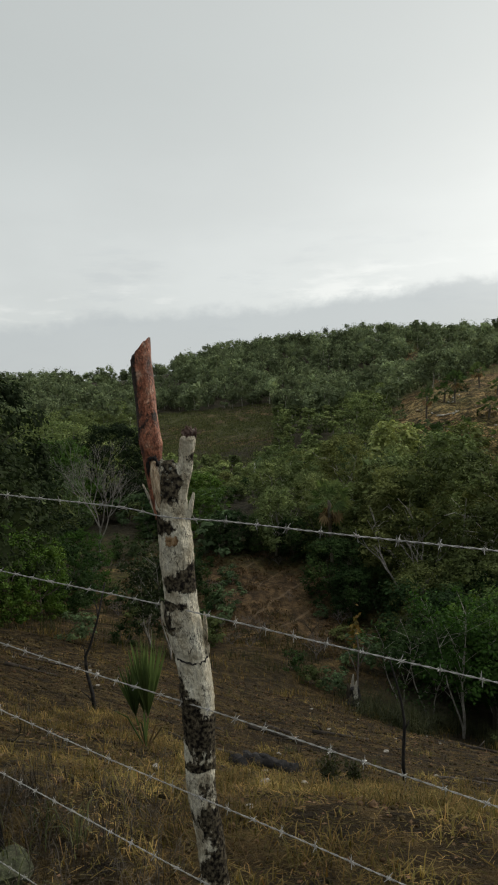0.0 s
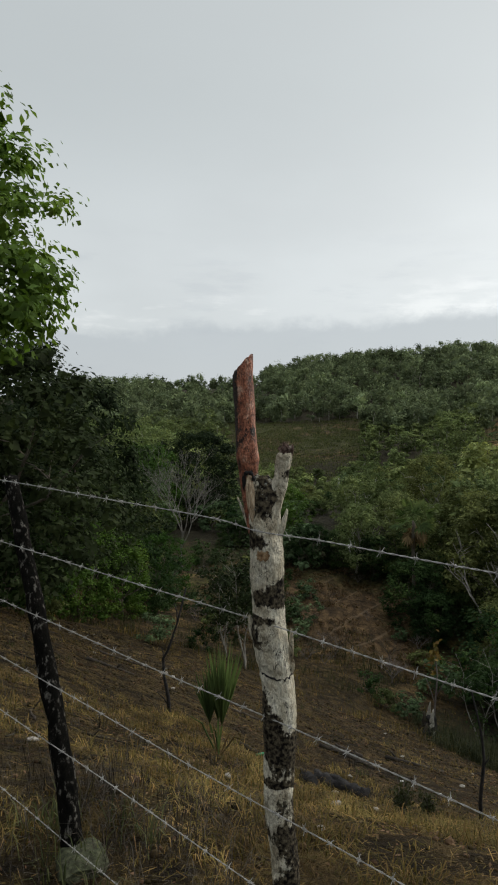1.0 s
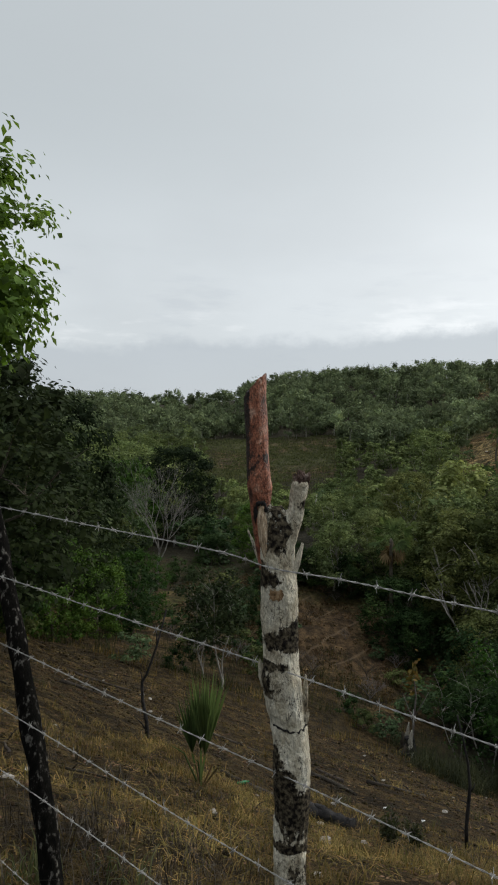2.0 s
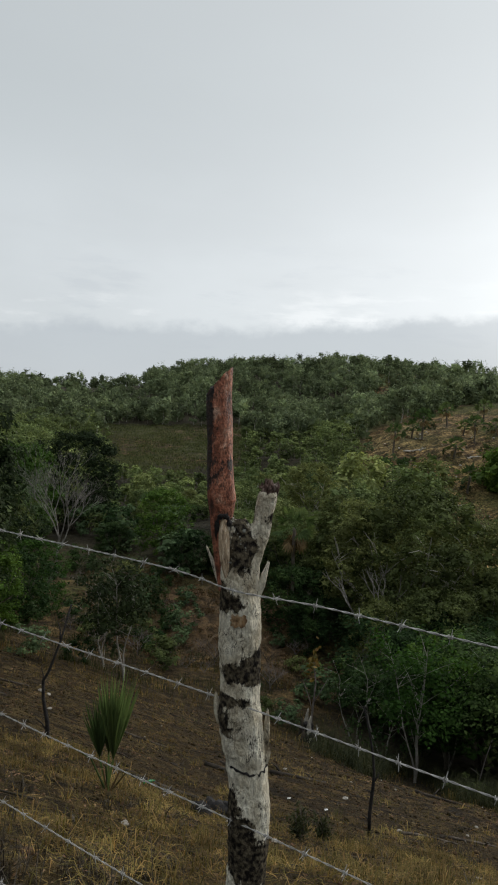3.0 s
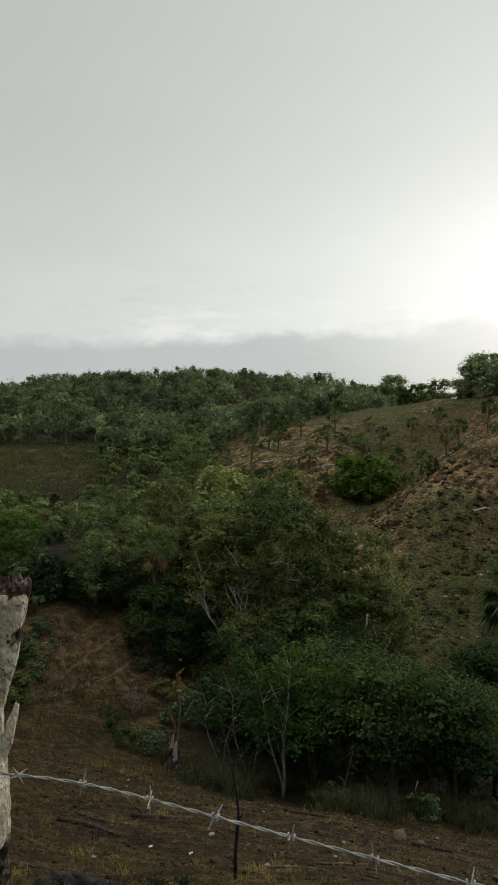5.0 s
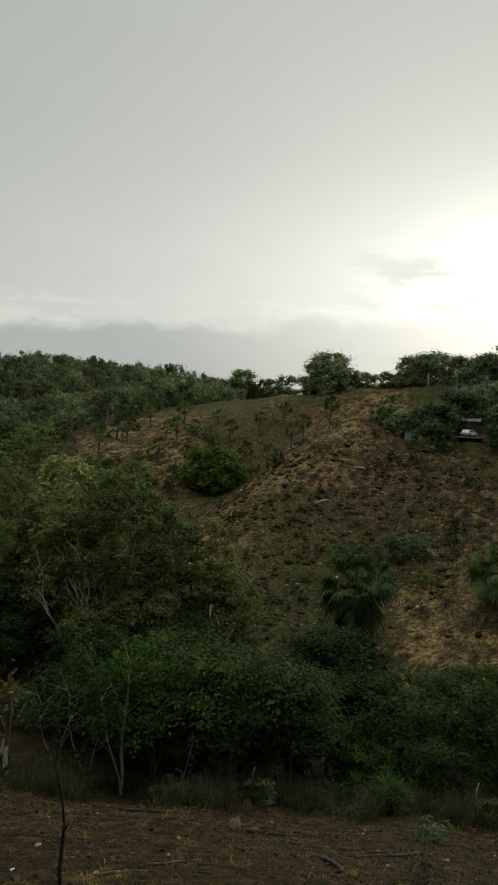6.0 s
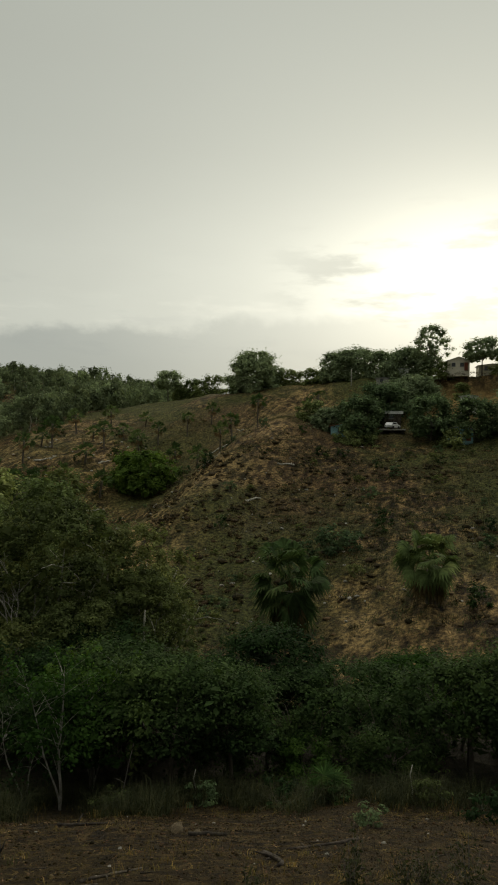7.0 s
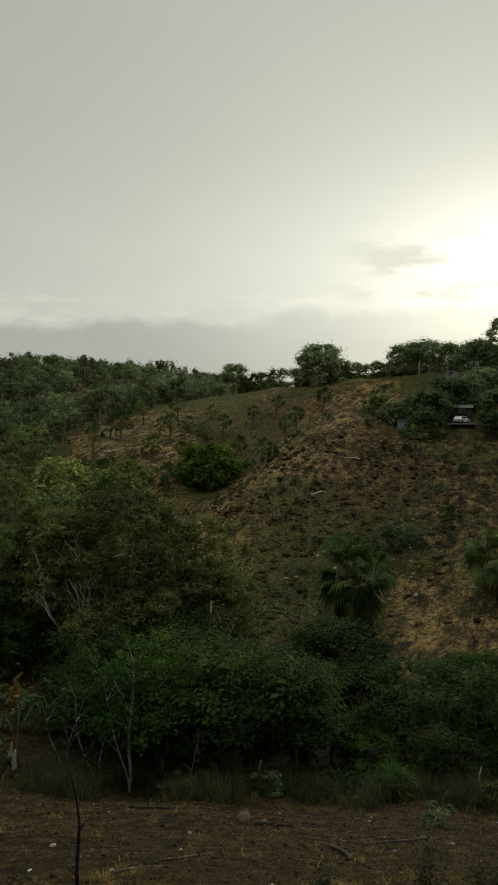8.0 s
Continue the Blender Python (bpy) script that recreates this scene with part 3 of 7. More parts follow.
def build_ground():
    az = np.concatenate([np.arange(-180, -62, 6.0), np.arange(-62, 80, 0.55), np.arange(80, 180, 6.0)])
    rr = np.concatenate([[0.02], np.geomspace(0.35, 4200, 250)])
    A, R = np.meshgrid(az, rr)
    X, Y = R * np.sin(np.radians(A)), R * np.cos(np.radians(A))
    Z = ground_z(X.ravel(), Y.ravel())
    V = np.stack([X.ravel(), Y.ravel(), Z], 1)
    n, k = len(az), len(rr)
    i, j = np.meshgrid(np.arange(k - 1), np.arange(n), indexing="ij")
    j2 = (j + 1) % n
    F = np.stack([i * n + j, (i + 1) * n + j, (i + 1) * n + j2, i * n + j2], -1).reshape(-1, 4)[:, ::-1]
    me = mesh_of("ground", V, F, ground_material(), True)
    a, r = A.ravel(), R.ravel()
    wob = 1.2 * np.sin(a * 1.7) + 0.8 * np.sin(r * 0.6)
    bank = np.clip(2.2 - np.abs((a + 1.8 + wob) / 3.4), 0, 1) * np.clip(2.6 - np.abs((r - 44) / 2.6), 0, 1)
    bank = np.maximum(bank, 0.3 * np.clip((a + 19) / 2, 0, 1) * np.clip((-5 - a) / 3, 0, 1) * np.clip((r - 40) / 4, 0, 1) * np.clip((60 - r) / 5, 0, 1))
    cut = np.clip(1.7 - np.abs((a - 46) / 5), 0, 1) * np.clip(1.7 - np.abs((r - 163) / 7), 0, 1) * (0.75 + 0.25 * np.sin(a * 3.1) * np.sin(r * 0.7))
    bare = np.clip(bank, 0, 1)
    # darkened under trees and bushes: their shade goes into the ground colour
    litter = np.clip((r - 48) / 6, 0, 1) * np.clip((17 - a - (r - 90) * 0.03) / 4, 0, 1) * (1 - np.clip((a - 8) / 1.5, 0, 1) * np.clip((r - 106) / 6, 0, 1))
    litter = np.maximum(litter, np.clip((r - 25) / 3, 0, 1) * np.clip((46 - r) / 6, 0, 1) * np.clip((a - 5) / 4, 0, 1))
    x, y = X.ravel(), Y.ravel()
    t = np.clip(((x - 37) / 53.0 + (y - 87) / 51.0) / 2, -0.4, 1.05)
    off = (x - (37 + 53 * t)) * 0.69 - (y - (87 + 51 * t)) * 0.72 + 3 * np.sin(x * 0.17) + 2 * np.sin(y * 0.31)
    # lighter strip follows the lit ridge line as well as dry grass
    nose = 1.3 * np.exp(-((off + 2) / 6.5) ** 2) + 0.85 * np.clip((a - 33) / 4, 0, 1) * np.exp(-((r - 63) / 11.0) ** 2) + 0.72 * np.clip((20 - a) / 3, 0, 1) * np.clip((r - 112) / 10, 0, 1) * np.clip((200 - r) / 20, 0, 1) + 0.10 * np.clip((a - 19) / 2, 0, 1) * np.clip((36 - a) / 4, 0, 1) * np.clip((r - 125) / 20, 0, 1)
    nose = np.clip(nose, 0, 1) * np.clip((a - 7) / 2, 0, 1) * (0.65 + 0.35 * np.sin(x * 0.23 + y * 0.19) * np.sin(x * 0.11 - y * 0.27))
    clear = np.clip((a + 13) / 2, 0, 1) * np.clip((0 - a) / 2, 0, 1) * np.clip((r - 160) / 10, 0, 1) * np.clip((255 - r) / 10, 0, 1)
    for name, v in (("bare_earth", bare), ("ochre_cut", np.clip(cut, 0, 1)), ("dry_lit_nose", np.clip(nose, 0, 1)), ("straw_cover", (np.clip((2 - a) / 24, 0.30 * np.clip((60 - a) / 30, 0, 1), 0.85) * (1 - np.clip((np.abs(a) - 60) / 50, 0, 1)) + 0.4 * np.clip((np.abs(a) - 60) / 50, 0, 1)) * (0.6 + 0.4 * np.sin(x * 0.9 + 1.2 * np.sin(y * 0.6)) * np.sin(y * 0.8))), ("leaf_litter", np.clip(litter * (1 - bare) - clear * 0.6, 0, 1))):
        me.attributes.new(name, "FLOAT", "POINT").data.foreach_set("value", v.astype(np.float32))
    tagged(new("ground", me), "dry brown hillside falling to a wooded valley and hills", "ground", kind="structure")


build_ground()


# ---- fence ----
FENCE_AT, FENCE_WAY = Vector((-0.24, 2.50, 0)), Vector((-0.835, 0.5505, 0))
WIRES = (1.282, 0.943, 0.612, 0.290, -0.015, -0.455)


def scorched(m, dark=(0.010, 0.008, 0.007), light=(0.150, 0.125, 0.082), cracks=0.0):
    """Lays dark burnt patches over a wood, where the part's "burnt" attribute and a ragged noise say so."""
    nt = m.node_tree
    N, L = nt.nodes.new, nt.links.new
    p = nt.nodes["Principled BSDF"]
    old = p.inputs["Base Color"].links[0].from_socket
    tc, mp, n = N("ShaderNodeTexCoord"), N("ShaderNodeMapping"), N("ShaderNodeTexNoise")
    mp.inputs["Scale"].default_value = (17, 17, 11)
    mp.inputs["Location"].default_value = (0.6, 0.2, 0.35)
    L(tc.outputs["Object"], mp.inputs[0])
    L(mp.outputs[0], n.inputs["Vector"])
    n.inputs["Scale"].default_value, n.inputs["Detail"].default_value, n.inputs["Roughness"].default_value = 1.0, 9, 0.68
    at = N("ShaderNodeAttribute")
    at.attribute_name = "burnt"
    add, mr, mx = N("ShaderNodeMath"), N("ShaderNodeMapRange"), N("ShaderNodeMix")
    boost = N("ShaderNodeMapRange")
    boost.clamp = False
    boost.inputs[1].default_value, boost.inputs[2].default_value, boost.inputs[3].default_value, boost.inputs[4].default_value = 0.3, 0.7, 0.1, 0.9
    L(n.outputs[0], boost.inputs[0])
    L(boost.outputs[0], add.inputs[0])
    L(at.outputs["Fac"], add.inputs[1])
    L(add.outputs[0], mr.inputs[0])
    mr.inputs[1].default_value, mr.inputs[2].default_value = 0.69, 0.77
    mx.data_type = "RGBA"
    L(mr.outputs[0], mx.inputs[0])
    L(old, mx.inputs[6])
    n2, rp = N("ShaderNodeTexNoise"), N("ShaderNodeValToRGB")
    L(tc.outputs["Object"], n2.inputs["Vector"])
    n2.inputs["Scale"].default_value, n2.inputs["Detail"].default_value = 75, 8
    for e, (pos, c) in zip(rp.color_ramp.elements, ((0.42, (*dark, 1)), (0.66, (*light, 1)))):
        e.position, e.color = pos, c
    L(n2.outputs[0], rp.inputs[0])
    L(rp.outputs[0], mx.inputs[7])
    last = mx.outputs[2]
    if cracks:
        # thin winding cracks and dark specks in the bark
        for stretch, detail, half, seed in (((26, 26, 7), 4, 0.010, 0.0), ((60, 60, 45), 3, 0.010, 3.0)):
            m2, n3, ab, mr2, gate, mr3, mul, mx2 = N("ShaderNodeMapping"), N("ShaderNodeTexNoise"), N("ShaderNodeMath"), N("ShaderNodeMapRange"), N("ShaderNodeTexNoise"), N("ShaderNodeMapRange"), N("ShaderNodeMath"), N("ShaderNodeMix")
            m2.inputs["Scale"].default_value, m2.inputs["Location"].default_value = stretch, (seed, seed, seed)
            L(tc.outputs["Object"], m2.inputs[0])
            L(m2.outputs[0], n3.inputs["Vector"])
            n3.inputs["Scale"].default_value, n3.inputs["Detail"].default_value = 1.0, detail
            ab.operation, ab.inputs[1].default_value = "SUBTRACT", 0.5
            L(n3.outputs[0], ab.inputs[0])
            ab2 = N("ShaderNodeMath")
            ab2.operation = "ABSOLUTE"
            L(ab.outputs[0], ab2.inputs[0])
            mr2.inputs[1].default_value, mr2.inputs[2].default_value, mr2.inputs[3].default_value, mr2.inputs[4].default_value = half * 0.4, half, cracks, 0.0
            L(ab2.outputs[0], mr2.inputs[0])
            L(tc.outputs["Object"], gate.inputs["Vector"])
            gate.inputs["Scale"].default_value, gate.inputs["Detail"].default_value = 19, 3
            mr3.inputs[1].default_value, mr3.inputs[2].default_value = 0.46, 0.56
            L(gate.outputs[0], mr3.inputs[0])
            mul.operation = "MULTIPLY"
            L(mr2.outputs[0], mul.inputs[0])
            L(mr3.outputs[0], mul.inputs[1])
            mx2.data_type = "RGBA"
            L(mul.outputs[0], mx2.inputs[0])
            L(last, mx2.inputs[6])
            mx2.inputs[7].default_value = (0.030, 0.024, 0.018, 1)
            last = mx2.outputs[2]
    L(last, p.inputs["Base Color"])
    return m


def limb_mesh(name, spine, mat, sides=28, steps=5, lump=0.10, seed=1, burnt=None, slant=0.0, cut=None):
    """A knotty limb along (x, y, z, radius) rows, with lumps, ridges and a ragged end."""
    rows = []
    for i in range(len(spine) - 1):
        for k in range(steps):
            f = k / steps
            rows.append([a + (b - a) * f for a, b in zip(spine[i], spine[i + 1])])
    rows.append(list(spine[-1]))
    V, F = [], []
    off = Vector((seed * 3.7, seed * 1.3, 0))
    for i, (x, y, z, r) in enumerate(rows):
        for k in range(sides):
            a = 2 * math.pi * k / sides
            c, s = math.cos(a), math.sin(a)
            n = noise.noise(Vector((c * 1.1, s * 1.1, z * 7)) + off) * lump * 1.6 + noise.noise(Vector((c * 3.5, s * 3.5, z * 20)) + off) * lump * 0.6
            q = r * (1 + n)
            end = (slant * c * r + 0.012 * noise.noise(Vector((c * 4, s * 4, 5.0)) + off)) if i >= len(rows) - 2 else 0
            vx, vz = x + c * q, z + end
            if cut:
                vz = min(vz, cut[3], cut[0] + cut[2] * (vx - cut[1]) + 0.010 * noise.noise(Vector((c * 5, s * 5, 9.0)) + off))
            V.append((vx, y + s * q, vz))
    for i in range(len(rows) - 1):
        for k in range(sides):
            k2 = (k + 1) % sides
            F.append((i * sides + k, i * sides + k2, (i + 1) * sides + k2, (i + 1) * sides + k))
    F.append(tuple(range(sides - 1, -1, -1)))
    n = len(V) - sides
    V.append(tuple(sum(V[n + k][c] for k in range(sides)) / sides - (0.01 if c == 2 else 0) for c in range(3)))
    F.extend((n + k, n + (k + 1) % sides, len(V) - 1) for k in range(sides))
    me = mesh_of(name, V, F, mat, True)
    if burnt:
        me.attributes.new("burnt", "FLOAT", "POINT").data.foreach_set("value", np.array([burnt(*v) for v in V], dtype=np.float32))
    return me


def grown(name, limbs, mat, burnt):
    """Limbs grown together into one closed, crusty body."""
    V, F = merged([([tuple(v.co) for v in me.vertices], [tuple(q.vertices) for q in me.polygons]) for me in limbs])
    ob = new(name, mesh_of(name, V, F, mat))
    mod = ob.modifiers.new("grow", "REMESH")
    mod.mode, mod.voxel_size = "VOXEL", 0.005
    me = bpy.data.meshes.new_from_object(ob.evaluated_get(bpy.context.evaluated_depsgraph_get()))
    bpy.data.objects.remove(ob)
    co, nrm = np.empty(len(me.vertices) * 3, dtype=np.float32), np.empty(len(me.vertices) * 3, dtype=np.float32)
    me.vertices.foreach_get("co", co)
    me.vertices.foreach_get("normal", nrm)
    co, nrm = co.reshape(-1, 3), nrm.reshape(-1, 3)
    rough = np.array([0.0030 * noise.noise(Vector(c) * 34) + 0.0016 * noise.noise(Vector(c) * 95) for c in co.tolist()], dtype=np.float32)
    co = co + nrm * rough[:, None]
    me.vertices.foreach_set("co", co.ravel())
    me.update()
    me.name = name
    me.materials.clear()
    me.materials.append(mat)
    me.polygons.foreach_set("use_smooth", np.ones(len(me.polygons), dtype=bool))
    me.attributes.new("burnt", "FLOAT", "POINT").data.foreach_set("value", np.array([burnt(*c) for c in co.tolist()], dtype=np.float32))
    return me


BASE_X, BASE_Y = -0.193, 2.555


def main_post():
    spine = [(0.05, -0.85, 0.053), (0.036, -0.3, 0.051), (0.022, -0.07, 0.048), (0.004, 0.08, 0.050), (-0.022, 0.268, 0.052), (-0.025, 0.40, 0.054),
             (-0.026, 0.546, 0.059), (-0.030, 0.64, 0.060), (-0.034, 0.70, 0.057), (-0.042, 0.755, 0.058), (-0.045, 0.772, 0.055), (-0.050, 0.80, 0.060), (-0.058, 0.84, 0.060), (-0.073, 0.912, 0.064), (-0.076, 0.98, 0.057),
             (-0.082, 1.09, 0.057), (-0.087, 1.165, 0.057), (-0.095, 1.25, 0.057), (-0.098, 1.32, 0.055), (-0.100, 1.37, 0.045)]
    p = thing("fence_post", pose(BASE_X, BASE_Y, 0), "forked old tree limb post with white crusted bark and burnt patches", "fence post", "fence posts")
    zs, xs = [q[1] for q in spine], [q[0] for q in spine]
    patches = ((1.06, 0.046, 0.52, 1.1), (1.02, 0.03, 0.16, 0.9), (0.965, 0.016, 0.36, -1.2), (0.505, 0.045, 0.5, -0.6), (0.375, 0.016, 0.5, 0.0), (0.315, 0.03, 0.2, 0.3), (1.245, 0.036, 0.50, -1.8),
               (1.34, 0.035, 0.22, -0.5), (0.62, 0.09, 0.30, -1.6), (0.20, 0.05, 0.22, -1.2), (0.10, 0.16, 0.30, 1.7), (0.50, 0.12, 0.22, 1.7), (0.0, 0.05, 0.3, -0.5), (0.22, 0.36, 0.05, 0.3), (0.90, 0.05, 0.30, -1.7), (-0.15, 0.08, 0.4, 0))

    def burnt(x, y, z):
        side = max(-1.0, min(1.0, (x - float(np.interp(z, zs, xs))) / 0.055))
        if z > 1.34:
            # scorched saddle between spur and stub, a black band below the stub's cut end
            fork = 0.74 * math.exp(-((x + 0.104) / 0.034) ** 2) * min(1.0, (z - 1.30) / 0.06) if z < 1.50 else 0.0
            return -0.10 + fork + 0.40 * math.exp(-(((z - 1.478) / 0.024) ** 2 + ((x + 0.030) / 0.026) ** 2)) + 0.45 * max(0.0, (z - 1.535) / 0.02) + 0.3 * max(0.0, min(1.0, (-0.128 - x) / 0.02))
        return -0.10 + sum(s * math.exp(-((z - zc) / h) ** 2) * max(0.0, 1 + k * side * 0.75) for zc, h, s, k in patches)

    bark = scorched(material("white_crusted_bark", [(0.23, 0.18, 0.115), (0.48, 0.43, 0.32), (0.65, 0.61, 0.49), (0.72, 0.69, 0.58)], 16, 0.92, 1.0, 7, 0.12, stretch=(1, 1, 0.5), grain=0.42), cracks=0.9)
    right = [(-0.092, 1.24, 0.030), (-0.082, 1.30, 0.029), (-0.068, 1.36, 0.029), (-0.054, 1.41, 0.028), (-0.046, 1.446, 0.027), (-0.039, 1.50, 0.027), (-0.034, 1.54, 0.028), (-0.032, 1.552, 0.026)]
    sling = [(-0.115, 1.26, 0.030), (-0.128, 1.32, 0.028), (-0.138, 1.38, 0.026), (-0.144, 1.43, 0.022), (-0.138, 1.475, 0.014)]
    saddle = [(-0.100, 1.34, 0.052), (-0.102, 1.40, 0.046), (-0.104, 1.44, 0.034), (-0.108, 1.468, 0.018)]
    part("trunk", grown("trunk", [limb_mesh("limb", [(x, yy, z, r) for x, z, r in sp], bark, 36, 7, lump, seed) for sp, yy, lump, seed in ((spine, 0.0, 0.075, 1), (right, -0.002, 0.07, 7), (sling, -0.004, 0.10, 11), (saddle, 0.002, 0.10, 12))], bark, burnt), None, p)
    red = scorched(material("peeled_red_heartwood", [(0.045, 0.017, 0.011), (0.215, 0.068, 0.034), (0.36, 0.142, 0.080), (0.55, 0.38, 0.28)], 26, 0.58, 1.0, 6, 0.35, stretch=(1, 1, 0.6), grain=0.95), (0.010, 0.006, 0.005), (0.05, 0.022, 0.014), 0.8)

    def spur_burnt(x, y, z):
        b = -0.10 + 0.24 * math.exp(-((z - 1.585) / 0.065) ** 2) + 0.30 * math.exp(-((z - 1.40) / 0.05) ** 2) + 0.12 * math.exp(-((z - 1.68) / 0.05) ** 2)
        return b + 0.55 * max(0.0, min(1.0, (-0.196 - x) / 0.014)) - 0.30 * math.exp(-((z - 1.50) / 0.035) ** 2)

    left = [(-0.140, 1.26, 0.012), (-0.148, 1.32, 0.017), (-0.154, 1.385, 0.023), (-0.157, 1.44, 0.028), (-0.157, 1.488, 0.034), (-0.160, 1.53, 0.040), (-0.166, 1.585, 0.039), (-0.172, 1.655, 0.037), (-0.178, 1.73, 0.037),
            (-0.183, 1.79, 0.037), (-0.185, 1.83, 0.037), (-0.185, 1.87, 0.036), (-0.184, 1.90, 0.034)]
    part("peeled_spur", limb_mesh("peeled_spur", [(x - 0.004, -0.004, z, r * 0.97) for x, z, r in left], red, 30, 6, 0.07, 4, spur_burnt, 0.0, (1.882, -0.169, 1.2, 1.896)), None, p, "reddish peeled heartwood spur with oblique splintered tip")
    # thin black strip added along the left edge of the spur
    flank = [(-0.188, 1.44, 0.003), (-0.200, 1.52, 0.005), (-0.205, 1.62, 0.005), (-0.213, 1.72, 0.006), (-0.217, 1.80, 0.006), (-0.212, 1.825, 0.003)]
    part("bark_strip", limb_mesh("bark_strip", [(x, 0.008, z, r) for x, z, r in flank], CHAR, 10, 5, 0.3, 6), None, p, "black strip along the spur's left edge")
    tongue = [(-0.119, 1.225, 0.002), (-0.124, 1.25, 0.0045), (-0.129, 1.272, 0.004), (-0.131, 1.30, 0.0085), (-0.137, 1.33, 0.012), (-0.145, 1.385, 0.0165), (-0.151, 1.435, 0.015), (-0.154, 1.470, 0.008)]
    pale = material("pale_split_wood", [(0.035, 0.022, 0.014), (0.46, 0.34, 0.22), (0.76, 0.67, 0.51)], 190, 0.85, 0.9, 5, stretch=(1, 1, 0.14), grain=0.6)
    part("split_tongue", limb_mesh("split_tongue", [(x, -0.026 - 0.006 * math.sin((z - 1.235) * 9), z, r) for x, z, r in tongue], pale, 14, 5, 0.25, 9), None, p, "pale split wood tongue under the spur")
    arch = [(-0.153 + 0.018 * math.cos(a), -0.033 - 0.006 * math.sin(a), 1.452 + 0.029 * math.sin(a)) for a in [math.pi * k / 10 for k in range(11)]] + [(-0.172, -0.026, 1.425), (-0.166, -0.022, 1.395)]
    av, af = tube(arch, [0.0062 + 0.0024 * math.sin(k * 2.1) for k in range(11)] + [0.0055, 0.002], 8, 0.35, 8)
    part("burnt_rim", mesh_of("burnt_rim", [tuple(v) for v in av], af, CHAR, True), None, p, "charred rim where the spur is split")
    gnarl = material("gnarled_end_wood", [(0.022, 0.014, 0.012), (0.12, 0.072, 0.056), (0.42, 0.35, 0.30)], 60, 0.9, 1.0)
    rk = random.Random(6)
    for k in range(17):
        a, rr = 2.4 * k, 0.004 + 0.0012 * k
        x, y, z = -0.030 + rr * math.cos(a), rr * math.sin(a), 1.548 + rk.uniform(0.0, 0.018)
        dx, dz = rk.uniform(-0.018, 0.020), rk.uniform(0.006, 0.028)
        part("gnarl", limb_mesh("gnarl", [(x, y, z - 0.014, 0.006), (x + dx * 0.2, y, z, 0.0072), (x + dx * 0.7, y - 0.004, z + dz * 0.55, 0.0052), (x + dx, y, z + dz, 0.0022)], gnarl, 9, 5, 0.7, 40 + k), None, p)
    for x0, z0, dx, dz, rr, s in ((-0.036, 1.30, 0.018, 0.10, 0.011, 13), (-0.168, 1.335, -0.030, 0.10, 0.006, 17), (0.010, 0.865, -0.004, 0.12, 0.009, 14), (-0.136, 0.925, -0.010, 0.08, 0.011, 15), (0.012, 0.79, 0.006, 0.05, 0.010, 16)):
        sp = [(x0 - dx * 0.4, z0 - dz * 0.6, rr * 0.4), (x0, z0 - dz * 0.2, rr), (x0 + dx * 0.5, z0 + dz * 0.2, rr * 0.85), (x0 + dx, z0 + dz * 0.5, rr * 0.25)]
        part("bark_flake", limb_mesh("bark_flake", [(x, -0.004, z, r) for x, z, r in sp], bark, 12, 4, 0.3, s, lambda x, y, z: 0.05), None, p)
    scar = []
    for i in range(5):
        for k in range(9):
            a = -2.0 + 0.72 * k / 8 + 0.06 * math.sin(i * 2.3 + k * 0.4)
            scar.append((-0.089 + 0.0625 * math.cos(a), 0.0625 * math.sin(a), 1.176 + 0.033 * i / 4 + 0.004 * math.sin(k * 2.1 + i * 1.4)))
    part("bark_scar", mesh_of("bark_scar", scar, [(i * 9 + k, i * 9 + k + 1, i * 9 + k + 10, i * 9 + k + 9) for i in range(4) for k in range(8)], material("peeled_tan_bark", [(0.075, 0.042, 0.02), (0.32, 0.20, 0.10), (0.56, 0.44, 0.29)], 60, 0.9, 0.8), True), None, p, "tan scar where bark has peeled")
    lichen = random.Random(31)
    fleck = material("pale_lichen", [(0.12, 0.12, 0.10), (0.33, 0.34, 0.29)], 120, 0.95, 0.5)
    for k in range(16):
        z, a = lichen.uniform(1.33, 1.45), lichen.uniform(-2.2, -1.0)
        r = 0.055 if z < 1.39 else 0.050 - (z - 1.39) * 0.35
        s = 0.0012 + 0.006 * lichen.random() ** 3
        bm = bmesh.new()
        bmesh.ops.create_icosphere(bm, subdivisions=1, radius=1, matrix=Matrix.Translation((-0.102 + r * math.cos(a), r * math.sin(a), z)) @ Matrix.Diagonal((s, 0.0025, s * lichen.uniform(0.4, 1.6), 1)))
        for v in bm.verts:
            v.co += Vector((lichen.uniform(-1, 1), 0, lichen.uniform(-1, 1))) * s * 0.45
        part("lichen", bm, fleck, p, "pale lichen crust on the burnt crotch" if k == 0 else "")
    rg = random.Random(12)
    ring = [((0.0565 + rg.uniform(-0.002, 0.001)) * math.cos(a), (0.0565 + rg.uniform(-0.002, 0.001)) * math.sin(a), 0.764 + 0.008 * math.sin(a * 2 + 0.6) + rg.uniform(-0.004, 0.004)) for a in [2 * math.pi * k / 36 for k in range(36)]]
    ring.append(ring[0])
    cv, cf = tube(ring, [0.0035 + 0.0015 * math.sin(k * 2.9) for k in range(37)], 6, 0.3, 3)
    part("bark_crack", mesh_of("bark_crack", [(v.x - 0.0435, v.y, v.z) for v in cv], cf, CHAR, True), None, p, "black crack round the bark")


main_post()


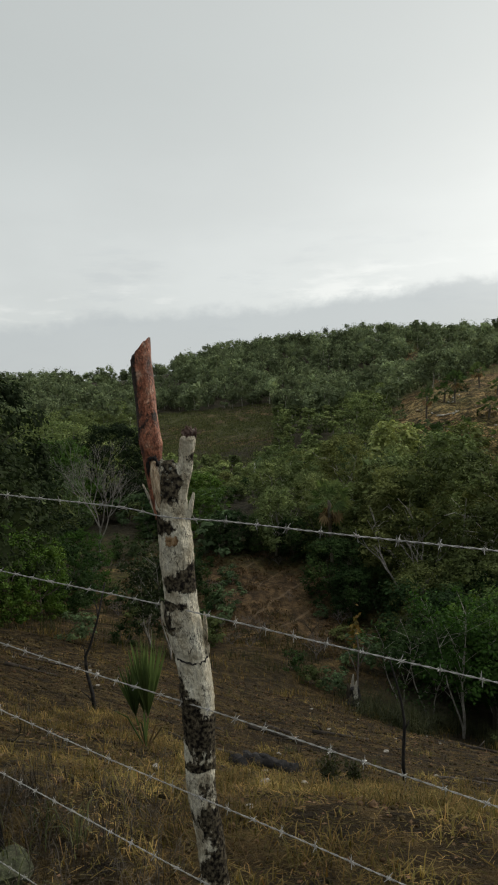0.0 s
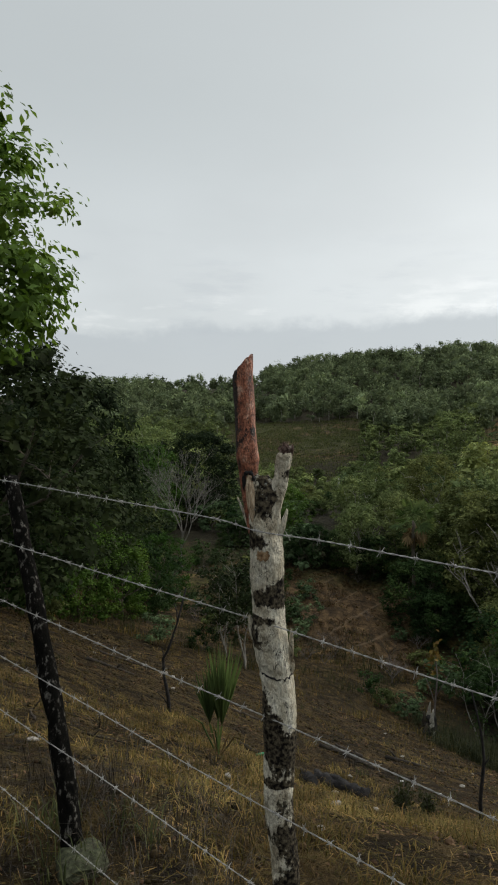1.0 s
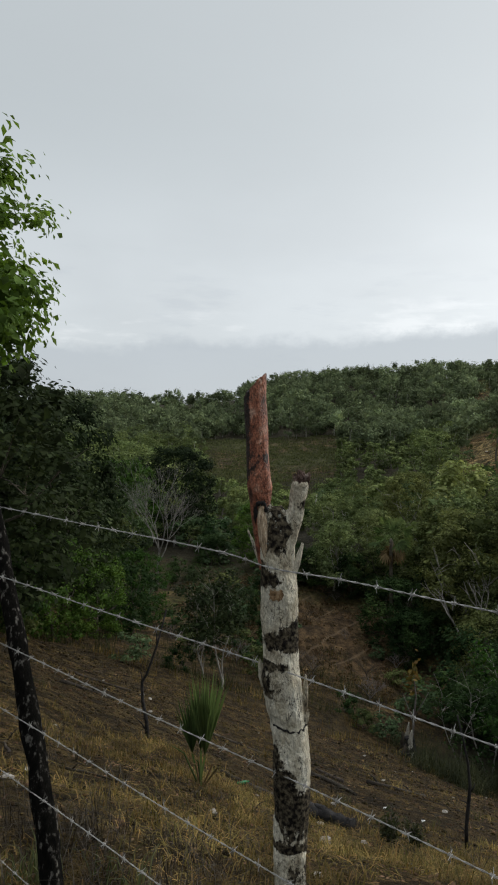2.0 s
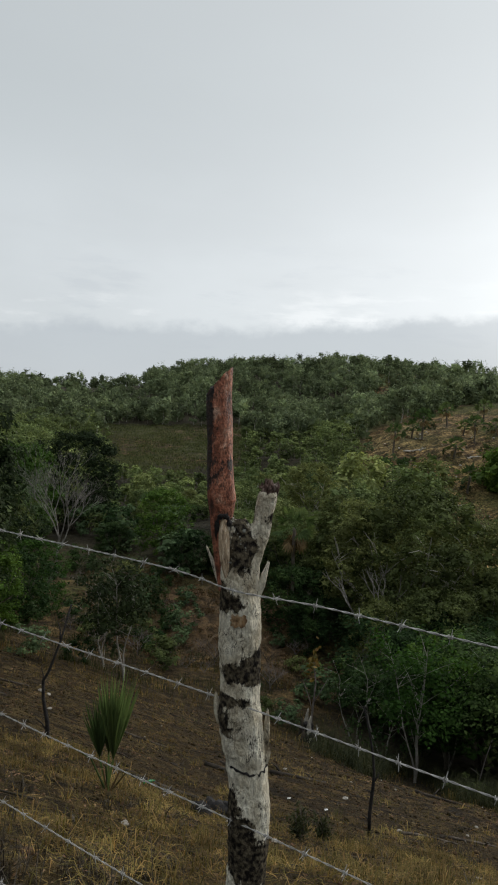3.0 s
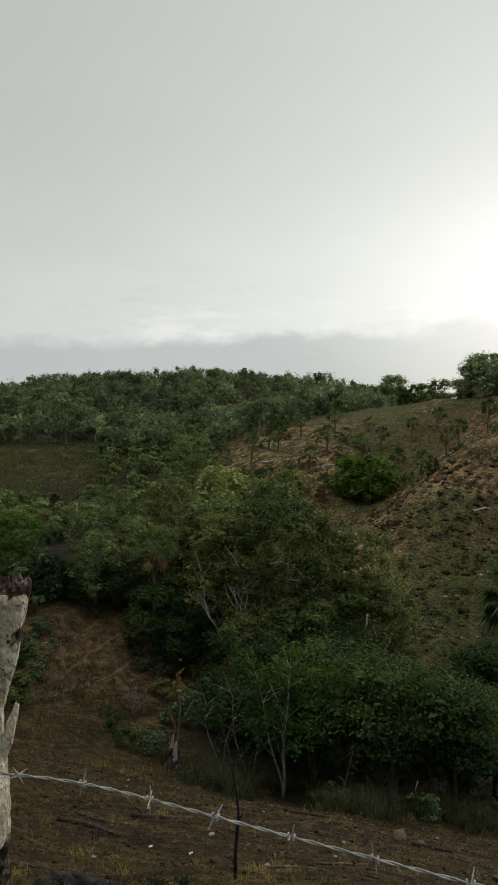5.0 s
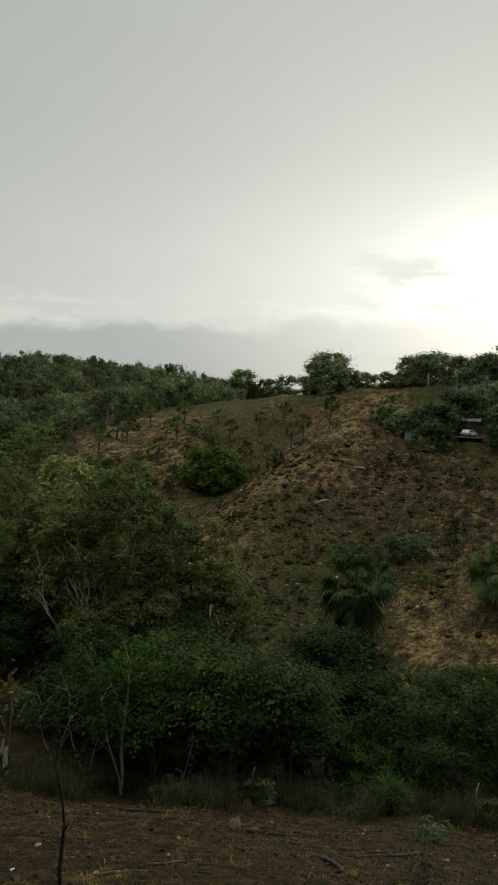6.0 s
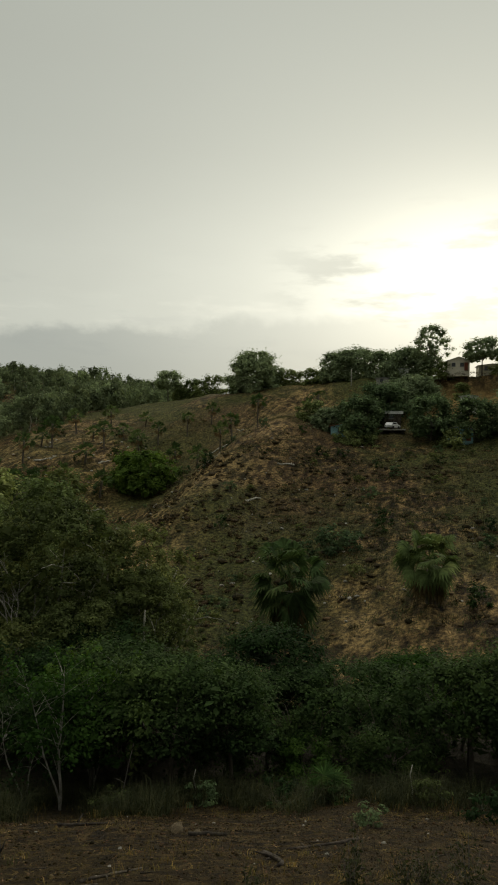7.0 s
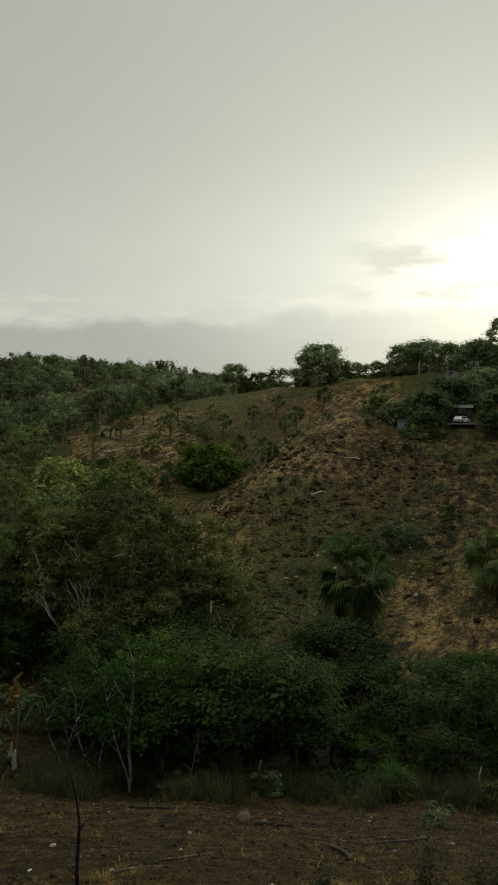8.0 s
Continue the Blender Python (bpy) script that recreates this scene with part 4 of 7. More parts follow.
def dark_post(s, top, label, lean, r0=0.052):
    b = FENCE_AT + FENCE_WAY * s + Vector((0.5505, 0.835, 0)) * 0.05
    g = gz(b.x, b.y)
    p = thing("fence_post", pose(b.x, b.y, g), label, "fence post", "fence posts")
    h = top - g
    sp = [(FENCE_WAY.x * lean * (0.28 * f + 0.72 * f * f) + 0.012 * math.sin(7 * f), FENCE_WAY.y * lean * (0.28 * f + 0.72 * f * f), -0.35 + (h + 0.35) * f, r0 * (1.06 - 0.25 * f)) for f in (0, 0.15, 0.3, 0.45, 0.6, 0.75, 0.9, 1.0)]
    m = material("blackened_post_wood", [(0.003, 0.003, 0.003), (0.005, 0.005, 0.004), (0.009, 0.008, 0.007), (0.16, 0.15, 0.13)], 42, 0.98, 0.9, 5, 0.04, stretch=(1, 1, 0.5))
    part("trunk", limb_mesh("trunk", sp, m, 20, 6, 0.14, 21), None, p)
    return p


dark_post(1.33, 1.30, "burnt blackish wooden fence post with pale flecks, leaning", 0.72)
for s in (-3.12, 6.92):
    dark_post(s, 1.36, "burnt blackish wooden fence post holding the wires", 0.05)


def barb_mesh():
    pieces = []
    for k in range(2):
        y = 0.004 * (k * 2 - 1)
        ring = [(0.0044 * math.cos(a), y + 0.0012 * a / 6.28 * (1 if k else -1), 0.0044 * math.sin(a)) for a in [2 * math.pi * i / 8 for i in range(9)]]
        pieces.append(tube(ring, [0.0012] * 9, 4))
    for ax, az in ((0.22, 1), (-0.3, -1), (0.75, -0.55), (-0.6, 0.8)):
        d = Vector((ax, 0.25 * az, az)).normalized() * 0.020
        pieces.append(tube([Vector((0, 0.003 * ax, 0)), d], [0.0014, 0.0007], 4))
    V, F = merged(pieces)
    return mesh_of("barb", [tuple(v) for v in V], F, GALV)


def fence_wires():
    barb = barb_mesh()
    turn = math.degrees(math.atan2(FENCE_WAY.y, FENCE_WAY.x)) - 90
    for n, z in enumerate(WIRES):
        a, b = -3.2, 7.0
        o = FENCE_AT
        w = thing("barbed_wire", pose(o.x, o.y, z), "twisted galvanised barbed wire strung along the fence", "barbed wire", "fence wires")
        rng = random.Random(n)
        ph = rng.uniform(0, 1)

        def front(s):
            return Vector((-FENCE_WAY.y, FENCE_WAY.x, 0)) * ((0.056 if n == 0 else 0.0) * math.exp(-((s - 0.03) / 0.16) ** 2) + 0.0)

        def sag(s):
            return 0.004 * math.sin(s * 1.9 + n * 1.3) + 0.002 * math.sin(s * 4.3 + n)
        step = 0.016
        for k in range(2):
            pts = []
            for i in range(int((b - a) / step)):
                s = a + i * step
                t = 2 * math.pi * s / 0.075 + k * math.pi
                pts.append(FENCE_WAY * s + front(s) + Vector((-FENCE_WAY.y, FENCE_WAY.x, 0)) * 0.0017 * math.cos(t) + Vector((0, 0, 0.0017 * math.sin(t) + sag(s))))
            V, F = tube(pts, [0.0015] * len(pts), 4)
            part("strand", mesh_of("strand", [tuple(v) for v in V], F, GALV, True), None, w)
        s = a + 0.05 + 0.1 * ph
        while s < b:
            p = FENCE_WAY * s + front(s)
            part("barb", barb, None, w, m=pose(p.x, p.y, sag(s), rng.uniform(-12, 12), rng.uniform(0, 360), turn))
            s += 0.118 + rng.uniform(-0.012, 0.012)


fence_wires()


# ---- woods ----
def stand(az, r, sink=0.15, turn=None, size=1.0, squash=1.0):
    x, y = polar(az, r)
    t = random.uniform(0, 360) if turn is None else turn
    return Matrix.Translation((x, y, gz(x, y) - sink)) @ pose(0, 0, 0, 0, 0, t) @ Matrix.Diagonal((size, size, size * squash, 1))


def clearing(az, r):
    return -13 < az < -1 and 142 < r < 250


def leafage(V, F, bodies, tones, mat):
    """One mesh of leaves and of the closed bodies under them, toned tree by tree."""
    o, vs, fs = len(V), [V], []
    for cv, cf in bodies:
        vs.append(cv)
        fs.append(cf + o)
        o += len(cv)
    me = mesh_of("crowns", np.concatenate(vs), (F, np.concatenate(fs)) if fs else F, mat)
    me.attributes.new("tone", "FLOAT", "POINT").data.foreach_set("value", np.concatenate(tones).astype(np.float32))
    return me


def far_woods():
    """Closed wood on the far ridge, too many trees to count: crowns of leaf clumps, with pale trunks between."""
    rng = np.random.default_rng(5)
    cents, outs, tones, trunks = [], [], [], []
    bodies, body_tones = [], []
    n = 0
    while n < 2300:
        az, r = rng.uniform(-26, 31), math.sqrt(rng.uniform(168 ** 2, 455 ** 2))
        if clearing(az, r) or (az < 8 and r < 205) or (8 <= az < 20 and r < 168 + (az - 9) * 4.8) or (az >= 20 and r < 262) or (az > 22 and r < 280):
            continue
        if r > 335 and -18 < az < -9.5 and r < 428:
            continue
        n += 1
        x, y = polar(az, r)
        z = gz(x, y)
        h = rng.uniform(3.8, 9.6) * (1.25 if rng.random() < 0.1 else 1)
        w = h * rng.uniform(0.6, 0.95)
        pts, out, mids, sizes = crown_points(rng, h * 0.6, w, h * 0.09, 11, 12, w * 0.22, 0.6)
        pts, mids = pts * np.array([1, 1, 1.67]), mids * np.array([1, 1, 1.67])
        cv, cf = cores(mids[::2] - sizes[::2, None] * np.array([0, 0, 0.2]), sizes[::2], rng, 0.85, 1.0)
        bodies.append((cv + np.array([x, y, z]), cf))
        cents.append(pts + np.array([x, y, z]))
        outs.append(out)
        tone = rng.uniform(-0.8, 0.5) + (0.9 if rng.random() < 0.1 else 0)
        tones.append(np.full(len(pts) * 4, tone))
        body_tones.append(np.full(len(cv), tone))
        if rng.random() < 0.4 and az < 16:
            trunks.append(tube([(x, y, z - 0.3), (x + rng.normal(0, 0.2), y, z + h * 0.35), (x + rng.normal(0, 0.4), y, z + h * 0.7)], [0.11, 0.09, 0.05], 4, 0, 0, False))
    V, F = leaf_quads(np.concatenate(cents), np.concatenate(outs), 0.50, rng, 1.5, 0.3)
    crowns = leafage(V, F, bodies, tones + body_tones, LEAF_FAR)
    wood = thing("far_woods", Matrix(), "dense dark green woods covering the far ridge", "woods", kind="stuff")
    tagged(part("crowns", crowns, None, wood), kind="stuff")
    tv, tf = merged(trunks)
    tagged(part("trunks", mesh_of("trunks", [tuple(v) for v in tv], tf, PALE_BARK), None, wood), kind="stuff")


far_woods()

MID = [make_tree(100 + i, h, w, b, lf, c, p, s, shape=0.9) for i, (h, w, b, lf, c, p, s) in enumerate((
    (8.5, 7.5, 1.4, LEAF_MID, 70, 22, 0.30), (7.0, 7.0, 1.0, LEAF_MID, 70, 22, 0.28), (9.5, 7.0, 2.4, LEAF_OLIVE, 70, 22, 0.30),
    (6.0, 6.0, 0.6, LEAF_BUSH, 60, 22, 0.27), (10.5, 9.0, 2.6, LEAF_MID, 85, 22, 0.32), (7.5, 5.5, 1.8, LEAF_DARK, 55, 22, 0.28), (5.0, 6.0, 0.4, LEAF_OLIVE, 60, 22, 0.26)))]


GLADE = [make_tree(150 + i, h, w, b, lf, 130, 30, s * 0.78, spread=w * 0.11, shape=0.9, bark=bk) for i, (h, w, b, lf, s, bk) in enumerate((
    (8.0, 7.0, 1.2, LEAF_GLADE, 0.17, PALE_BARK), (7.0, 7.0, 1.0, LEAF_OLIVE, 0.16, BARK), (8.5, 6.5, 1.8, LEAF_GLADE, 0.16, PALE_BARK), (7.5, 6.5, 1.0, LEAF_DARK, 0.16, PALE_BARK), (6.5, 7.0, 0.8, LEAF_GLADE, 0.16, BARK)))]


def mid_woods():
    """Valley woods: the nearer trees singly, those beyond joined into one wood."""
    rng, nrg = random.Random(9), np.random.default_rng(19)
    taken, back = [], []
    tries = 0
    while len(taken) < 470 and tries < 40000:
        tries += 1
        az, r = rng.uniform(-24, 22), math.sqrt(rng.uniform(49 ** 2, 225 ** 2))
        if clearing(az, r) or (az > 8 and r > 118 - (az - 8) * 3.6) or (-10 < az < 7 and r < 49.5):
            continue
        if az > 15 and r > 56:
            continue
        if -12.5 < az < -2.5 and r < 78:
            continue
        if -18 < az < -5 and r < (78 if -17.5 < az < -11.5 else 62):
            continue
        x, y = polar(az, r)
        gap = 3.1 + r * 0.010
        if any((x - a) ** 2 + (y - b) ** 2 < gap * gap for a, b in taken):
            continue
        taken.append((x, y))
        k = rng.choices(range(7), (4, 4, 3, 4, 2, 4, 3))[0]
        low = 0.72 if -2.5 < az < 4.5 else 0.86 if 4.5 <= az < 8 else 1.0
        if r < 72:
            plant_tree(GLADE[k % 5], stand(az, r, 0.2, rng.uniform(0, 360), rng.uniform(0.65, 1.05) * low), "leafy green tree in the valley woods", "valley trees")
        elif r < 100:
            plant_tree(MID[k], stand(az, r, 0.2, rng.uniform(0, 360), rng.uniform(0.7, 1.15) * (0.45 if -12.5 < az < -2.5 else low)), "leafy green tree in the valley woods", "valley trees")
        else:
            back.append((x, y, gz(x, y), rng.uniform(4.5, 8.5) * (0.45 if -12.5 < az < -2.5 else low * low), rng.choice((-0.8, -0.5, -0.3, -0.1, 0.2, 0.6))))
    pts, outs, tones, trunks, bodies, body_tones = [], [], [], [], [], []
    for x, y, z, h, tone in back:
        w = h * nrg.uniform(0.8, 1.1)
        p, o, mids, sizes = crown_points(nrg, h, w, h * 0.12, 32, 14, w * 0.16, 0.9)
        cv, cf = cores(mids[::2], sizes[::2] * 1.1, nrg)
        bodies.append((cv + np.array([x, y, z]), cf))
        body_tones.append(np.full(len(cv), tone))
        pts.append(p + np.array([x, y, z]))
        outs.append(o)
        tones.append(np.full(len(p) * 4, tone))
        trunks.append(tube([(x, y, z - 0.3), (x + nrg.normal(0, 0.2), y, z + h * 0.4), (x + nrg.normal(0, 0.5), y, z + h * 0.75)], [0.17, 0.13, 0.05], 5, 0, 0, False))
    V, F = leaf_quads(np.concatenate(pts), np.concatenate(outs), 0.36, nrg, 1.4, 0.7)
    crowns = leafage(V, F, bodies, tones + body_tones, LEAF_MID)
    wood = thing("valley_woods", Matrix(), "mixed green woods rising from the valley floor", "woods", kind="stuff")
    tagged(part("crowns", crowns, None, wood), kind="stuff")
    tv, tf = merged(trunks)
    tagged(part("trunks", mesh_of("trunks", [tuple(v) for v in tv], tf, PALE_BARK), None, wood), kind="stuff")


mid_woods()

# ---- hill with the village: trees, palms ----
BIG = [make_tree(200 + i, h, w, b, lf, c, p, s, bark=BARK, shape=sh, inner=(16, 0.42)) for i, (h, w, b, lf, c, p, s, sh) in enumerate((
    (12.5, 18, 0.1, LEAF_HILL, 190, 34, 0.36, 0.95), (7.8, 13.2, 0.1, LEAF_BRIGHT, 150, 34, 0.25, 0.6), (10.4, 13.5, 0.2, LEAF_HILL, 150, 32, 0.34, 1.0),
    (13.0, 8.5, 1.0, LEAF_HILL, 120, 26, 0.28, 1.1), (12.5, 17, 1.0, LEAF_DARK, 110, 30, 0.44, 0.9), (9, 9.5, 3.6, LEAF_HILL, 80, 28, 0.32, 0.9), (6.0, 8, 0.1, LEAF_MID, 60, 26, 0.34, 0.9)))]
for k, az, r, size, label in (
        (0, 29.7, 205, 1.0, "broad dark tree on the hill crest"), (2, 38.0, 190, 0.95, "dark tree on the hill crest"), (2, 40.2, 186, 0.8, "dark tree on the hill crest"),
        (2, 36.6, 192, 0.85, "dark tree on the hill crest"), (2, 42.2, 180, 0.85, "dark tree beside the hilltop shed"), (3, 44.0, 176, 1.0, "tall thin tree with gaps on the crest"),
        (5, 47.9, 172, 0.95, "thin tree with open crown beside the house"), (5, 22.6, 232, 1.15, "umbrella-shaped tree alone on the crest"), (6, 24.6, 228, 1.15, "low rounded bush on the crest"),
        (6, 26.3, 222, 1.2, "low rounded bush on the crest"), (6, 23.6, 236, 1.0, "low rounded bush on the crest"), (6, 33.3, 200, 0.85, "small tree in the crest row"), (6, 34.4, 199, 0.9, "small tree in the crest row"),
        (6, 35.4, 198, 0.8, "small tree in the crest row"), (6, 32.4, 203, 1.0, "small tree in the crest row"), (6, 46.4, 170, 0.7, "bush below the house"), (6, 43.0, 171, 0.8, "bush at the crest"),
        (6, 49.5, 172, 0.8, "bush beside the house"), (6, 51.5, 172, 1.0, "bush beside the house"),
        (4, 38.3, 142, 0.66, "broad dark tree beside the sheds"), (4, 44.0, 141, 0.70, "broad dark tree over the sheds"), (4, 47.3, 140, 0.66, "broad dark tree beside the sheds"), (2, 36.2, 146, 0.6, "dark tree beside the sheds"),
        (2, 41.2, 158, 0.75, "dark tree behind the sheds"), (6, 34.6, 150, 0.9, "bush beside the sheds"), (2, 50.5, 142, 0.95, "dark tree on the slope"), (4, 53.5, 144, 0.9, "dark tree on the slope"), (4, 40.0, 152, 0.7, "dark tree behind the sheds"),
        (6, 37.6, 138, 0.6, "bush below the sheds"), (6, 36.5, 139, 0.42, "bush below the sheds"), (6, 39.2, 138, 0.55, "bush below the sheds"), (6, 45.6, 136, 0.7, "bush below the sheds"), (2, 42.8, 160, 0.8, "dark tree behind the sheds"),
        (6, 28.3, 207, 0.9, "low rounded bush on the crest"), (6, 31.6, 204, 0.8, "low rounded bush on the crest"), (6, 37.3, 191, 0.7, "low rounded bush on the crest"), (6, 39.2, 187, 0.7, "low rounded bush on the crest"),
        (6, 41.2, 182, 0.7, "low rounded bush on the crest"), (6, 43.6, 176, 0.7, "low rounded bush on the crest"), (6, 45.0, 174, 0.7, "low rounded bush on the crest"), (6, 30.6, 204, 0.9, "low rounded bush on the crest"), (6, 40.6, 184, 0.7, "low rounded bush on the crest"), (6, 36.0, 195, 0.7, "low rounded bush on the crest"),
        (1, 20.5, 131, 1.0, "dense bright green round tree on the pasture")):
    plant_tree(BIG[k], stand(az, r, 1.1 if k in (0, 2, 6) else 0.2, None, size), label, "hill trees")


def fan_palm(seed, h, crown_r, fronds, dead, leaf=None, trunk_r=0.16):
    """Meshes of a fan palm: ringed trunk, head of fan leaves, skirt of dry ones."""
    rnd = random.Random(seed)
    n = 9
    path = [(0.1 * math.sin(k * 0.6), 0.05 * k / n, -0.3 + (h + 0.3) * k / n) for k in range(n + 1)]
    bole = path[:-2] if trunk_r > 0.2 else path
    tv, tf = tube(bole, [trunk_r * (1.25 if k == 0 else 1.0 + 0.06 * (k % 2)) for k in range(len(bole))], 9)
    trunk = mesh_of("trunk", [tuple(v) for v in tv], tf, BARK, True)

    def fans(count, lo, hi, reach):
        V, F = [], []
        for i in range(count):
            a = i * 2.4 + rnd.uniform(-0.3, 0.3)
            e = radians(rnd.uniform(lo, hi))
            d = Vector((math.cos(a) * math.cos(e), math.sin(a) * math.cos(e), math.sin(e)))
            s = Vector(path[-1]) - Vector((0, 0, rnd.uniform(0, 0.3)))
            c = s + d * reach * rnd.uniform(0.34 if trunk_r > 0.2 else 0.38, 0.78)
            side = d.cross(Vector((0, 0, 1))).normalized()
            side = (Matrix.Rotation(rnd.uniform(-1.1, 1.1), 3, d) @ side).normalized()
            upn = side.cross(d)
            o = len(V)
            V += [s - side * 0.02, s + side * 0.02, c + side * 0.015, c - side * 0.015]
            F.append((o, o + 1, o + 2, o + 3))
            seg = 13 if trunk_r > 0.2 else 9
            for k in range(seg):
                b = radians(-82 + 164 * k / (seg - 1))
                w = (d * math.cos(b) + side * math.sin(b) + upn * 0.12).normalized()
                L = reach * 0.55 * (1 - 0.18 * abs(b)) * rnd.uniform(0.88, 1.08)
                tip = c + w * L * 0.95 - Vector((0, 0, L * (0.42 if trunk_r > 0.2 else 0.22)))
                m = c + w * L * 0.55 - Vector((0, 0, L * 0.05))
                q = w.cross(upn).normalized() * L * (0.08 if trunk_r > 0.2 else 0.095)
                o = len(V)
                V += [c, m - q, tip, m + q]
                F.append((o, o + 1, o + 2, o + 3))
        return mesh_of("fronds", [tuple(v) for v in V], F, leaf or LEAF_PALM) if count else None

    green = fans(fronds, -82 if trunk_r > 0.2 else (15 if h < 1 else -25), 85, crown_r)
    dry = None
    if dead:
        dry = fans(dead, -86, -62 if trunk_r > 0.2 else -40, crown_r * (1.05 if trunk_r > 0.2 else 0.9))
        dry.materials[0] = DEAD_FROND
    return trunk, green, dry


def plant_palm(p, m, label, group="fan palms"):
    t = thing("palm_tree", m, label, "palm", group)
    part("trunk", p[0], None, t)
    part("fronds", p[1], None, t)
    if p[2]:
        part("dry_fronds", p[2], None, t, "withered brown hanging fronds")


PALMS = [fan_palm(31, 4.8, 2.9, 62, 16, trunk_r=0.3), fan_palm(32, 4.2, 2.0, 26, 5), fan_palm(33, 2.4, 1.9, 24, 3), fan_palm(34, 6.0, 2.0, 24, 5)]
plant_palm(PALMS[0], stand(32.55, 60, 0.9, 10, 1.24), "stout fan palm with green head and drooping fronds")
plant_palm(PALMS[0], stand(43.7, 62, 0.5, 80, 0.98), "stout fan palm with green head and drooping fronds")
for k, az, r, s in ((3, 30.0, 150, 0.9), (3, 27.8, 138, 0.85), (3, 26.9, 140, 0.8), (2, 25.0, 134, 1.0), (2, 23.2, 150, 1.0), (1, 20.2, 150, 1.0), (1, 17.4, 150, 1.0), (2, 16.0, 138, 1.1), (2, 14.2, 128, 1.0), (1, 13.4, 150, 1.1),
                    (2, 17.2, 126, 1.2), (2, 19.0, 160, 1.0), (1, 18.0, 170, 1.0), (2, 20.8, 175, 0.9), (2, 12.0, 124, 1.1), (1, 26.2, 170, 0.9), (1, 10.5, 120, 1.0), (2, 34.3, 160, 1.0), (1, 15.2, 165, 1.0), (1, 11.2, 140, 1.0), (2, 12.6, 152, 1.0), (2, 16.6, 156, 0.9), (1, 21.8, 160, 0.9), (3, 24.2, 165, 0.75)):
    plant_palm(PALMS[k], stand(az, r, 0.15, None, s * 1.1), "small fan palm on the pasture slope")


plant_palm(fan_palm(35, 8.2, 2.2, 24, 12), stand(3.4, 47, 0.2, 40, 0.74), "slim fan palm with brown skirt among gully trees")


def feather_palm(seed, h, reach, n=15):
    rnd = random.Random(seed)
    tv, tf = tube([(0, 0, -0.3), (0.1, 0, h * 0.5), (0.25, 0.05, h)], [0.24, 0.16, 0.13], 8)
    trunk = mesh_of("trunk", [tuple(v) for v in tv], tf, BARK, True)
    V, F = [], []
    for i in range(n):
        a, e = i * 2.4, radians(rnd.uniform(-5, 65))
        d = Vector((math.cos(a) * math.cos(e), math.sin(a) * math.cos(e), math.sin(e)))
        side = d.cross(Vector((0, 0, 1))).normalized()
        for k in range(16):
            f = (k + 1) / 16
            c = Vector((0.25, 0.05, h)) + d * reach * f - Vector((0, 0, reach * 0.75 * f * f))
            for sg in (-1, 1):
                tip = c + side * sg * reach * 0.24 * (1 - 0.5 * f) + d * 0.25 - Vector((0, 0, 0.35))
                o = len(V)
                V += [c - d * 0.06, c + d * 0.06, tip]
                F.append((o, o + 1, o + 2))
    return trunk, mesh_of("fronds", [tuple(v) for v in V], F, LEAF_PALM), None


plant_palm(feather_palm(3, 5.5, 3.4), stand(35.0, 160, 0.2, 30, 1.0), "tall feather palm with drooping fronds", "feather palms")

# ---- bushes along the valley floor ----
BUSH = [make_tree(300 + i, h, w, b, lf, c, p, s, spread=w * 0.125, shape=0.75, limbs=6, bark=BARK, flat=1.1) for i, (h, w, b, lf, c, p, s) in enumerate((
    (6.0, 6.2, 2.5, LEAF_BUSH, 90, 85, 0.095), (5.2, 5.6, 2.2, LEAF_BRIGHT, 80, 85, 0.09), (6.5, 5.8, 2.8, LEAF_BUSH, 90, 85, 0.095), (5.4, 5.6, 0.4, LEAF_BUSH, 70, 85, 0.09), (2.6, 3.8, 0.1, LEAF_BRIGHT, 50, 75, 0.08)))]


def valley_bushes():
    rng = random.Random(17)
    for row, (r0, r1, step) in enumerate(((28.5, 30.5, 3.4), (32, 34.5, 3.8), (36.5, 40.0, 3.9))):
        az = 16.5 - row * 2.5
        while az < 54:
            k = rng.choices(range(5), (4, 3.5, 3, 1, 1.0) if row == 0 else (1, 2, 1, 5, 0))[0]
            s = rng.uniform(0.8, 1.12) * (0.9 if row == 0 else 1)
            plant_tree(BUSH[k], stand(az, rng.uniform(r0, r1), 0.25, rng.uniform(0, 360), s), "dense dark green bush on the valley floor", "valley bushes", "bush", "bush")
            az += step / r0 * 57.3 * rng.uniform(0.75, 1.2) * 0.8


valley_bushes()

# the spreading trees at the gully and the pale-trunked ones at its edge
SLIM_BARK = material("slim_pale_bark", [(0.10, 0.09, 0.075), (0.29, 0.27, 0.235), (0.52, 0.50, 0.45)], 4, 0.9, 0.4, stretch=(1, 1, 0.4))


def along(line, f):
    """The point at the share f of the height of a line of points."""
    z = line[0].z + (line[-1].z - line[0].z) * f
    for a, b in zip(line, line[1:]):
        if z <= b.z:
            return a.lerp(b, (z - a.z) / (b.z - a.z))
    return line[-1].copy()


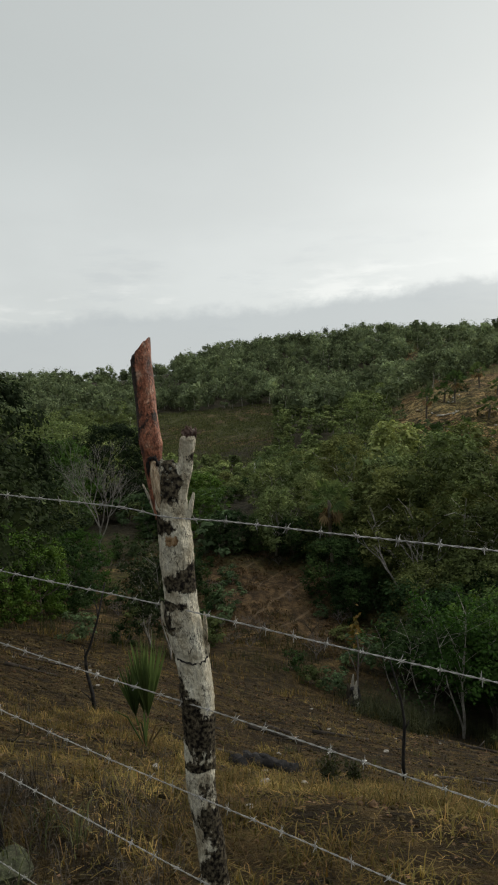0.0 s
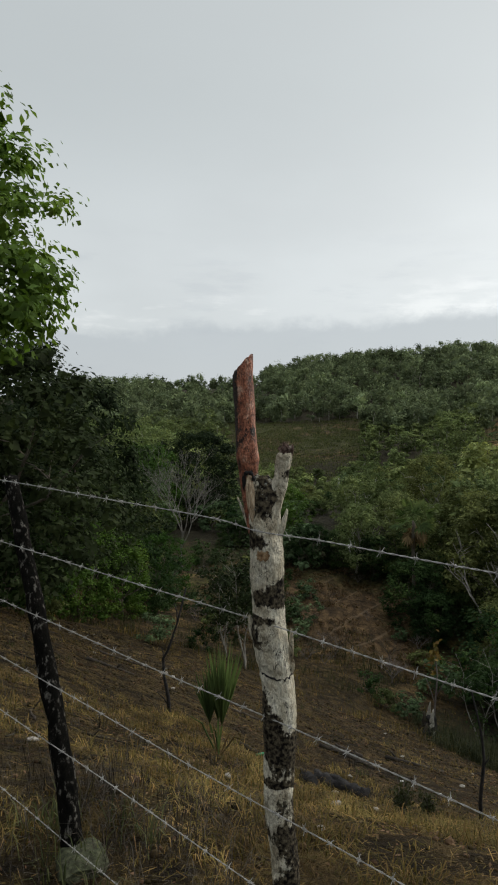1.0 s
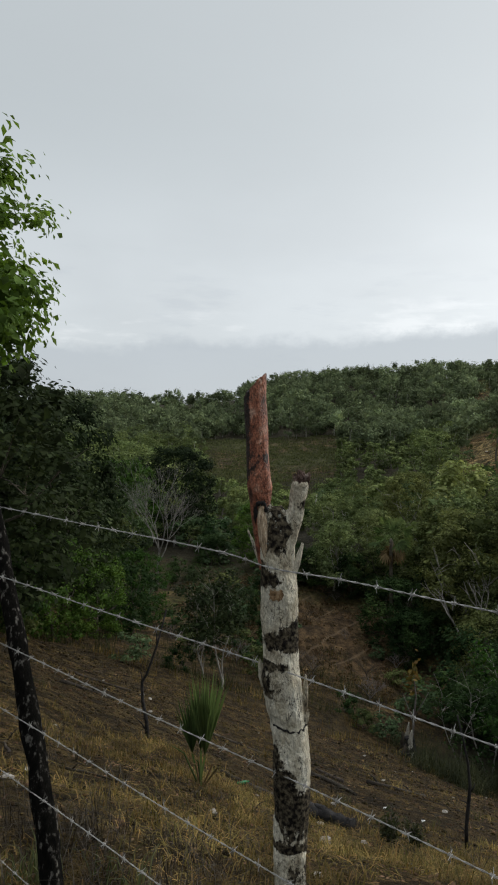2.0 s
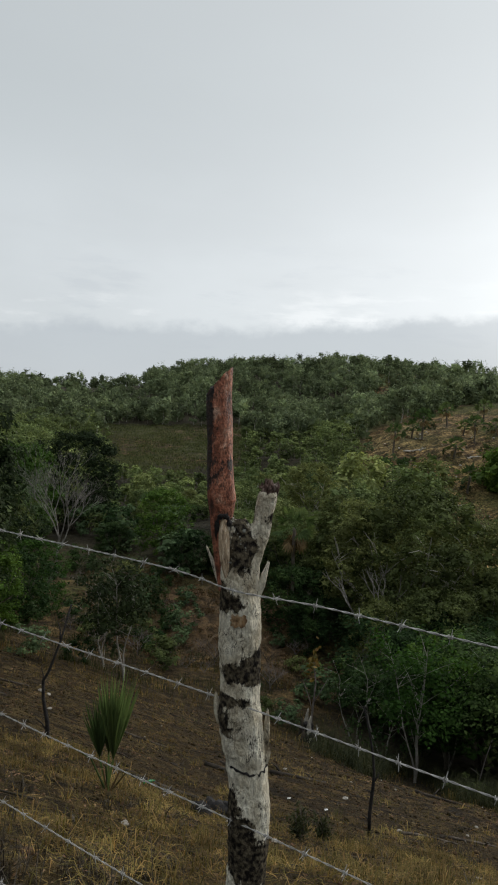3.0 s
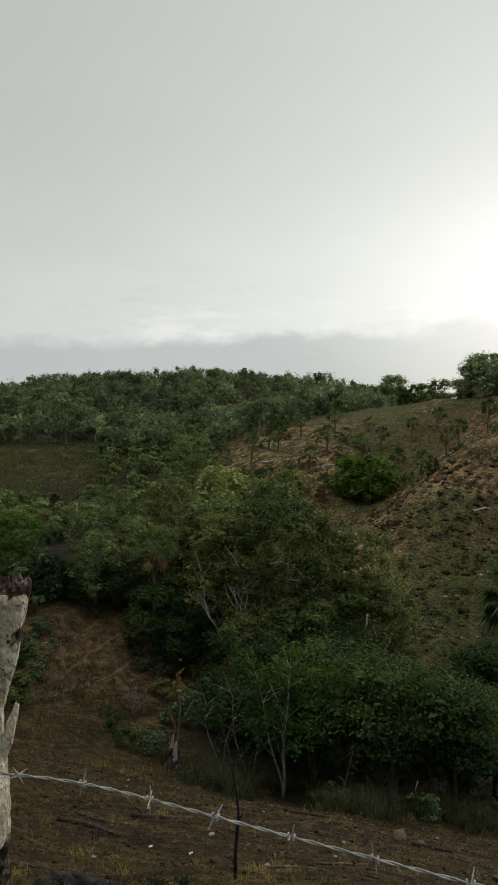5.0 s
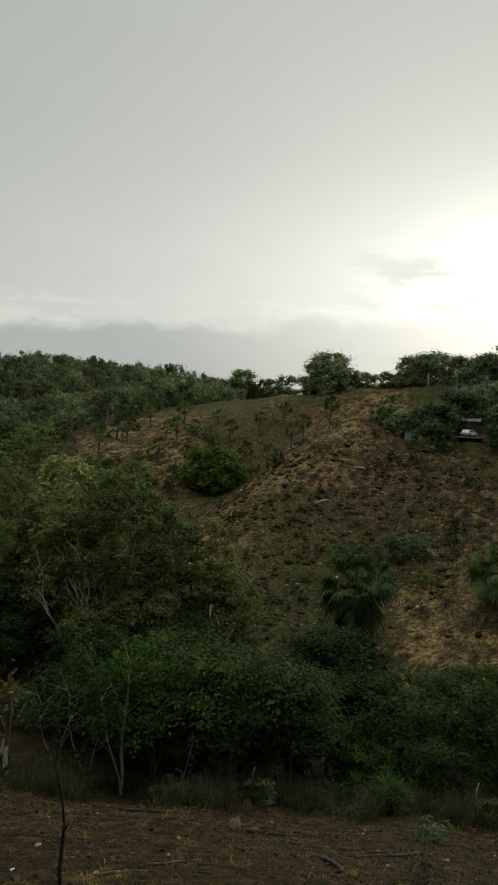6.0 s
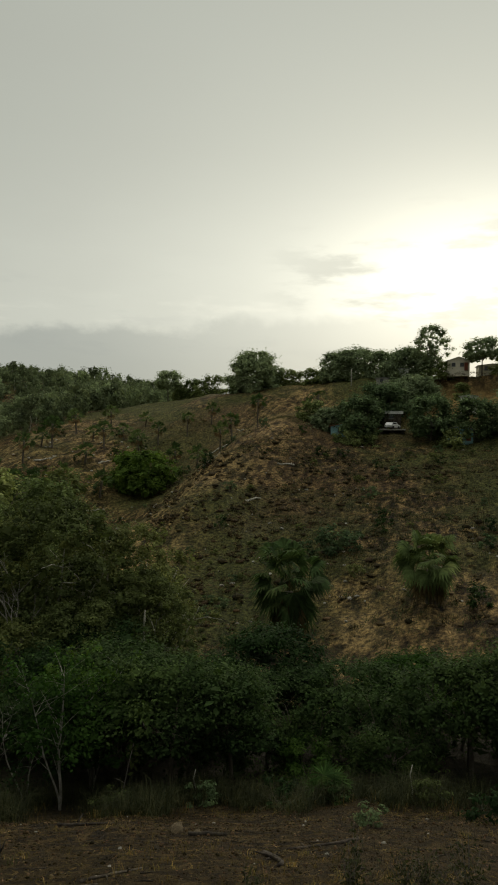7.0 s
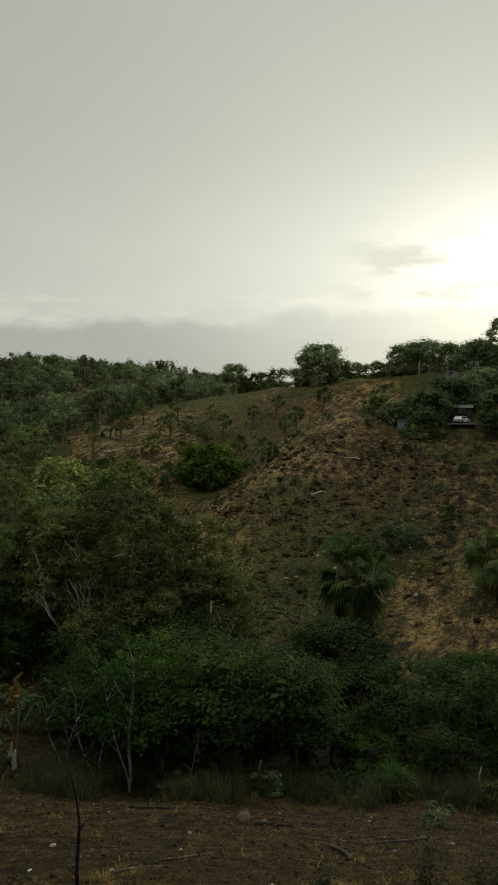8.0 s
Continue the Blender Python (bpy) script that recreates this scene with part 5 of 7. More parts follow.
def slender_tree(seed, h, stems, leaf, clumps=26):
    """Meshes of a thin tree: a few near-upright pale stems with ragged leaf clumps along their upper parts."""
    rng, rnd = np.random.default_rng(seed), random.Random(seed)
    pieces, pts, outs = [], [], []
    for i in range(stems):
        a, top = 2.4 * i + seed, h * rnd.uniform(0.7, 1.0)
        lx, ly = math.cos(a) * h * rnd.uniform(0.08, 0.20), math.sin(a) * h * rnd.uniform(0.06, 0.16)
        line = [Vector((2.1 * lx * max(0.0, f - 0.12) ** 0.9 + 0.13 * math.sin(8 * f + seed) * min(1, f * 5) + 0.09 * math.sin(15 * f + i * 2) * max(0.0, f - 0.1), 2.0 * ly * max(0.0, f - 0.12) + 0.06 * math.sin(11 * f), -0.3 + (top + 0.3) * f)) for f in (0, 0.08, 0.16, 0.24, 0.34, 0.45, 0.6, 0.8, 1.0)]
        pieces.append(tube(line, [0.052, 0.048, 0.043, 0.036, 0.031, 0.027, 0.020, 0.013, 0.006], 7, 0.10, i, False))
        for k in range(clumps // stems):
            f = rnd.uniform(0.30, 1.0)
            p = along(line, f)
            b = rnd.uniform(0, 6.28)
            reach = h * rnd.uniform(0.06, 0.27) * (1.25 - f * 0.6)
            e = p + Vector((math.cos(b) * reach, math.sin(b) * reach, reach * rnd.uniform(0.3, 1.1)))
            pieces.append(tube([p, p.lerp(e, 0.5) + Vector((0, 0, 0.04)), e], [0.011, 0.007, 0.003], 4, 0, k, False))
            n = rnd.randint(30, 66)
            d = rng.normal(0, 1, (n, 3)) * np.array([1, 1, 0.65]) * rnd.uniform(0.16, 0.34)
            pts.append(np.array(e) + d)
            outs.append(d + np.array([0, 0, 0.3]))
    V, F = leaf_quads(np.concatenate(pts), np.concatenate(outs), 0.105, rng, 1.7)
    tv, tf = merged(pieces)
    return mesh_of("trunk", [tuple(v) for v in tv], tf, SLIM_BARK, True), mesh_of("crown", V, F, leaf)


GULLY = [make_tree(400, 12.5, 12, 2.2, LEAF_OLIVE, 420, 34, 0.115, spread=0.75, limbs=14, bark=PALE_BARK, shape=0.85), make_tree(401, 10.5, 10, 1.6, LEAF_OLIVE, 330, 34, 0.11, spread=0.65, limbs=9, bark=PALE_BARK, shape=0.85),
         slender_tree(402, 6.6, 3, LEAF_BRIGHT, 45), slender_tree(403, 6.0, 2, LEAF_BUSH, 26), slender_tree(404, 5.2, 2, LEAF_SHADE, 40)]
for k, az, r, s, label in ((0, 13.5, 46, 1.0, "spreading olive-green tree with bare pale limbs"), (0, 18.5, 48, 0.9, "spreading olive-green tree with bare pale limbs"), (1, 9.5, 48, 0.95, "leafy tree in the gully"),
                           (1, 20.5, 45, 0.85, "leafy tree in the gully"), (1, 15.5, 40, 0.75, "leafy tree in the gully"), (1, 7.5, 55, 0.72, "leafy tree in the gully"), (0, 4.5, 62, 0.58, "leafy tree beyond the gully"), (1, 11.5, 41, 0.6, "leafy tree in the gully"),
                           (2, 14.0, 27.6, 0.95, "slender tree with forked whitish trunk"), (3, 11.3, 29.0, 0.9, "slender tree with thin pale trunks"), (2, 16.5, 30.5, 0.95, "slender tree with thin pale trunks"), (4, -10.3, 27.5, 1.0, "dark-leaved slender tree with thin pale stems"), (4, -11.9, 29.5, 0.85, "dark-leaved slender tree with thin pale stems"), (3, 9.0, 31, 0.8, "slender tree with thin pale trunks")):
    plant_tree(GULLY[k], stand(az, r, 0.2, None, s), label, "gully trees")

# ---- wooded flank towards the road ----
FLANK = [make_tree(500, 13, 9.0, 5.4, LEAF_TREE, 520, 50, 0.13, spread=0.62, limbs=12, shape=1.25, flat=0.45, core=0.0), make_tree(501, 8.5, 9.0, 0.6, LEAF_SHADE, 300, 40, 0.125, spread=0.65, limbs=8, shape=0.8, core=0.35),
         make_tree(502, 7.5, 6.5, 0.3, LEAF_BRIGHT, 240, 28, 0.105, spread=0.5, shape=0.85), make_tree(503, 5.5, 5.5, 0.3, LEAF_BUSH, 200, 28, 0.105, spread=0.45, shape=0.8)]
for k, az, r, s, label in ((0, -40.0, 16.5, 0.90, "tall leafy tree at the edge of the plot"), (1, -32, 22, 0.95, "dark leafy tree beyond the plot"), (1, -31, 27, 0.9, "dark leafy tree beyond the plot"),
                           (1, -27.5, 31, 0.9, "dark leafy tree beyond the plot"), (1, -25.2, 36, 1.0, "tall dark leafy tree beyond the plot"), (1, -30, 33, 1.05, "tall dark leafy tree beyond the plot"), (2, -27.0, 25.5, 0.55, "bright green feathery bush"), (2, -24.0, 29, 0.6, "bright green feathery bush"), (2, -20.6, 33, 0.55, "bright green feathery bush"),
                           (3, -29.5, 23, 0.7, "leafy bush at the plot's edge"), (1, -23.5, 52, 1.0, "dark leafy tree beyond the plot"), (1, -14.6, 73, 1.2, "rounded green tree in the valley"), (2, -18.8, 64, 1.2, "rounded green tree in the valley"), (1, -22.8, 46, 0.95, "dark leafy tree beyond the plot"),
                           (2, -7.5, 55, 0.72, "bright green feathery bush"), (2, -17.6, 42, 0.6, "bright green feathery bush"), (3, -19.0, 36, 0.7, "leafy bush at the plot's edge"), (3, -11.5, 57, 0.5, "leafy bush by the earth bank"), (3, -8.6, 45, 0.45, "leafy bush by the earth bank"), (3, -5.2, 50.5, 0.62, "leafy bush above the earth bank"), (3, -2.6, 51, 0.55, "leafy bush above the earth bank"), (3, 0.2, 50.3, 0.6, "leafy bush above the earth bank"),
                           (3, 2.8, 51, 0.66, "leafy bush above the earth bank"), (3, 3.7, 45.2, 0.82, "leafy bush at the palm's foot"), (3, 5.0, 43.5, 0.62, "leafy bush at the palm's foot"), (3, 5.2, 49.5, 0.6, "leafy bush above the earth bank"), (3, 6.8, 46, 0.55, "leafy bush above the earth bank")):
    plant_tree(FLANK[k], stand(az, r, 0.25, 200 if r < 17 else None, s, 1.32 if label.startswith("tall dark") else 1.0), label, "flank trees", "bush" if "bush" in label else "tree", "bush" if "bush" in label else "tree")


# ---- bare and dead wood in the valley ----
def bare_tree(seed, h, w, mat, depth=4, r0=0.12, kids=3):
    rnd = random.Random(seed)
    pieces = []

    def grow(p, d, length, r, level):
        q = p + d * length * 0.5 + Vector((rnd.uniform(-1, 1), rnd.uniform(-1, 1), 0)) * length * 0.06
        e = p + d * length
        pieces.append(tube([p, q, e], [r, r * 0.85, r * 0.65], 6 if level < 2 else 4, 0, 0, False))
        if level == depth:
            return
        for i in range(kids + (level == 0)):
            a = 2 * math.pi * (i + rnd.uniform(-0.35, 0.35)) / (kids + 0.5)
            s = w / h * rnd.uniform(0.45, 0.95)
            nd = (d + Vector((math.cos(a) * s, math.sin(a) * s, rnd.uniform(0, 0.25)))).normalized()
            grow(p + d * length * rnd.uniform(0.65, 1.0), nd, length * rnd.uniform(0.58, 0.8), r * 0.58, level + 1)

    grow(Vector((0, 0, -0.3)), Vector((0, 0, 1)), h * 0.34, r0, 0)
    V, F = merged(pieces)
    return mesh_of("limbs", [tuple(v) for v in V], F, mat)


def plant_bare(me, m, label, group="bare trees", name="bare_tree", category="tree"):
    t = thing(name, m, label, category, group)
    part("trunk", me, None, t)


plant_bare(bare_tree(3, 8.4, 4.8, LIMB_GREY, 6, 0.075, 3), stand(-15.8, 50, 0.2, 20, 1.14), "leafless grey bush-like tree with dense twigs")
plant_bare(bare_tree(8, 9.0, 6.0, LIMB_GREY, 4, 0.13, 2), stand(9.8, 41, 0.2, 60, 1.15), "pale bare-limbed tree before the green crowns")
plant_bare(bare_tree(12, 8.0, 6.5, LIMB_GREY, 4, 0.11, 2), stand(17.0, 42.5, 0.2, 200, 1.05), "pale bare-limbed tree before the green crowns")
plant_bare(bare_tree(15, 5.0, 3.0, LIMB_GREY, 3, 0.08, 2), stand(-0.8, 52, 0.2, 200, 1.0), "small pale bare tree at the earth bank")


def snag(az, r, h, rad, label):
    t = thing("dead_trunk", stand(az, r, 0.1, 0), label, "dead tree", "dead trunks")
    V, F = tube([(0, 0, -0.3), (0.05, 0, h * 0.4), (-0.04, 0.03, h * 0.75), (0.03, 0, h)], [rad * 1.2, rad, rad * 0.9, rad * 0.7], 8, 0.12, 4)
    part("trunk", mesh_of("trunk", [tuple(v) for v in V], F, PALE_BARK, True), None, t)


snag(20.6, 42, 7.2, 0.07, "pale dead trunk standing above the bushes")
snag(37.7, 180, 4.6, 0.13, "pale pole standing near the hill crest")
snag(-2.9, 78, 4.0, 0.12, "pale dead trunk among the trees")
for az, r, h in ((-11.9, 30, 2.6), (24.5, 27, 1.3), (41.5, 25.8, 1.4)):
    snag(az, r, h, 0.02, "thin pale stem at the plot's edge")

# ---- village on the hill ----
CREAM = material("cream_plaster", [(0.66, 0.61, 0.50), (0.78, 0.73, 0.62)], 1.5, 0.9, 0.1)
WHITEWASH = material("whitewashed_wall", [(0.62, 0.62, 0.60), (0.78, 0.78, 0.75)], 1.5, 0.9, 0.1)
TURQUOISE = material("turquoise_painted_boards", [(0.18, 0.36, 0.38), (0.28, 0.48, 0.50)], 2, 0.8, 0.1)
TIN = material("tin_roof_sheet", [(0.30, 0.31, 0.31), (0.50, 0.51, 0.51)], 1.2, 0.5, 0.2, metal=0.3)
RUST = material("rusty_roof_sheet", [(0.20, 0.06, 0.04), (0.34, 0.12, 0.07)], 1.5, 0.8, 0.2)
GLASS_DARK = material("dark_window_glass", [(0.015, 0.017, 0.02), (0.03, 0.033, 0.036)], 1, 0.1, 0, spec=0.6)
CONCRETE = material("weathered_concrete", [(0.24, 0.23, 0.21), (0.40, 0.39, 0.36)], 2, 0.9, 0.3)


def box(w, d, h, at=(0, 0, 0), bevel=0.02):
    bm = bmesh.new()
    bmesh.ops.create_cube(bm, size=1, matrix=Matrix.Translation((at[0], at[1], at[2] + h / 2)) @ Matrix.Diagonal((w, d, h, 1)))
    bmesh.ops.bevel(bm, geom=bm.edges[:], offset=bevel, segments=1, affect="EDGES")
    return bm


def hut(az, r, w, d, h, wall, roof, label, rise=0.5, turn=0.0, doors=1, windows=2, lift=0.0, name="house"):
    x, y = polar(az, r)
    t = thing(name, Matrix.Translation((x, y, gz(x, y) - 0.15 + lift)) @ pose(0, 0, 0, 0, 0, -az + turn), label, "house", "village houses")
    bm = bmesh.new()
    v = [bm.verts.new(p) for p in ((-w / 2, -d / 2, -1.2), (w / 2, -d / 2, -1.2), (w / 2, d / 2, -1.2), (-w / 2, d / 2, -1.2), (-w / 2, -d / 2, h), (w / 2, -d / 2, h), (w / 2, d / 2, h), (-w / 2, d / 2, h), (0, -d / 2, h + rise), (0, d / 2, h + rise))]
    for q in ((0, 1, 5, 8, 4), (2, 3, 7, 9, 6), (1, 2, 6, 5), (3, 0, 4, 7), (3, 2, 1, 0), (4, 8, 9, 7), (8, 5, 6, 9)):
        bm.faces.new([v[i] for i in q])
    walls = part("wall", bm, wall, t)
    for sg in (-1, 1):
        bm = bmesh.new()
        o, e, th = 0.35, 0.3, 0.07
        s = rise / (w / 2)
        pts = [(0, rise + h + 0.03), (sg * (w / 2 + o), h - s * o + 0.03), (sg * (w / 2 + o), h - s * o + 0.03 + th), (0, rise + h + 0.03 + th)]
        f = [[bm.verts.new((px, yy, pz)) for px, pz in pts] for yy in (-d / 2 - e, d / 2 + e)]
        bm.faces.new(f[0])
        bm.faces.new(f[1][::-1])
        for i in range(4):
            bm.faces.new((f[0][i], f[1][i], f[1][(i + 1) % 4], f[0][(i + 1) % 4]))
        bmesh.ops.recalc_face_normals(bm, faces=bm.faces[:])
        part("roof", bm, roof, t)
    for k in range(windows):
        px = -w / 2 + w * (k + 0.7) / (windows + 0.6)
        win = part("window", box(0.9, 0.06, 0.9, (px, -d / 2 - 0.02, h * 0.45), 0.01), GLASS_DARK, t)
        part("sill", box(1.1, 0.14, 0.08, (px, -d / 2 - 0.05, h * 0.45 - 0.1), 0.01), CONCRETE, win)
    for k in range(doors):
        part("door", box(0.85, 0.07, 2.0, (w * 0.34, -d / 2 - 0.02, 0.1), 0.01), RUST, t)
    return t


hut(46.0, 177, 5.2, 6, 2.5, CREAM, TIN, "cream plastered gabled house on the hill crest", 0.9, 8, 1, 2, 1.0)
hut(48.6, 180, 6.5, 5, 2.0, CREAM, TIN, "low cream extension beside the hilltop house", 0.4, 8, 0, 2, 0.5)
hut(41.9, 177, 2.2, 2.2, 2.0, WHITEWASH, TIN, "small whitewashed hut among crest trees", 0.2, 0, 0, 0, 0.1)
# made-up white block standing for light between the crest trunks
hut(33.4, 212, 11.0, 3.0, 1.5, WHITEWASH, TIN, "long low white block for bright gaps under the crest trees", 0.3, 0, 1, 3, 0.1)
hut(40.2, 176, 3.0, 2.4, 1.9, CONCRETE, TIN, "low grey-roofed shed under the crest", 0.15, 0, 0, 1, 0.0)
shed = hut(41.0, 151, 3.6, 3.2, 2.0, DEADWOOD, WHITEWASH, "open shed with a pale roof among trees", 0.3, 0, 0, 1, 0.9)
# added white panel for the pale roof, which looks dark from below
part("fascia", box(4.4, 0.08, 0.62, (0, -2.05, 1.85), 0.01), WHITEWASH, shed, "white panel added to show the pale roof front")
hut(36.9, 144, 4.4, 3.4, 2.0, TURQUOISE, RUST, "light turquoise board hut with rusty roof", 0.5, 0, 1, 1, 0.1)
hut(43.9, 147, 4.5, 3.5, 2.1, CONCRETE, TIN, "grey shed under the broad trees", 0.4, 0, 1, 1, 0.3)
hut(46.2, 139, 5.0, 3.5, 2.3, TURQUOISE, TIN, "turquoise hut with tin roof under trees", 0.5, 0, 1, 1, 0.3)
hut(46.9, 156, 3.4, 3.0, 2.5, WHITEWASH, TIN, "small white hut behind the trees", 0.3, 0, 0, 1, 0.3)


def parked_car(az, r, turn):
    x, y = polar(az, r)
    paint = material("white_car_paint", [(0.74, 0.74, 0.74), (0.80, 0.80, 0.79)], 1, 0.3, 0, spec=0.6)
    rubber = material("tyre_rubber", [(0.015, 0.015, 0.015), (0.03, 0.03, 0.03)], 8, 0.9, 0.1)
    t = thing("parked_car", Matrix.Translation((x, y, gz(x, y) + 0.55)) @ pose(0, 0, 0, 0, 0, -az + turn), "white parked car beside the pale-roofed shed", "car")
    prof = [(-1.9, 0.35), (-1.95, 0.75), (-1.75, 0.92), (-1.25, 1.38), (0.35, 1.42), (1.0, 0.95), (1.85, 0.80), (1.95, 0.5), (1.9, 0.35)]
    bm = bmesh.new()
    sides = [[bm.verts.new((px, yy * (0.86 if pz > 1.0 else 1), pz)) for px, pz in prof] for yy in (-0.82, 0.82)]
    bm.faces.new(sides[0])
    bm.faces.new(sides[1][::-1])
    for i in range(len(prof)):
        j = (i + 1) % len(prof)
        bm.faces.new((sides[0][j], sides[0][i], sides[1][i], sides[1][j]))
    bmesh.ops.recalc_face_normals(bm, faces=bm.faces[:])
    part("body", bm, paint, t)
    for yy in (-0.785, 0.785):
        part("side_window", box(1.5, 0.03, 0.32, (-0.45, yy, 0.98), 0.01), GLASS_DARK, t)
        for px in (-1.2, 1.2):
            V, F = tube([(px, yy - 0.1, 0.32), (px, yy + 0.1, 0.32)], [0.32, 0.32], 14)
            part("wheel", mesh_of("wheel", [tuple(v) for v in V], F, rubber), None, t)
    slab = thing("parking_slab", Matrix.Translation((x, y, gz(x, y) - 0.6)) @ pose(0, 0, 0, 0, 0, -az), "pale concrete slab cut into the slope under the car", "slab")
    part("deck", box(5.4, 3.6, 0.28, (0, 0, 0.86), 0.04), CONCRETE, slab)
    for px in (-2.2, 0.0, 2.2):
        part("pier", box(0.5, 2.8, 1.6, (px, 0.2, -0.73), 0.03), DEADWOOD, slab)


parked_car(41.0, 146, 62)


# ---- loose stones and fallen trunks on the pasture ----
def stone_mesh(seed, s=1.0):
    bm = bmesh.new()
    bmesh.ops.create_icosphere(bm, subdivisions=2, radius=0.5)
    for v in bm.verts:
        v.co *= 1 + 0.5 * noise.noise(v.co * 1.9 + Vector((seed * 5.1, 0, 0)))
        v.co.z *= 0.62
    me = bpy.data.meshes.new("stone")
    bm.to_mesh(me)
    bm.free()
    return me


STONES = [stone_mesh(i) for i in range(5)]


def stones(name, count, place, lo, hi, mat, label, group, seed):
    rng = random.Random(seed)
    mine = [m.copy() for m in STONES]
    for m in mine:
        m.materials.append(mat)
    for i in range(count):
        az, r = place(rng)
        x, y = polar(az, r)
        s = rng.uniform(lo, hi)
        ob = new(name, rng.choice(mine))
        ob.matrix_basis = Matrix.Translation((x, y, gz(x, y) + s * 0.12)) @ pose(0, 0, 0, rng.uniform(-20, 20), rng.uniform(-20, 20), rng.uniform(0, 360)) @ Matrix.Diagonal((s * rng.uniform(0.8, 1.5), s, s, 1))
        tagged(ob, label, "stone", group)


def on_pasture(rng):
    while True:
        az, r = rng.gauss(33, 8), rng.uniform(62, 150)
        if 21 < az < 52 and (r < 140 or az < 33):
            return az, r


stones("stone", 90, on_pasture, 0.15, 0.5, STONE, "pale stone lying on the pasture", "pasture stones", 4)
stones("stone", 64, lambda g: (g.uniform(8, 23), g.uniform(110, 158)), 0.2, 0.55, WHITE_STONE, "pale stone lying on the upper pasture", "pasture stones", 5)
stones("stone", 80, lambda g: (g.uniform(22, 50), g.uniform(60, 118)), 0.12, 0.34, WHITE_STONE, "whitish stone lying on the lower pasture", "pasture stones", 14)
stones("stone", 60, lambda g: (g.uniform(-32, 50), math.sqrt(g.uniform(16, 560))), 0.04, 0.10, STONE, "small grey stone on the dry plot", "plot stones", 6)


def fallen(name, a, b, r0, r1, mat, label, group, bend=0.1, seed=0, twigs=0, lift=0.6, rough=0.18):
    """A stick or trunk lying on the ground from a to b (x, y)."""
    rnd = random.Random(seed)
    pts = []
    n, sides = (7, 7) if r0 < 0.09 else (17, 12)
    mx, my = (a[0] + b[0]) / 2, (a[1] + b[1]) / 2
    L = math.hypot(b[0] - a[0], b[1] - a[1])
    base = gz(mx, my)
    for k in range(n):
        f = k / (n - 1)
        w = bend * L * math.sin(math.pi * f) + 0.02 * L * rnd.uniform(-1, 1)
        x, y = a[0] + (b[0] - a[0]) * f - (b[1] - a[1]) / L * w, a[1] + (b[1] - a[1]) * f + (b[0] - a[0]) / L * w
        pts.append(Vector((x - mx, y - my, gz(x, y) - base + (r0 + (r1 - r0) * f) * lift)))
    t = thing(name, pose(mx, my, base), label, "dead wood", group)
    pieces = [tube(pts, [r0 + (r1 - r0) * k / (n - 1) for k in range(n)], sides, rough, seed)]
    for k in range(twigs):
        p = pts[rnd.randint(1, n - 2)]
        e = p + Vector((rnd.uniform(-1, 1), rnd.uniform(-1, 1), rnd.uniform(0.0, 0.5))) * L * 0.25
        pieces.append(tube([p, p.lerp(e, 0.5) + Vector((0, 0, 0.03)), e], [r1, r1 * 0.7, r1 * 0.3], 5))
    V, F = merged(pieces)
    part("wood", mesh_of("wood", [tuple(v) for v in V], F, mat, True), None, t)


fallen("charred_log", (-0.62, 9.45), (0.10, 9.2), 0.105, 0.085, CHAR, "charred black log lying on the dry plot", "logs", 0.05, 1, 2, 0.8, 0.26)
fallen("charred_log", (-0.70, 9.1), (-0.60, 8.9), 0.10, 0.09, CHAR, "short charred stump end beside the log", "logs", 0.0, 2)
fallen("fallen_branch", (-3.1, 15.0), (-1.75, 15.4), 0.035, 0.02, DEADWOOD, "pale bare branch on the dry plot", "branches", 0.05, 3, 1)
fallen("fallen_branch", (-1.9, 10.6), (-0.8, 10.9), 0.04, 0.03, DARKWOOD, "dark branch on the dry plot", "branches", -0.06, 4, 1)
fallen("fallen_branch", (-0.9, 14.4), (0.25, 13.6), 0.055, 0.035, DARKWOOD, "crooked grey branch on the dry plot", "branches", 0.14, 5, 3)
fallen("fallen_branch", (0.0, 14.9), (-0.6, 15.4), 0.05, 0.03, DARKWOOD, "crooked grey branch on the dry plot", "branches", 0.1, 6, 2)
fallen("fallen_branch", (2.55, 11.9), (3.5, 11.8), 0.03, 0.018, DEADWOOD, "long pale branch on the dry plot", "branches", 0.06, 7, 1)
fallen("fallen_branch", (3.3, 12.1), (4.6, 12.7), 0.03, 0.018, DEADWOOD, "long pale branch on the dry plot", "branches", -0.05, 8, 2)
fallen("fallen_branch", (7.45, 17.0), (8.3, 16.5), 0.06, 0.05, DARKWOOD, "dark branch beside the tan rock", "branches", 0.02, 9, 0)
fallen("fallen_branch", (7.3, 13.1), (6.7, 11.6), 0.055, 0.04, DARKWOOD, "dark crooked branch on the dry plot", "branches", 0.12, 10, 2)
fallen("fallen_branch", (10.6, 14.2), (8.5, 14.0), 0.05, 0.03, DARKWOOD, "dark branch on the dry plot", "branches", 0.1, 11, 2)
fallen("fallen_branch", (-5.9, 13.8), (-5.2, 14.8), 0.05, 0.03, DARKWOOD, "dark branch on the dry plot", "branches", 0.1, 12, 1)
fallen("fallen_branch", (-7.4, 17.6), (-5.7, 17.9), 0.045, 0.03, DARKWOOD, "dark branch on the dry plot", "branches", 0.07, 13, 1)
fallen("fallen_branch", (0.5, 15.6), (1.9, 16.6), 0.05, 0.03, DARKWOOD, "dark branch on the dry plot", "branches", -0.1, 14, 2)
fallen("fallen_branch", (5.0, 20.3), (6.4, 19.6), 0.05, 0.03, DARKWOOD, "crooked branch at the plot's edge", "branches", 0.1, 15, 2)
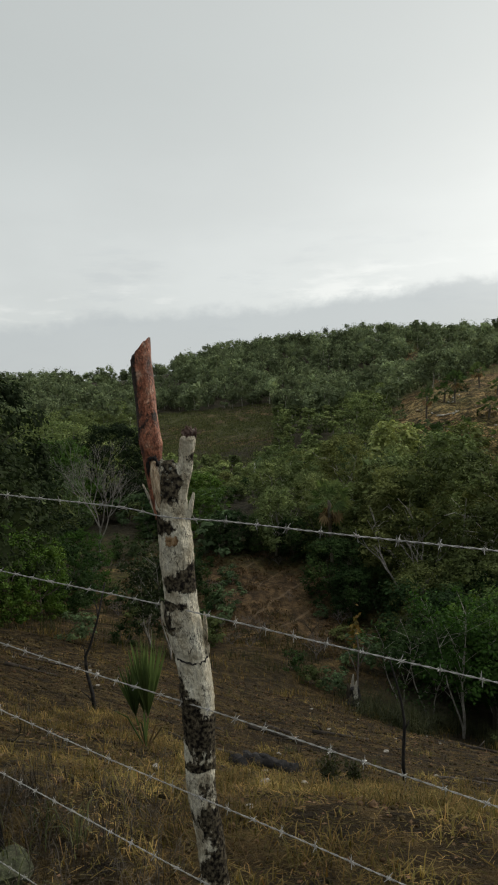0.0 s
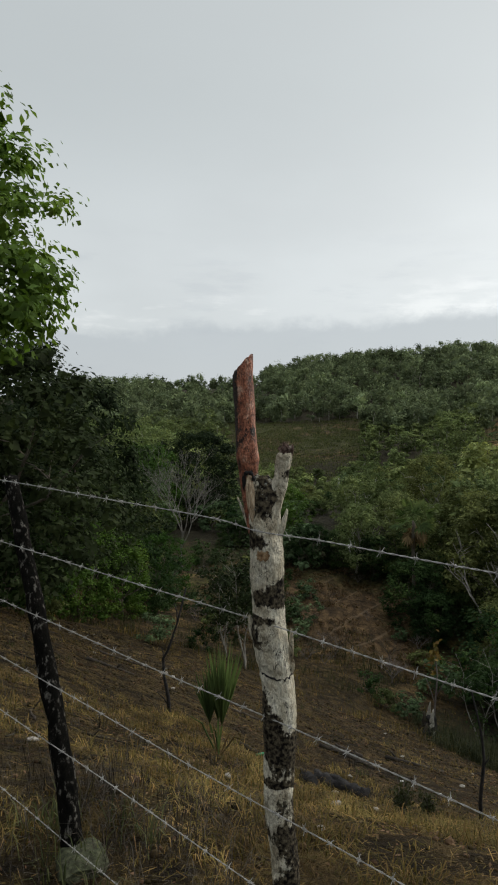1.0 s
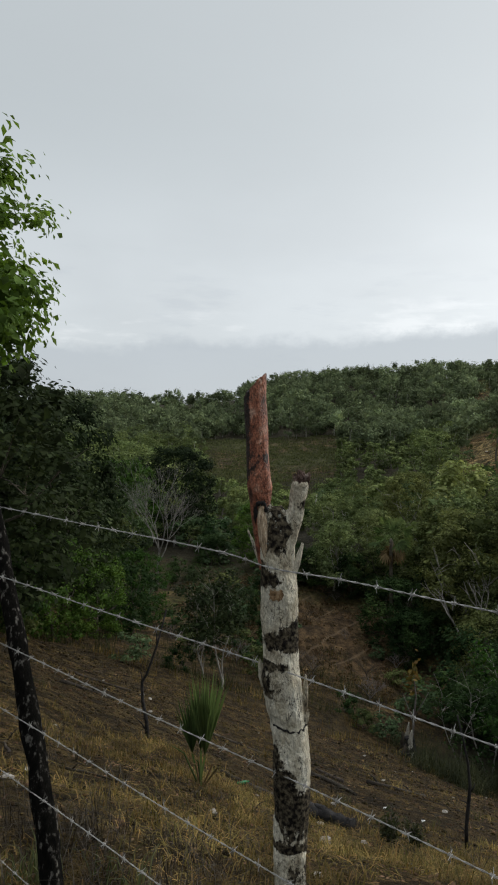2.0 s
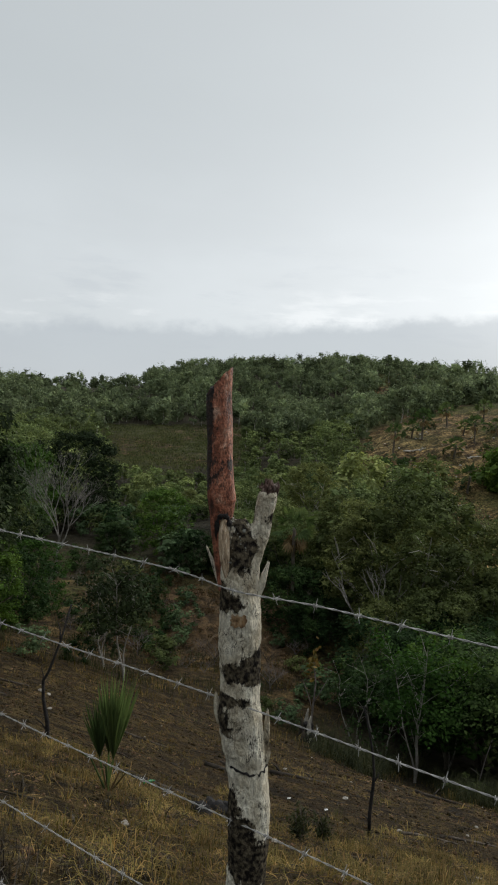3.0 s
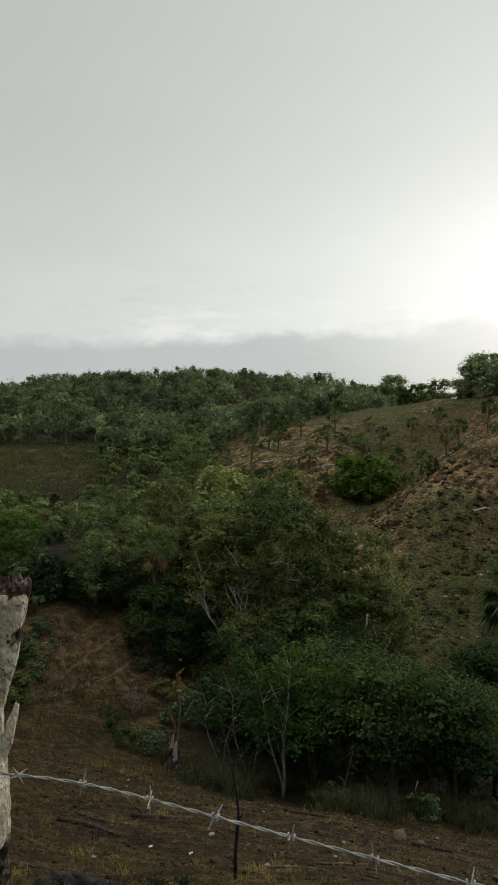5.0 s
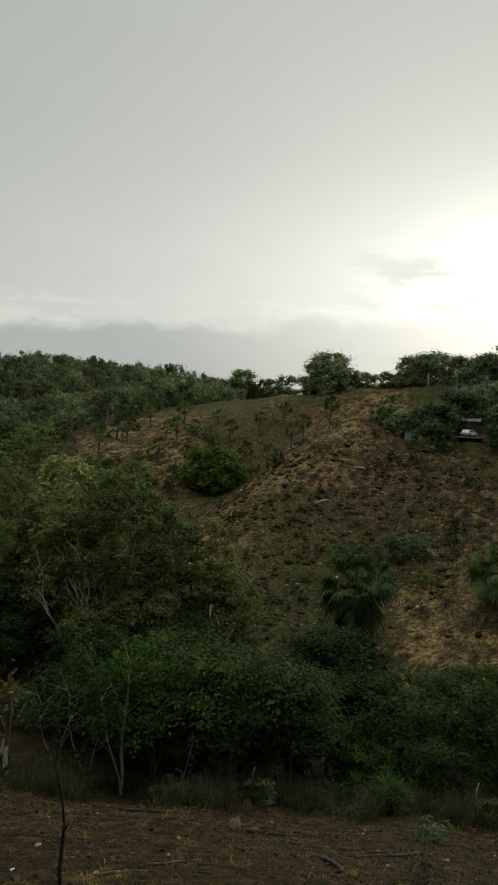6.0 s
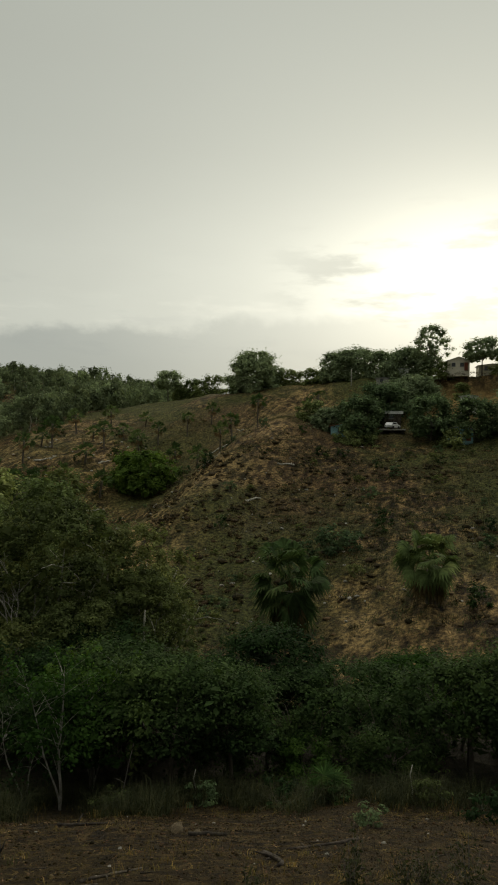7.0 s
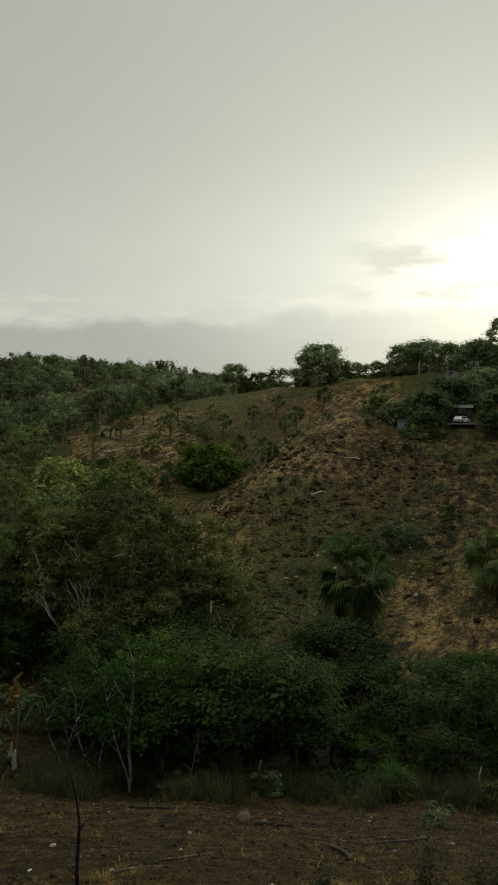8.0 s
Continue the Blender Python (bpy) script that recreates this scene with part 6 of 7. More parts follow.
rs = random.Random(77)
for k in range(110):
    az_, r_ = rs.uniform(-28, 50), rs.uniform(5.5, 23)
    x_, y_ = polar(az_, r_)
    q_, l_ = rs.uniform(0, 6.28), rs.uniform(0.25, 0.8)
    fallen("fallen_twig", (x_, y_), (x_ + l_ * math.cos(q_), y_ + l_ * math.sin(q_)), 0.016, 0.008, DARKWOOD, "dead twig lying on the dry plot", "twigs", rs.uniform(-0.15, 0.15), k, 1)
for az_, r_, l_, q_ in ((12, 140, 5, 20), (14.5, 132, 6, 160), (17, 140, 5, 30), (15.8, 120, 4, 10), (27.5, 150, 5, 170), (25.5, 128, 4, 10), (28.8, 160, 4, 80), (13.2, 128, 4, 60), (29, 100, 3, 15), (33, 118, 3, 170)):
    x_, y_ = polar(az_, r_)
    fallen("felled_trunk", (x_, y_), (x_ + l_ * math.cos(radians(q_)), y_ + l_ * math.sin(radians(q_))), 0.17, 0.1, PALE_BARK, "pale felled trunk on the pasture", "felled trunks", 0.03, int(r_), 1)


# ---- plants and stumps on the plot ----
def seedling_palm(x, y, h):
    t = thing("palm_seedling", pose(x, y, gz(x, y)), "young palm with folded upright green leaf and stalks", "palm", "plot plants")
    rnd = random.Random(4)
    for lean, size, fold, name in (((0.06, -0.05), 1.0, 0.26, "leaf"), ((-0.04, 0.05), 0.9, 0.24, "leaf"), ((-0.16, 0.0), 0.72, 0.3, "leaf")):
        V, F = [], []
        s = Vector((rnd.uniform(-0.03, 0.03), 0, 0))
        hub = Vector((lean[0] * 0.6, lean[1], 0.30)) * h * (0.8 + 0.2 * size)
        V += [s + Vector((-0.012, 0, 0)), s + Vector((0.012, 0, 0)), hub + Vector((0.01, 0, 0)), hub - Vector((0.01, 0, 0))]
        F.append((0, 1, 2, 3))
        n = 27
        for k in range(n):
            b = (-1 + 2 * k / (n - 1)) * fold
            w = Vector((math.sin(b) + lean[0] * 0.4, 0.25 * math.sin(k * 2.4), math.cos(b))).normalized()
            L = 0.74 * h * size * (1 - 0.25 * abs(b)) * rnd.uniform(0.9, 1.1)
            o, m, tip = len(V), hub + w * L * 0.5, hub + w * L + Vector((b * 0.06, 0, 0))
            q = Vector((w.z, 0, -w.x)) * 0.013 * h
            V += [hub, m - q, tip, m + q + Vector((0, -0.02, 0))]
            F.append((o, o + 1, o + 2, o + 3))
        part(name, mesh_of(name, [tuple(v) for v in V], F, LEAF_PALM), None, t)
    for k in range(6):
        e = Vector((rnd.uniform(-0.35, 0.35), rnd.uniform(-0.2, 0.2), rnd.uniform(0.25, 0.55)))
        V, F = tube([(0, 0, -0.05), e * 0.6 + Vector((0, 0, 0.1)), e], [0.012, 0.009, 0.004], 5)
        part("stalk", mesh_of("stalk", [tuple(v) for v in V], F, DEAD_FROND if k % 2 else LEAF_PALM), None, t)


seedling_palm(-1.62, 7.85, 1.25)


def shrub_stem(x, y, pts, r0, label, mat=CHAR, twigs=(), leaves=0, group="plot plants", leaf=None):
    t = thing("scrub_stem", pose(x, y, gz(x, y)), label, "shrub", group)
    pieces = [tube(pts, [r0 * (1 - 0.6 * k / (len(pts) - 1)) for k in range(len(pts))], 7, 0.15, int(x * 10))]
    for a, b in twigs:
        a, b = Vector(a), Vector(b)
        pieces.append(tube([a, a.lerp(b, 0.5) + Vector((0.02, 0, 0.01)), b], [r0 * 0.5, r0 * 0.35, r0 * 0.15], 5))
    V, F = merged(pieces)
    part("stem", mesh_of("stem", [tuple(v) for v in V], F, mat, True), None, t)
    if leaves:
        rng = np.random.default_rng(int(abs(x) * 100))
        top = np.array(pts[-1])
        c = top + rng.normal(0, 1, (leaves, 3)) * np.array([0.12, 0.12, 0.35]) - np.array([0, 0, 0.3])
        V, F = leaf_quads(c, rng.normal(0, 1, (leaves, 3)), 0.12, rng, 2.0)
        part("leaves", mesh_of("leaves", V, F, leaf or LEAF_BRIGHT), None, t)


shrub_stem(-3.3, 11.3, [(0.03, 0, -0.1), (0, 0, 0.3), (-0.08, 0, 0.65), (-0.1, 0, 0.95), (-0.02, 0, 1.1), (0.14, 0, 1.6), (0.28, 0, 2.2)], 0.034, "crooked burnt shrub stem with thin top", twigs=(((-0.1, 0, 0.9), (-0.14, 0, 1.15)), ((0.14, 0, 1.6), (0.05, 0.1, 1.9)), ((0, 0, 0.15), (-0.2, 0, 0.35))))
shrub_stem(1.83, 10.9, [(0.02, 0, -0.1), (0, 0, 0.35), (0.02, 0, 0.7), (0.03, 0, 0.95), (-0.02, 0, 1.3), (-0.09, 0, 1.6), (-0.2, 0, 2.0)], 0.032, "straight burnt sapling stem with thin tip", twigs=(((0.02, 0, 0.65), (-0.12, 0, 0.72)), ((0.03, 0, 0.85), (0.1, 0, 1.0)), ((0, 0, 0.2), (-0.1, 0.05, 0.3))))
shrub_stem(8.6, 25.6, [(0, 0, -0.1), (0.12, 0, 0.5), (0.22, 0, 1.0), (0.36, 0, 1.7), (0.55, 0, 2.4)], 0.03, "slender leafy sapling at the plot's edge", GREY_TWIG, leaves=26, twigs=(((0.22, 0, 1.0), (-0.2, 0, 1.3)),), leaf=LEAF_OLIVE)
shrub_stem(2.75, 28.8, [(0, 0, -0.1), (0.05, 0, 1.2), (0.1, 0, 2.4), (-0.05, 0, 3.4)], 0.05, "tall dry yellowing weed stalk", GREY_TWIG, leaves=60, twigs=(((0.1, 0, 1.6), (0.6, 0, 2.6)), ((0.05, 0, 1.2), (-0.4, 0, 2.4))), leaf=STRAW)


def stump(x, y, h, r):
    t = thing("burnt_stump", pose(x, y, gz(x, y)), "split grey stump with charred foot", "stump")
    rnd = random.Random(14)
    for k in range(5):
        a = 2 * math.pi * k / 5 + 0.4
        ox, oy, hh = 0.55 * r * math.cos(a), 0.55 * r * math.sin(a), h * (0.55, 1.0, 0.7, 0.4, 0.85)[k]
        sp = [(ox, oy, -0.3, r * 0.55), (ox, oy, 0.2, r * 0.5), (ox * 1.1 + rnd.uniform(-0.04, 0.04), oy, hh * 0.6, r * 0.36), (ox * 1.2 + rnd.uniform(-0.06, 0.06), oy, hh, r * 0.08)]
        part("splinter", limb_mesh("splinter", sp, PALE_BARK if k in (1, 4) else DEADWOOD, 10, 4, 0.35, 31 + k), None, t)
    part("charred_foot", limb_mesh("charred_foot", [(0.06, 0.02, -0.2, r * 1.2), (0.06, 0.02, 0.25, r * 1.05), (0.10, 0.02, h * 0.6, r * 0.6)], CHAR, 14, 5, 0.4, 39), None, t, "black charred wood")


stump(2.55, 28.4, 1.25, 0.27)


def feathery_weed(x, y, h, seed):
    """A clump of thin upright stems set with small narrow leaves."""
    t = thing("weed", pose(x, y, gz(x, y)), "thin feathery grey-green weed clump on the plot", "weed", "plot plants")
    rnd, rng = random.Random(seed), np.random.default_rng(seed)
    stems, pts = [], []
    for k in range(16):
        a, out, top = rnd.uniform(0, 6.28), h * rnd.uniform(0.05, 0.42), h * rnd.uniform(0.5, 1.0)
        e = Vector((math.cos(a) * out, math.sin(a) * out, top))
        m = Vector((e.x * 0.35, e.y * 0.35, top * 0.55))
        stems.append(tube([(0.02 * math.cos(a), 0.02 * math.sin(a), -0.05), m, e], [0.006, 0.004, 0.002], 4, 0, k, False))
        for q in range(26):
            f = rnd.uniform(0.25, 1.0)
            p = m.lerp(e, (f - 0.5) * 2) if f > 0.5 else m * (f * 2)
            pts.append(np.array(p) + rng.normal(0, 0.035, 3))
    V, F = merged(stems)
    tagged(part("stem_tuft", mesh_of("stem_tuft", [tuple(v) for v in V], F, GREY_TWIG), None, t), kind="stuff")
    V, F = leaf_quads(np.array(pts), rng.normal(0, 1, (len(pts), 3)), 0.022, rng, 2.6)
    part("leaves", mesh_of("leaves", V, F, DARK_WEED), None, t)


for k, (x_, y_, h_) in enumerate(((5.0, 7.4, 1.0), (5.5, 7.1, 0.7), (6.1, 6.7, 1.1), (4.2, 8.3, 0.6), (6.6, 7.9, 0.7), (0.55, 8.7, 0.45), (0.9, 9.1, 0.4))):
    feathery_weed(x_, y_, h_, 90 + k)


def tan_rock(x, y, s):
    ob = new("rock", STONES[2].copy())
    ob.data.materials.append(material("tan_rock", [(0.06, 0.044, 0.025), (0.14, 0.105, 0.062)], 4, 0.95, 0.5))
    ob.matrix_basis = Matrix.Translation((x, y, gz(x, y) + s * 0.18)) @ pose(0, 0, 0, 8, -12, 30) @ Matrix.Diagonal((s * 1.25, s, s, 1))
    tagged(ob, "tan boulder lying at the foot of the dry plot", "rock")


def lichen_rock(x, y, s):
    ob = new("rock", STONES[1].copy())
    ob.data.materials.append(material("lichened_rock", [(0.022, 0.024, 0.012), (0.062, 0.068, 0.036), (0.135, 0.142, 0.082)], 9, 0.95, 0.6))
    ob.matrix_basis = Matrix.Translation((x, y, gz(x, y) + s * 0.08)) @ pose(0, 0, 0, 5, 8, 70) @ Matrix.Diagonal((s * 1.3, s, s * 0.8, 1))
    tagged(ob, "grey-green lichened rock beside the burnt fence post", "rock")


tan_rock(7.4, 17.6, 0.36)
tan_rock(7.7, 17.0, 0.2)
lichen_rock(-1.27, 3.24, 0.25)
YOUNG = leafy("young_palm_leaf", [(0.065, 0.112, 0.040), (0.100, 0.165, 0.060), (0.155, 0.230, 0.090)])


def young_fan_palm(x, y, size):
    """A low palm of a few round fans, each of many narrow pointed blades on a stalk."""
    t = thing("palm_tree", pose(x, y, gz(x, y)), "young fan palm with spiky round leaves before the bushes", "palm", "plot plants")
    rnd = random.Random(52)
    way = Vector((-x, -y, 0)).normalized()
    across = Vector((way.y, -way.x, 0))
    for dx, h, r, tilt in ((0.35, 1.05, 0.75, 0.15), (-0.25, 0.85, 0.62, -0.25), (-0.75, 0.6, 0.5, -0.5), (0.85, 0.55, 0.5, 0.6), (0.05, 0.5, 0.5, 0.0)):
        hub = (across * dx * 0.6 + way * rnd.uniform(-0.1, 0.3) + Vector((0, 0, h))) * size
        V, F = tube([(0, 0, -0.05), hub * 0.55 + Vector((0, 0, 0.05)), hub], [0.018, 0.013, 0.009], 5)
        part("stalk", mesh_of("stalk", [tuple(v) for v in V], F, YOUNG), None, t)
        V, F = [], []
        for k in range(24):
            b = radians(-118 + 236 * k / 23) + tilt
            d = (across * math.sin(b) + Vector((0, 0, 1)) * math.cos(b) + way * rnd.uniform(-0.15, 0.45)).normalized()
            L = r * size * rnd.uniform(0.85, 1.1)
            q = d.cross(way).normalized() * 0.030 * size
            tip = hub + d * L - Vector((0, 0, 0.10 * L))
            o = len(V)
            V += [hub, hub + d * L * 0.5 - q, tip, hub + d * L * 0.5 + q + way * 0.015]
            F.append((o, o + 1, o + 2, o + 3))
        part("leaf", mesh_of("leaf", [tuple(v) for v in V], F, YOUNG), None, t)


young_fan_palm(*polar(35.2, 26.2), 1.0)


# litter: a green bottle, a pale scrap
def litter():
    x, y = -1.5, 10.3
    green = material("green_bottle_plastic", [(0.02, 0.16, 0.05), (0.03, 0.24, 0.08)], 5, 0.25, 0, spec=0.6)
    t = thing("plastic_bottle", Matrix.Translation((x, y, gz(x, y) + 0.05)) @ pose(0, 0, 0, 0, 82, 20) @ Matrix.Scale(0.6, 4), "crumpled green plastic bottle on the ground", "bottle", "litter")
    V, F = tube([(0, 0, -0.14), (0, 0, -0.12), (0, 0, 0.05), (0, 0, 0.10), (0, 0, 0.13), (0, 0, 0.16)], [0.03, 0.045, 0.045, 0.03, 0.014, 0.014], 12, 0.1, 2)
    part("body", mesh_of("body", [tuple(v) for v in V], F, green, True), None, t)
    for (x, y), lab in (((1.4, 12.6), "pale blue-white scrap of plastic on the ground"), ((0.75, 12.9), "small white scrap of plastic on the ground"), ((-2.6, 5.6), "small white scrap on the dry grass")):
        ob = new("plastic_scrap", mesh_of("plastic_scrap", [(-0.12, -0.06, 0), (0.1, -0.05, 0.03), (0.14, 0.05, 0.01), (-0.08, 0.07, 0.05), (0, 0, 0.07)], [(0, 1, 4), (1, 2, 4), (2, 3, 4), (3, 0, 4)], WHITEWASH))
        ob.matrix_basis = Matrix.Translation((x, y, gz(x, y) + 0.01)) @ pose(0, 0, 0, 0, 0, 30) @ Matrix.Scale(0.32, 4)
        tagged(ob, lab, "litter", "litter")


litter()


# ---- grass ----
PASTURE_STRAW = material("pasture_straw", [(0.054, 0.036, 0.019), (0.100, 0.068, 0.034), (0.170, 0.118, 0.060)], 1.5, 0.9, 0, 6, 0.15, leaf=0.25, island=0.4)


def blades(rng, base, count, height, spread, lean, width):
    """Bent blades: three vertices up each side but the tip."""
    n = len(base) * count
    b = np.repeat(base, count, 0) + np.concatenate([rng.normal(0, spread, (n, 2)), np.zeros((n, 1))], 1)
    h = np.repeat(height, count)[:, None] * rng.uniform(0.45, 1.15, (n, 1))
    a = rng.uniform(0, 2 * math.pi, n)
    d = np.stack([np.cos(a), np.sin(a), 0 * a], 1)
    l = rng.uniform(0.1, 1.0, (n, 1)) * lean
    side = np.stack([-np.sin(a), np.cos(a), 0 * a], 1) * width * rng.uniform(0.6, 1.3, (n, 1))
    up = np.array([0, 0, 1.0])
    mid = b + d * h * l * 0.4 + up * h * 0.6
    tip = b + d * h * l + up * h * (1 - 0.45 * l)
    V = np.stack([b - side - up * 0.03, b + side - up * 0.03, mid + side * 0.7, mid - side * 0.7, tip], 1).reshape(-1, 3)
    i = np.arange(n)[:, None] * 5
    return V, np.concatenate([i + np.array([[0, 1, 2]]), i + np.array([[0, 2, 3]]), i + np.array([[3, 2, 4]])])


def patchy(x, y, s, o):
    return 0.5 + 0.5 * np.sin(x * s + o + 1.7 * np.sin(y * s * 0.8 + o)) * np.sin(y * s * 1.1 - o + 1.3 * np.sin(x * s * 0.7))


def grass(name, label, mat, seed, count, az, rr, keep, height, per, spread, lean, width):
    rng = np.random.default_rng(seed)
    a = rng.uniform(az[0], az[1], count * 4)
    r = np.sqrt(rng.uniform(rr[0] ** 2, rr[1] ** 2, count * 4))
    x, y = r * np.sin(np.radians(a)), r * np.cos(np.radians(a))
    ok = keep(x, y, a, r, rng.uniform(0, 1, count * 4))
    x, y = x[ok][:count], y[ok][:count]
    z = ground_z(x, y)
    V, F = blades(rng, np.stack([x, y, z], 1), per, rng.uniform(height[0], height[1], len(x)), spread, lean, width)
    tagged(new(name, mesh_of(name, V, F, mat)), label, "grass", kind="stuff")


grass("dry_grass", "tufts of golden dry grass on the plot", STRAW, 1, 1500, (-33, 54), (2.9, 12), lambda x, y, a, r, u: u < patchy(x, y, 1.3, 0.5) ** 2.2, (0.035, 0.135), 26, 0.07, 2.6, 0.0036)
grass("dry_grass", "sparse short dry grass lower on the plot", STRAW, 2, 700, (-33, 54), (9, 26), lambda x, y, a, r, u: u < patchy(x, y, 0.8, 1.5) ** 3, (0.05, 0.18), 9, 0.06, 2.0, 0.006)
grass("dark_weeds", "withered dark weed clumps on the dry plot", DEADWOOD, 16, 420, (-33, 54), (4, 25), lambda x, y, a, r, u: u < patchy(x, y, 1.0, 4.1) ** 3, (0.08, 0.30), 12, 0.05, 1.4, 0.004)


def straw_litter():
    """Trampled and cut straw lying criss-cross on the soil, thicker in patches."""
    rng = np.random.default_rng(3)
    n = 75000
    a = rng.uniform(-33, 54, n)
    r = np.where(rng.uniform(0, 1, n) < 0.55, rng.uniform(2.7, 11, n), np.sqrt(rng.uniform(9.0, 24 ** 2, n)))
    x, y = r * np.sin(np.radians(a)), r * np.cos(np.radians(a))
    ok = rng.uniform(0, 1, n) < 0.12 + 0.9 * patchy(x, y, 1.1, 2.2) ** 2 * np.interp(a, (-30, 0, 50), (1.5, 0.9, 0.4))
    x, y, r = x[ok], y[ok], r[ok]
    n = len(x)
    q, L, tilt = rng.uniform(0, 2 * math.pi, n), rng.uniform(0.02, 0.07, n) * (1.2 + r / 14), rng.normal(0, 0.3, n)
    d = np.stack([np.cos(q) * L, np.sin(q) * L, 0 * q], 1)
    side = np.stack([-np.sin(q), np.cos(q), 0.5 * rng.normal(0, 1, n)], 1) * (0.0013 + 0.00011 * r)[:, None]
    p0, p1 = np.stack([x, y], 1) - d[:, :2] / 2, np.stack([x, y], 1) + d[:, :2] / 2
    lift = rng.uniform(0.006, 0.03, n)
    e0 = np.concatenate([p0, (ground_z(p0[:, 0], p0[:, 1]) + lift + np.maximum(0, tilt) * L)[:, None]], 1)
    e1 = np.concatenate([p1, (ground_z(p1[:, 0], p1[:, 1]) + lift + np.maximum(0, -tilt) * L)[:, None]], 1)
    V = np.stack([e0 - side, e0 + side, e1 + side * 0.6, e1 - side * 0.6], 1).reshape(-1, 3)
    tagged(new("straw_litter", mesh_of("straw_litter", V, np.arange(4 * n).reshape(-1, 4), STRAW)), "flattened straw lying on the soil", "straw", kind="stuff")


straw_litter()
# the bushes' shade is carried by the dark colour of these weeds
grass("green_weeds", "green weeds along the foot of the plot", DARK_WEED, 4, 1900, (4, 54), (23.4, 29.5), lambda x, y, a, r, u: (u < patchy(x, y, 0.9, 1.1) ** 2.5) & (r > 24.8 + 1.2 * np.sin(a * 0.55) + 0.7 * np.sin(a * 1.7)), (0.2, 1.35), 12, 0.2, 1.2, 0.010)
grass("dry_weeds", "withered straw among the weeds at the plot's foot", STRAW, 14, 160, (-2, 54), (23, 28), lambda x, y, a, r, u: u < patchy(x, y, 1.1, 2.1) ** 1.5, (0.15, 0.5), 9, 0.15, 1.0, 0.007)
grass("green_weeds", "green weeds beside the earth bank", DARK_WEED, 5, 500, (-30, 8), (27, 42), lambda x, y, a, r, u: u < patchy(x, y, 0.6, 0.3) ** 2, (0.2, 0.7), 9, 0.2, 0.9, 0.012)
grass("dry_weeds", "dry brown grass below the earth bank", STRAW, 15, 700, (-30, 8), (25, 42), lambda x, y, a, r, u: u < patchy(x, y, 0.8, 0.9) ** 1.5, (0.1, 0.4), 9, 0.2, 1.0, 0.010)
grass("green_weeds", "weedy green tufts on the plot", WEED, 6, 30, (-40, 56), (3.2, 24), lambda x, y, a, r, u: u < patchy(x, y, 0.5, 3.3) ** 4, (0.1, 0.3), 14, 0.07, 0.9, 0.004)
grass("green_weeds", "grey-green weeds round the foot of the burnt post", WEED, 12, 12, (-26, -15), (3.1, 3.9), lambda x, y, a, r, u: u < 0.8, (0.12, 0.26), 14, 0.05, 1.0, 0.004)
grass("dark_weeds", "withered dark weeds beside the fence", DEADWOOD, 7, 150, (-36, -8), (2.9, 4.6), lambda x, y, a, r, u: u < 0.8, (0.12, 0.38), 8, 0.06, 1.3, 0.002)
grass("pasture_tussocks", "ochre tussocks over the pasture hill", PASTURE_STRAW, 8, 8000, (8, 56), (55, 180), lambda x, y, a, r, u: (u < patchy(x, y, 0.33, 0.9) ** 1.5) & ((a > 21) | ((r > 108) & (r < 172 + (a - 9) * 4.8))), (0.12, 0.32), 10, 0.32, 1.8, 0.025)
grass("pasture_weeds", "dark green weeds over the pasture hill", WEED, 9, 5600, (8, 56), (52, 190), lambda x, y, a, r, u: (u < patchy(x, y, 0.16, 2.4) ** 1.5) & ((a > 21) | ((r > 108) & (r < 172 + (a - 9) * 4.8))), (0.15, 0.45), 10, 0.4, 1.6, 0.035)
# dark green growth, also painting the shadow side of the nose
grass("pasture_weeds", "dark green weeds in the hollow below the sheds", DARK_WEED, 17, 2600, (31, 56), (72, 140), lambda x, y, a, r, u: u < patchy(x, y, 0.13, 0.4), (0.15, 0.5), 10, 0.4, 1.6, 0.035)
grass("clearing_grass", "olive grass on the far clearing", WEED, 10, 9000, (-14, 0), (142, 258), lambda x, y, a, r, u: u < 0.35 + 0.6 * patchy(x, y, 0.11, 0.8), (0.25, 0.8), 6, 0.7, 1.1, 0.09)



def pasture_mounds():
    """Low lumps and terracettes of trodden earth and tussock roots over the pasture hill."""
    rng = np.random.default_rng(71)
    n = 3500
    a, r = rng.uniform(9, 55, n), np.sqrt(rng.uniform(56 ** 2, 178 ** 2, n))
    x, y = r * np.sin(np.radians(a)), r * np.cos(np.radians(a))
    ok = (rng.uniform(0, 1, n) < 0.25 + 0.7 * patchy(x, y, 0.21, 1.4) ** 1.5) & ((a > 21) | ((r > 110) & (r < 170 + (a - 9) * 4.8)))
    x, y = x[ok], y[ok]
    s = rng.uniform(0.12, 0.34, len(x)) * (1 + rng.uniform(0, 1, len(x)) ** 5)
    V, F = lumps(np.zeros((len(x), 3)), s, rng)
    V = V.reshape(len(x), 12, 3) * np.array([1.0, 1.0, 0.36]) + np.stack([x, y, ground_z(x, y) - 0.02], 1)[:, None, :]
    mat = material("trodden_pasture_earth", [(0.040, 0.028, 0.015), (0.100, 0.069, 0.033), (0.19, 0.130, 0.060)], 0.6, 0.95, 0.4, 9, 0.1, island=0.35)
    tagged(new("pasture_mounds", mesh_of("pasture_mounds", V.reshape(-1, 3), F, mat, True)), "low lumpy tussocks and clods over the pasture hill", "tussocks", kind="stuff")


pasture_mounds()


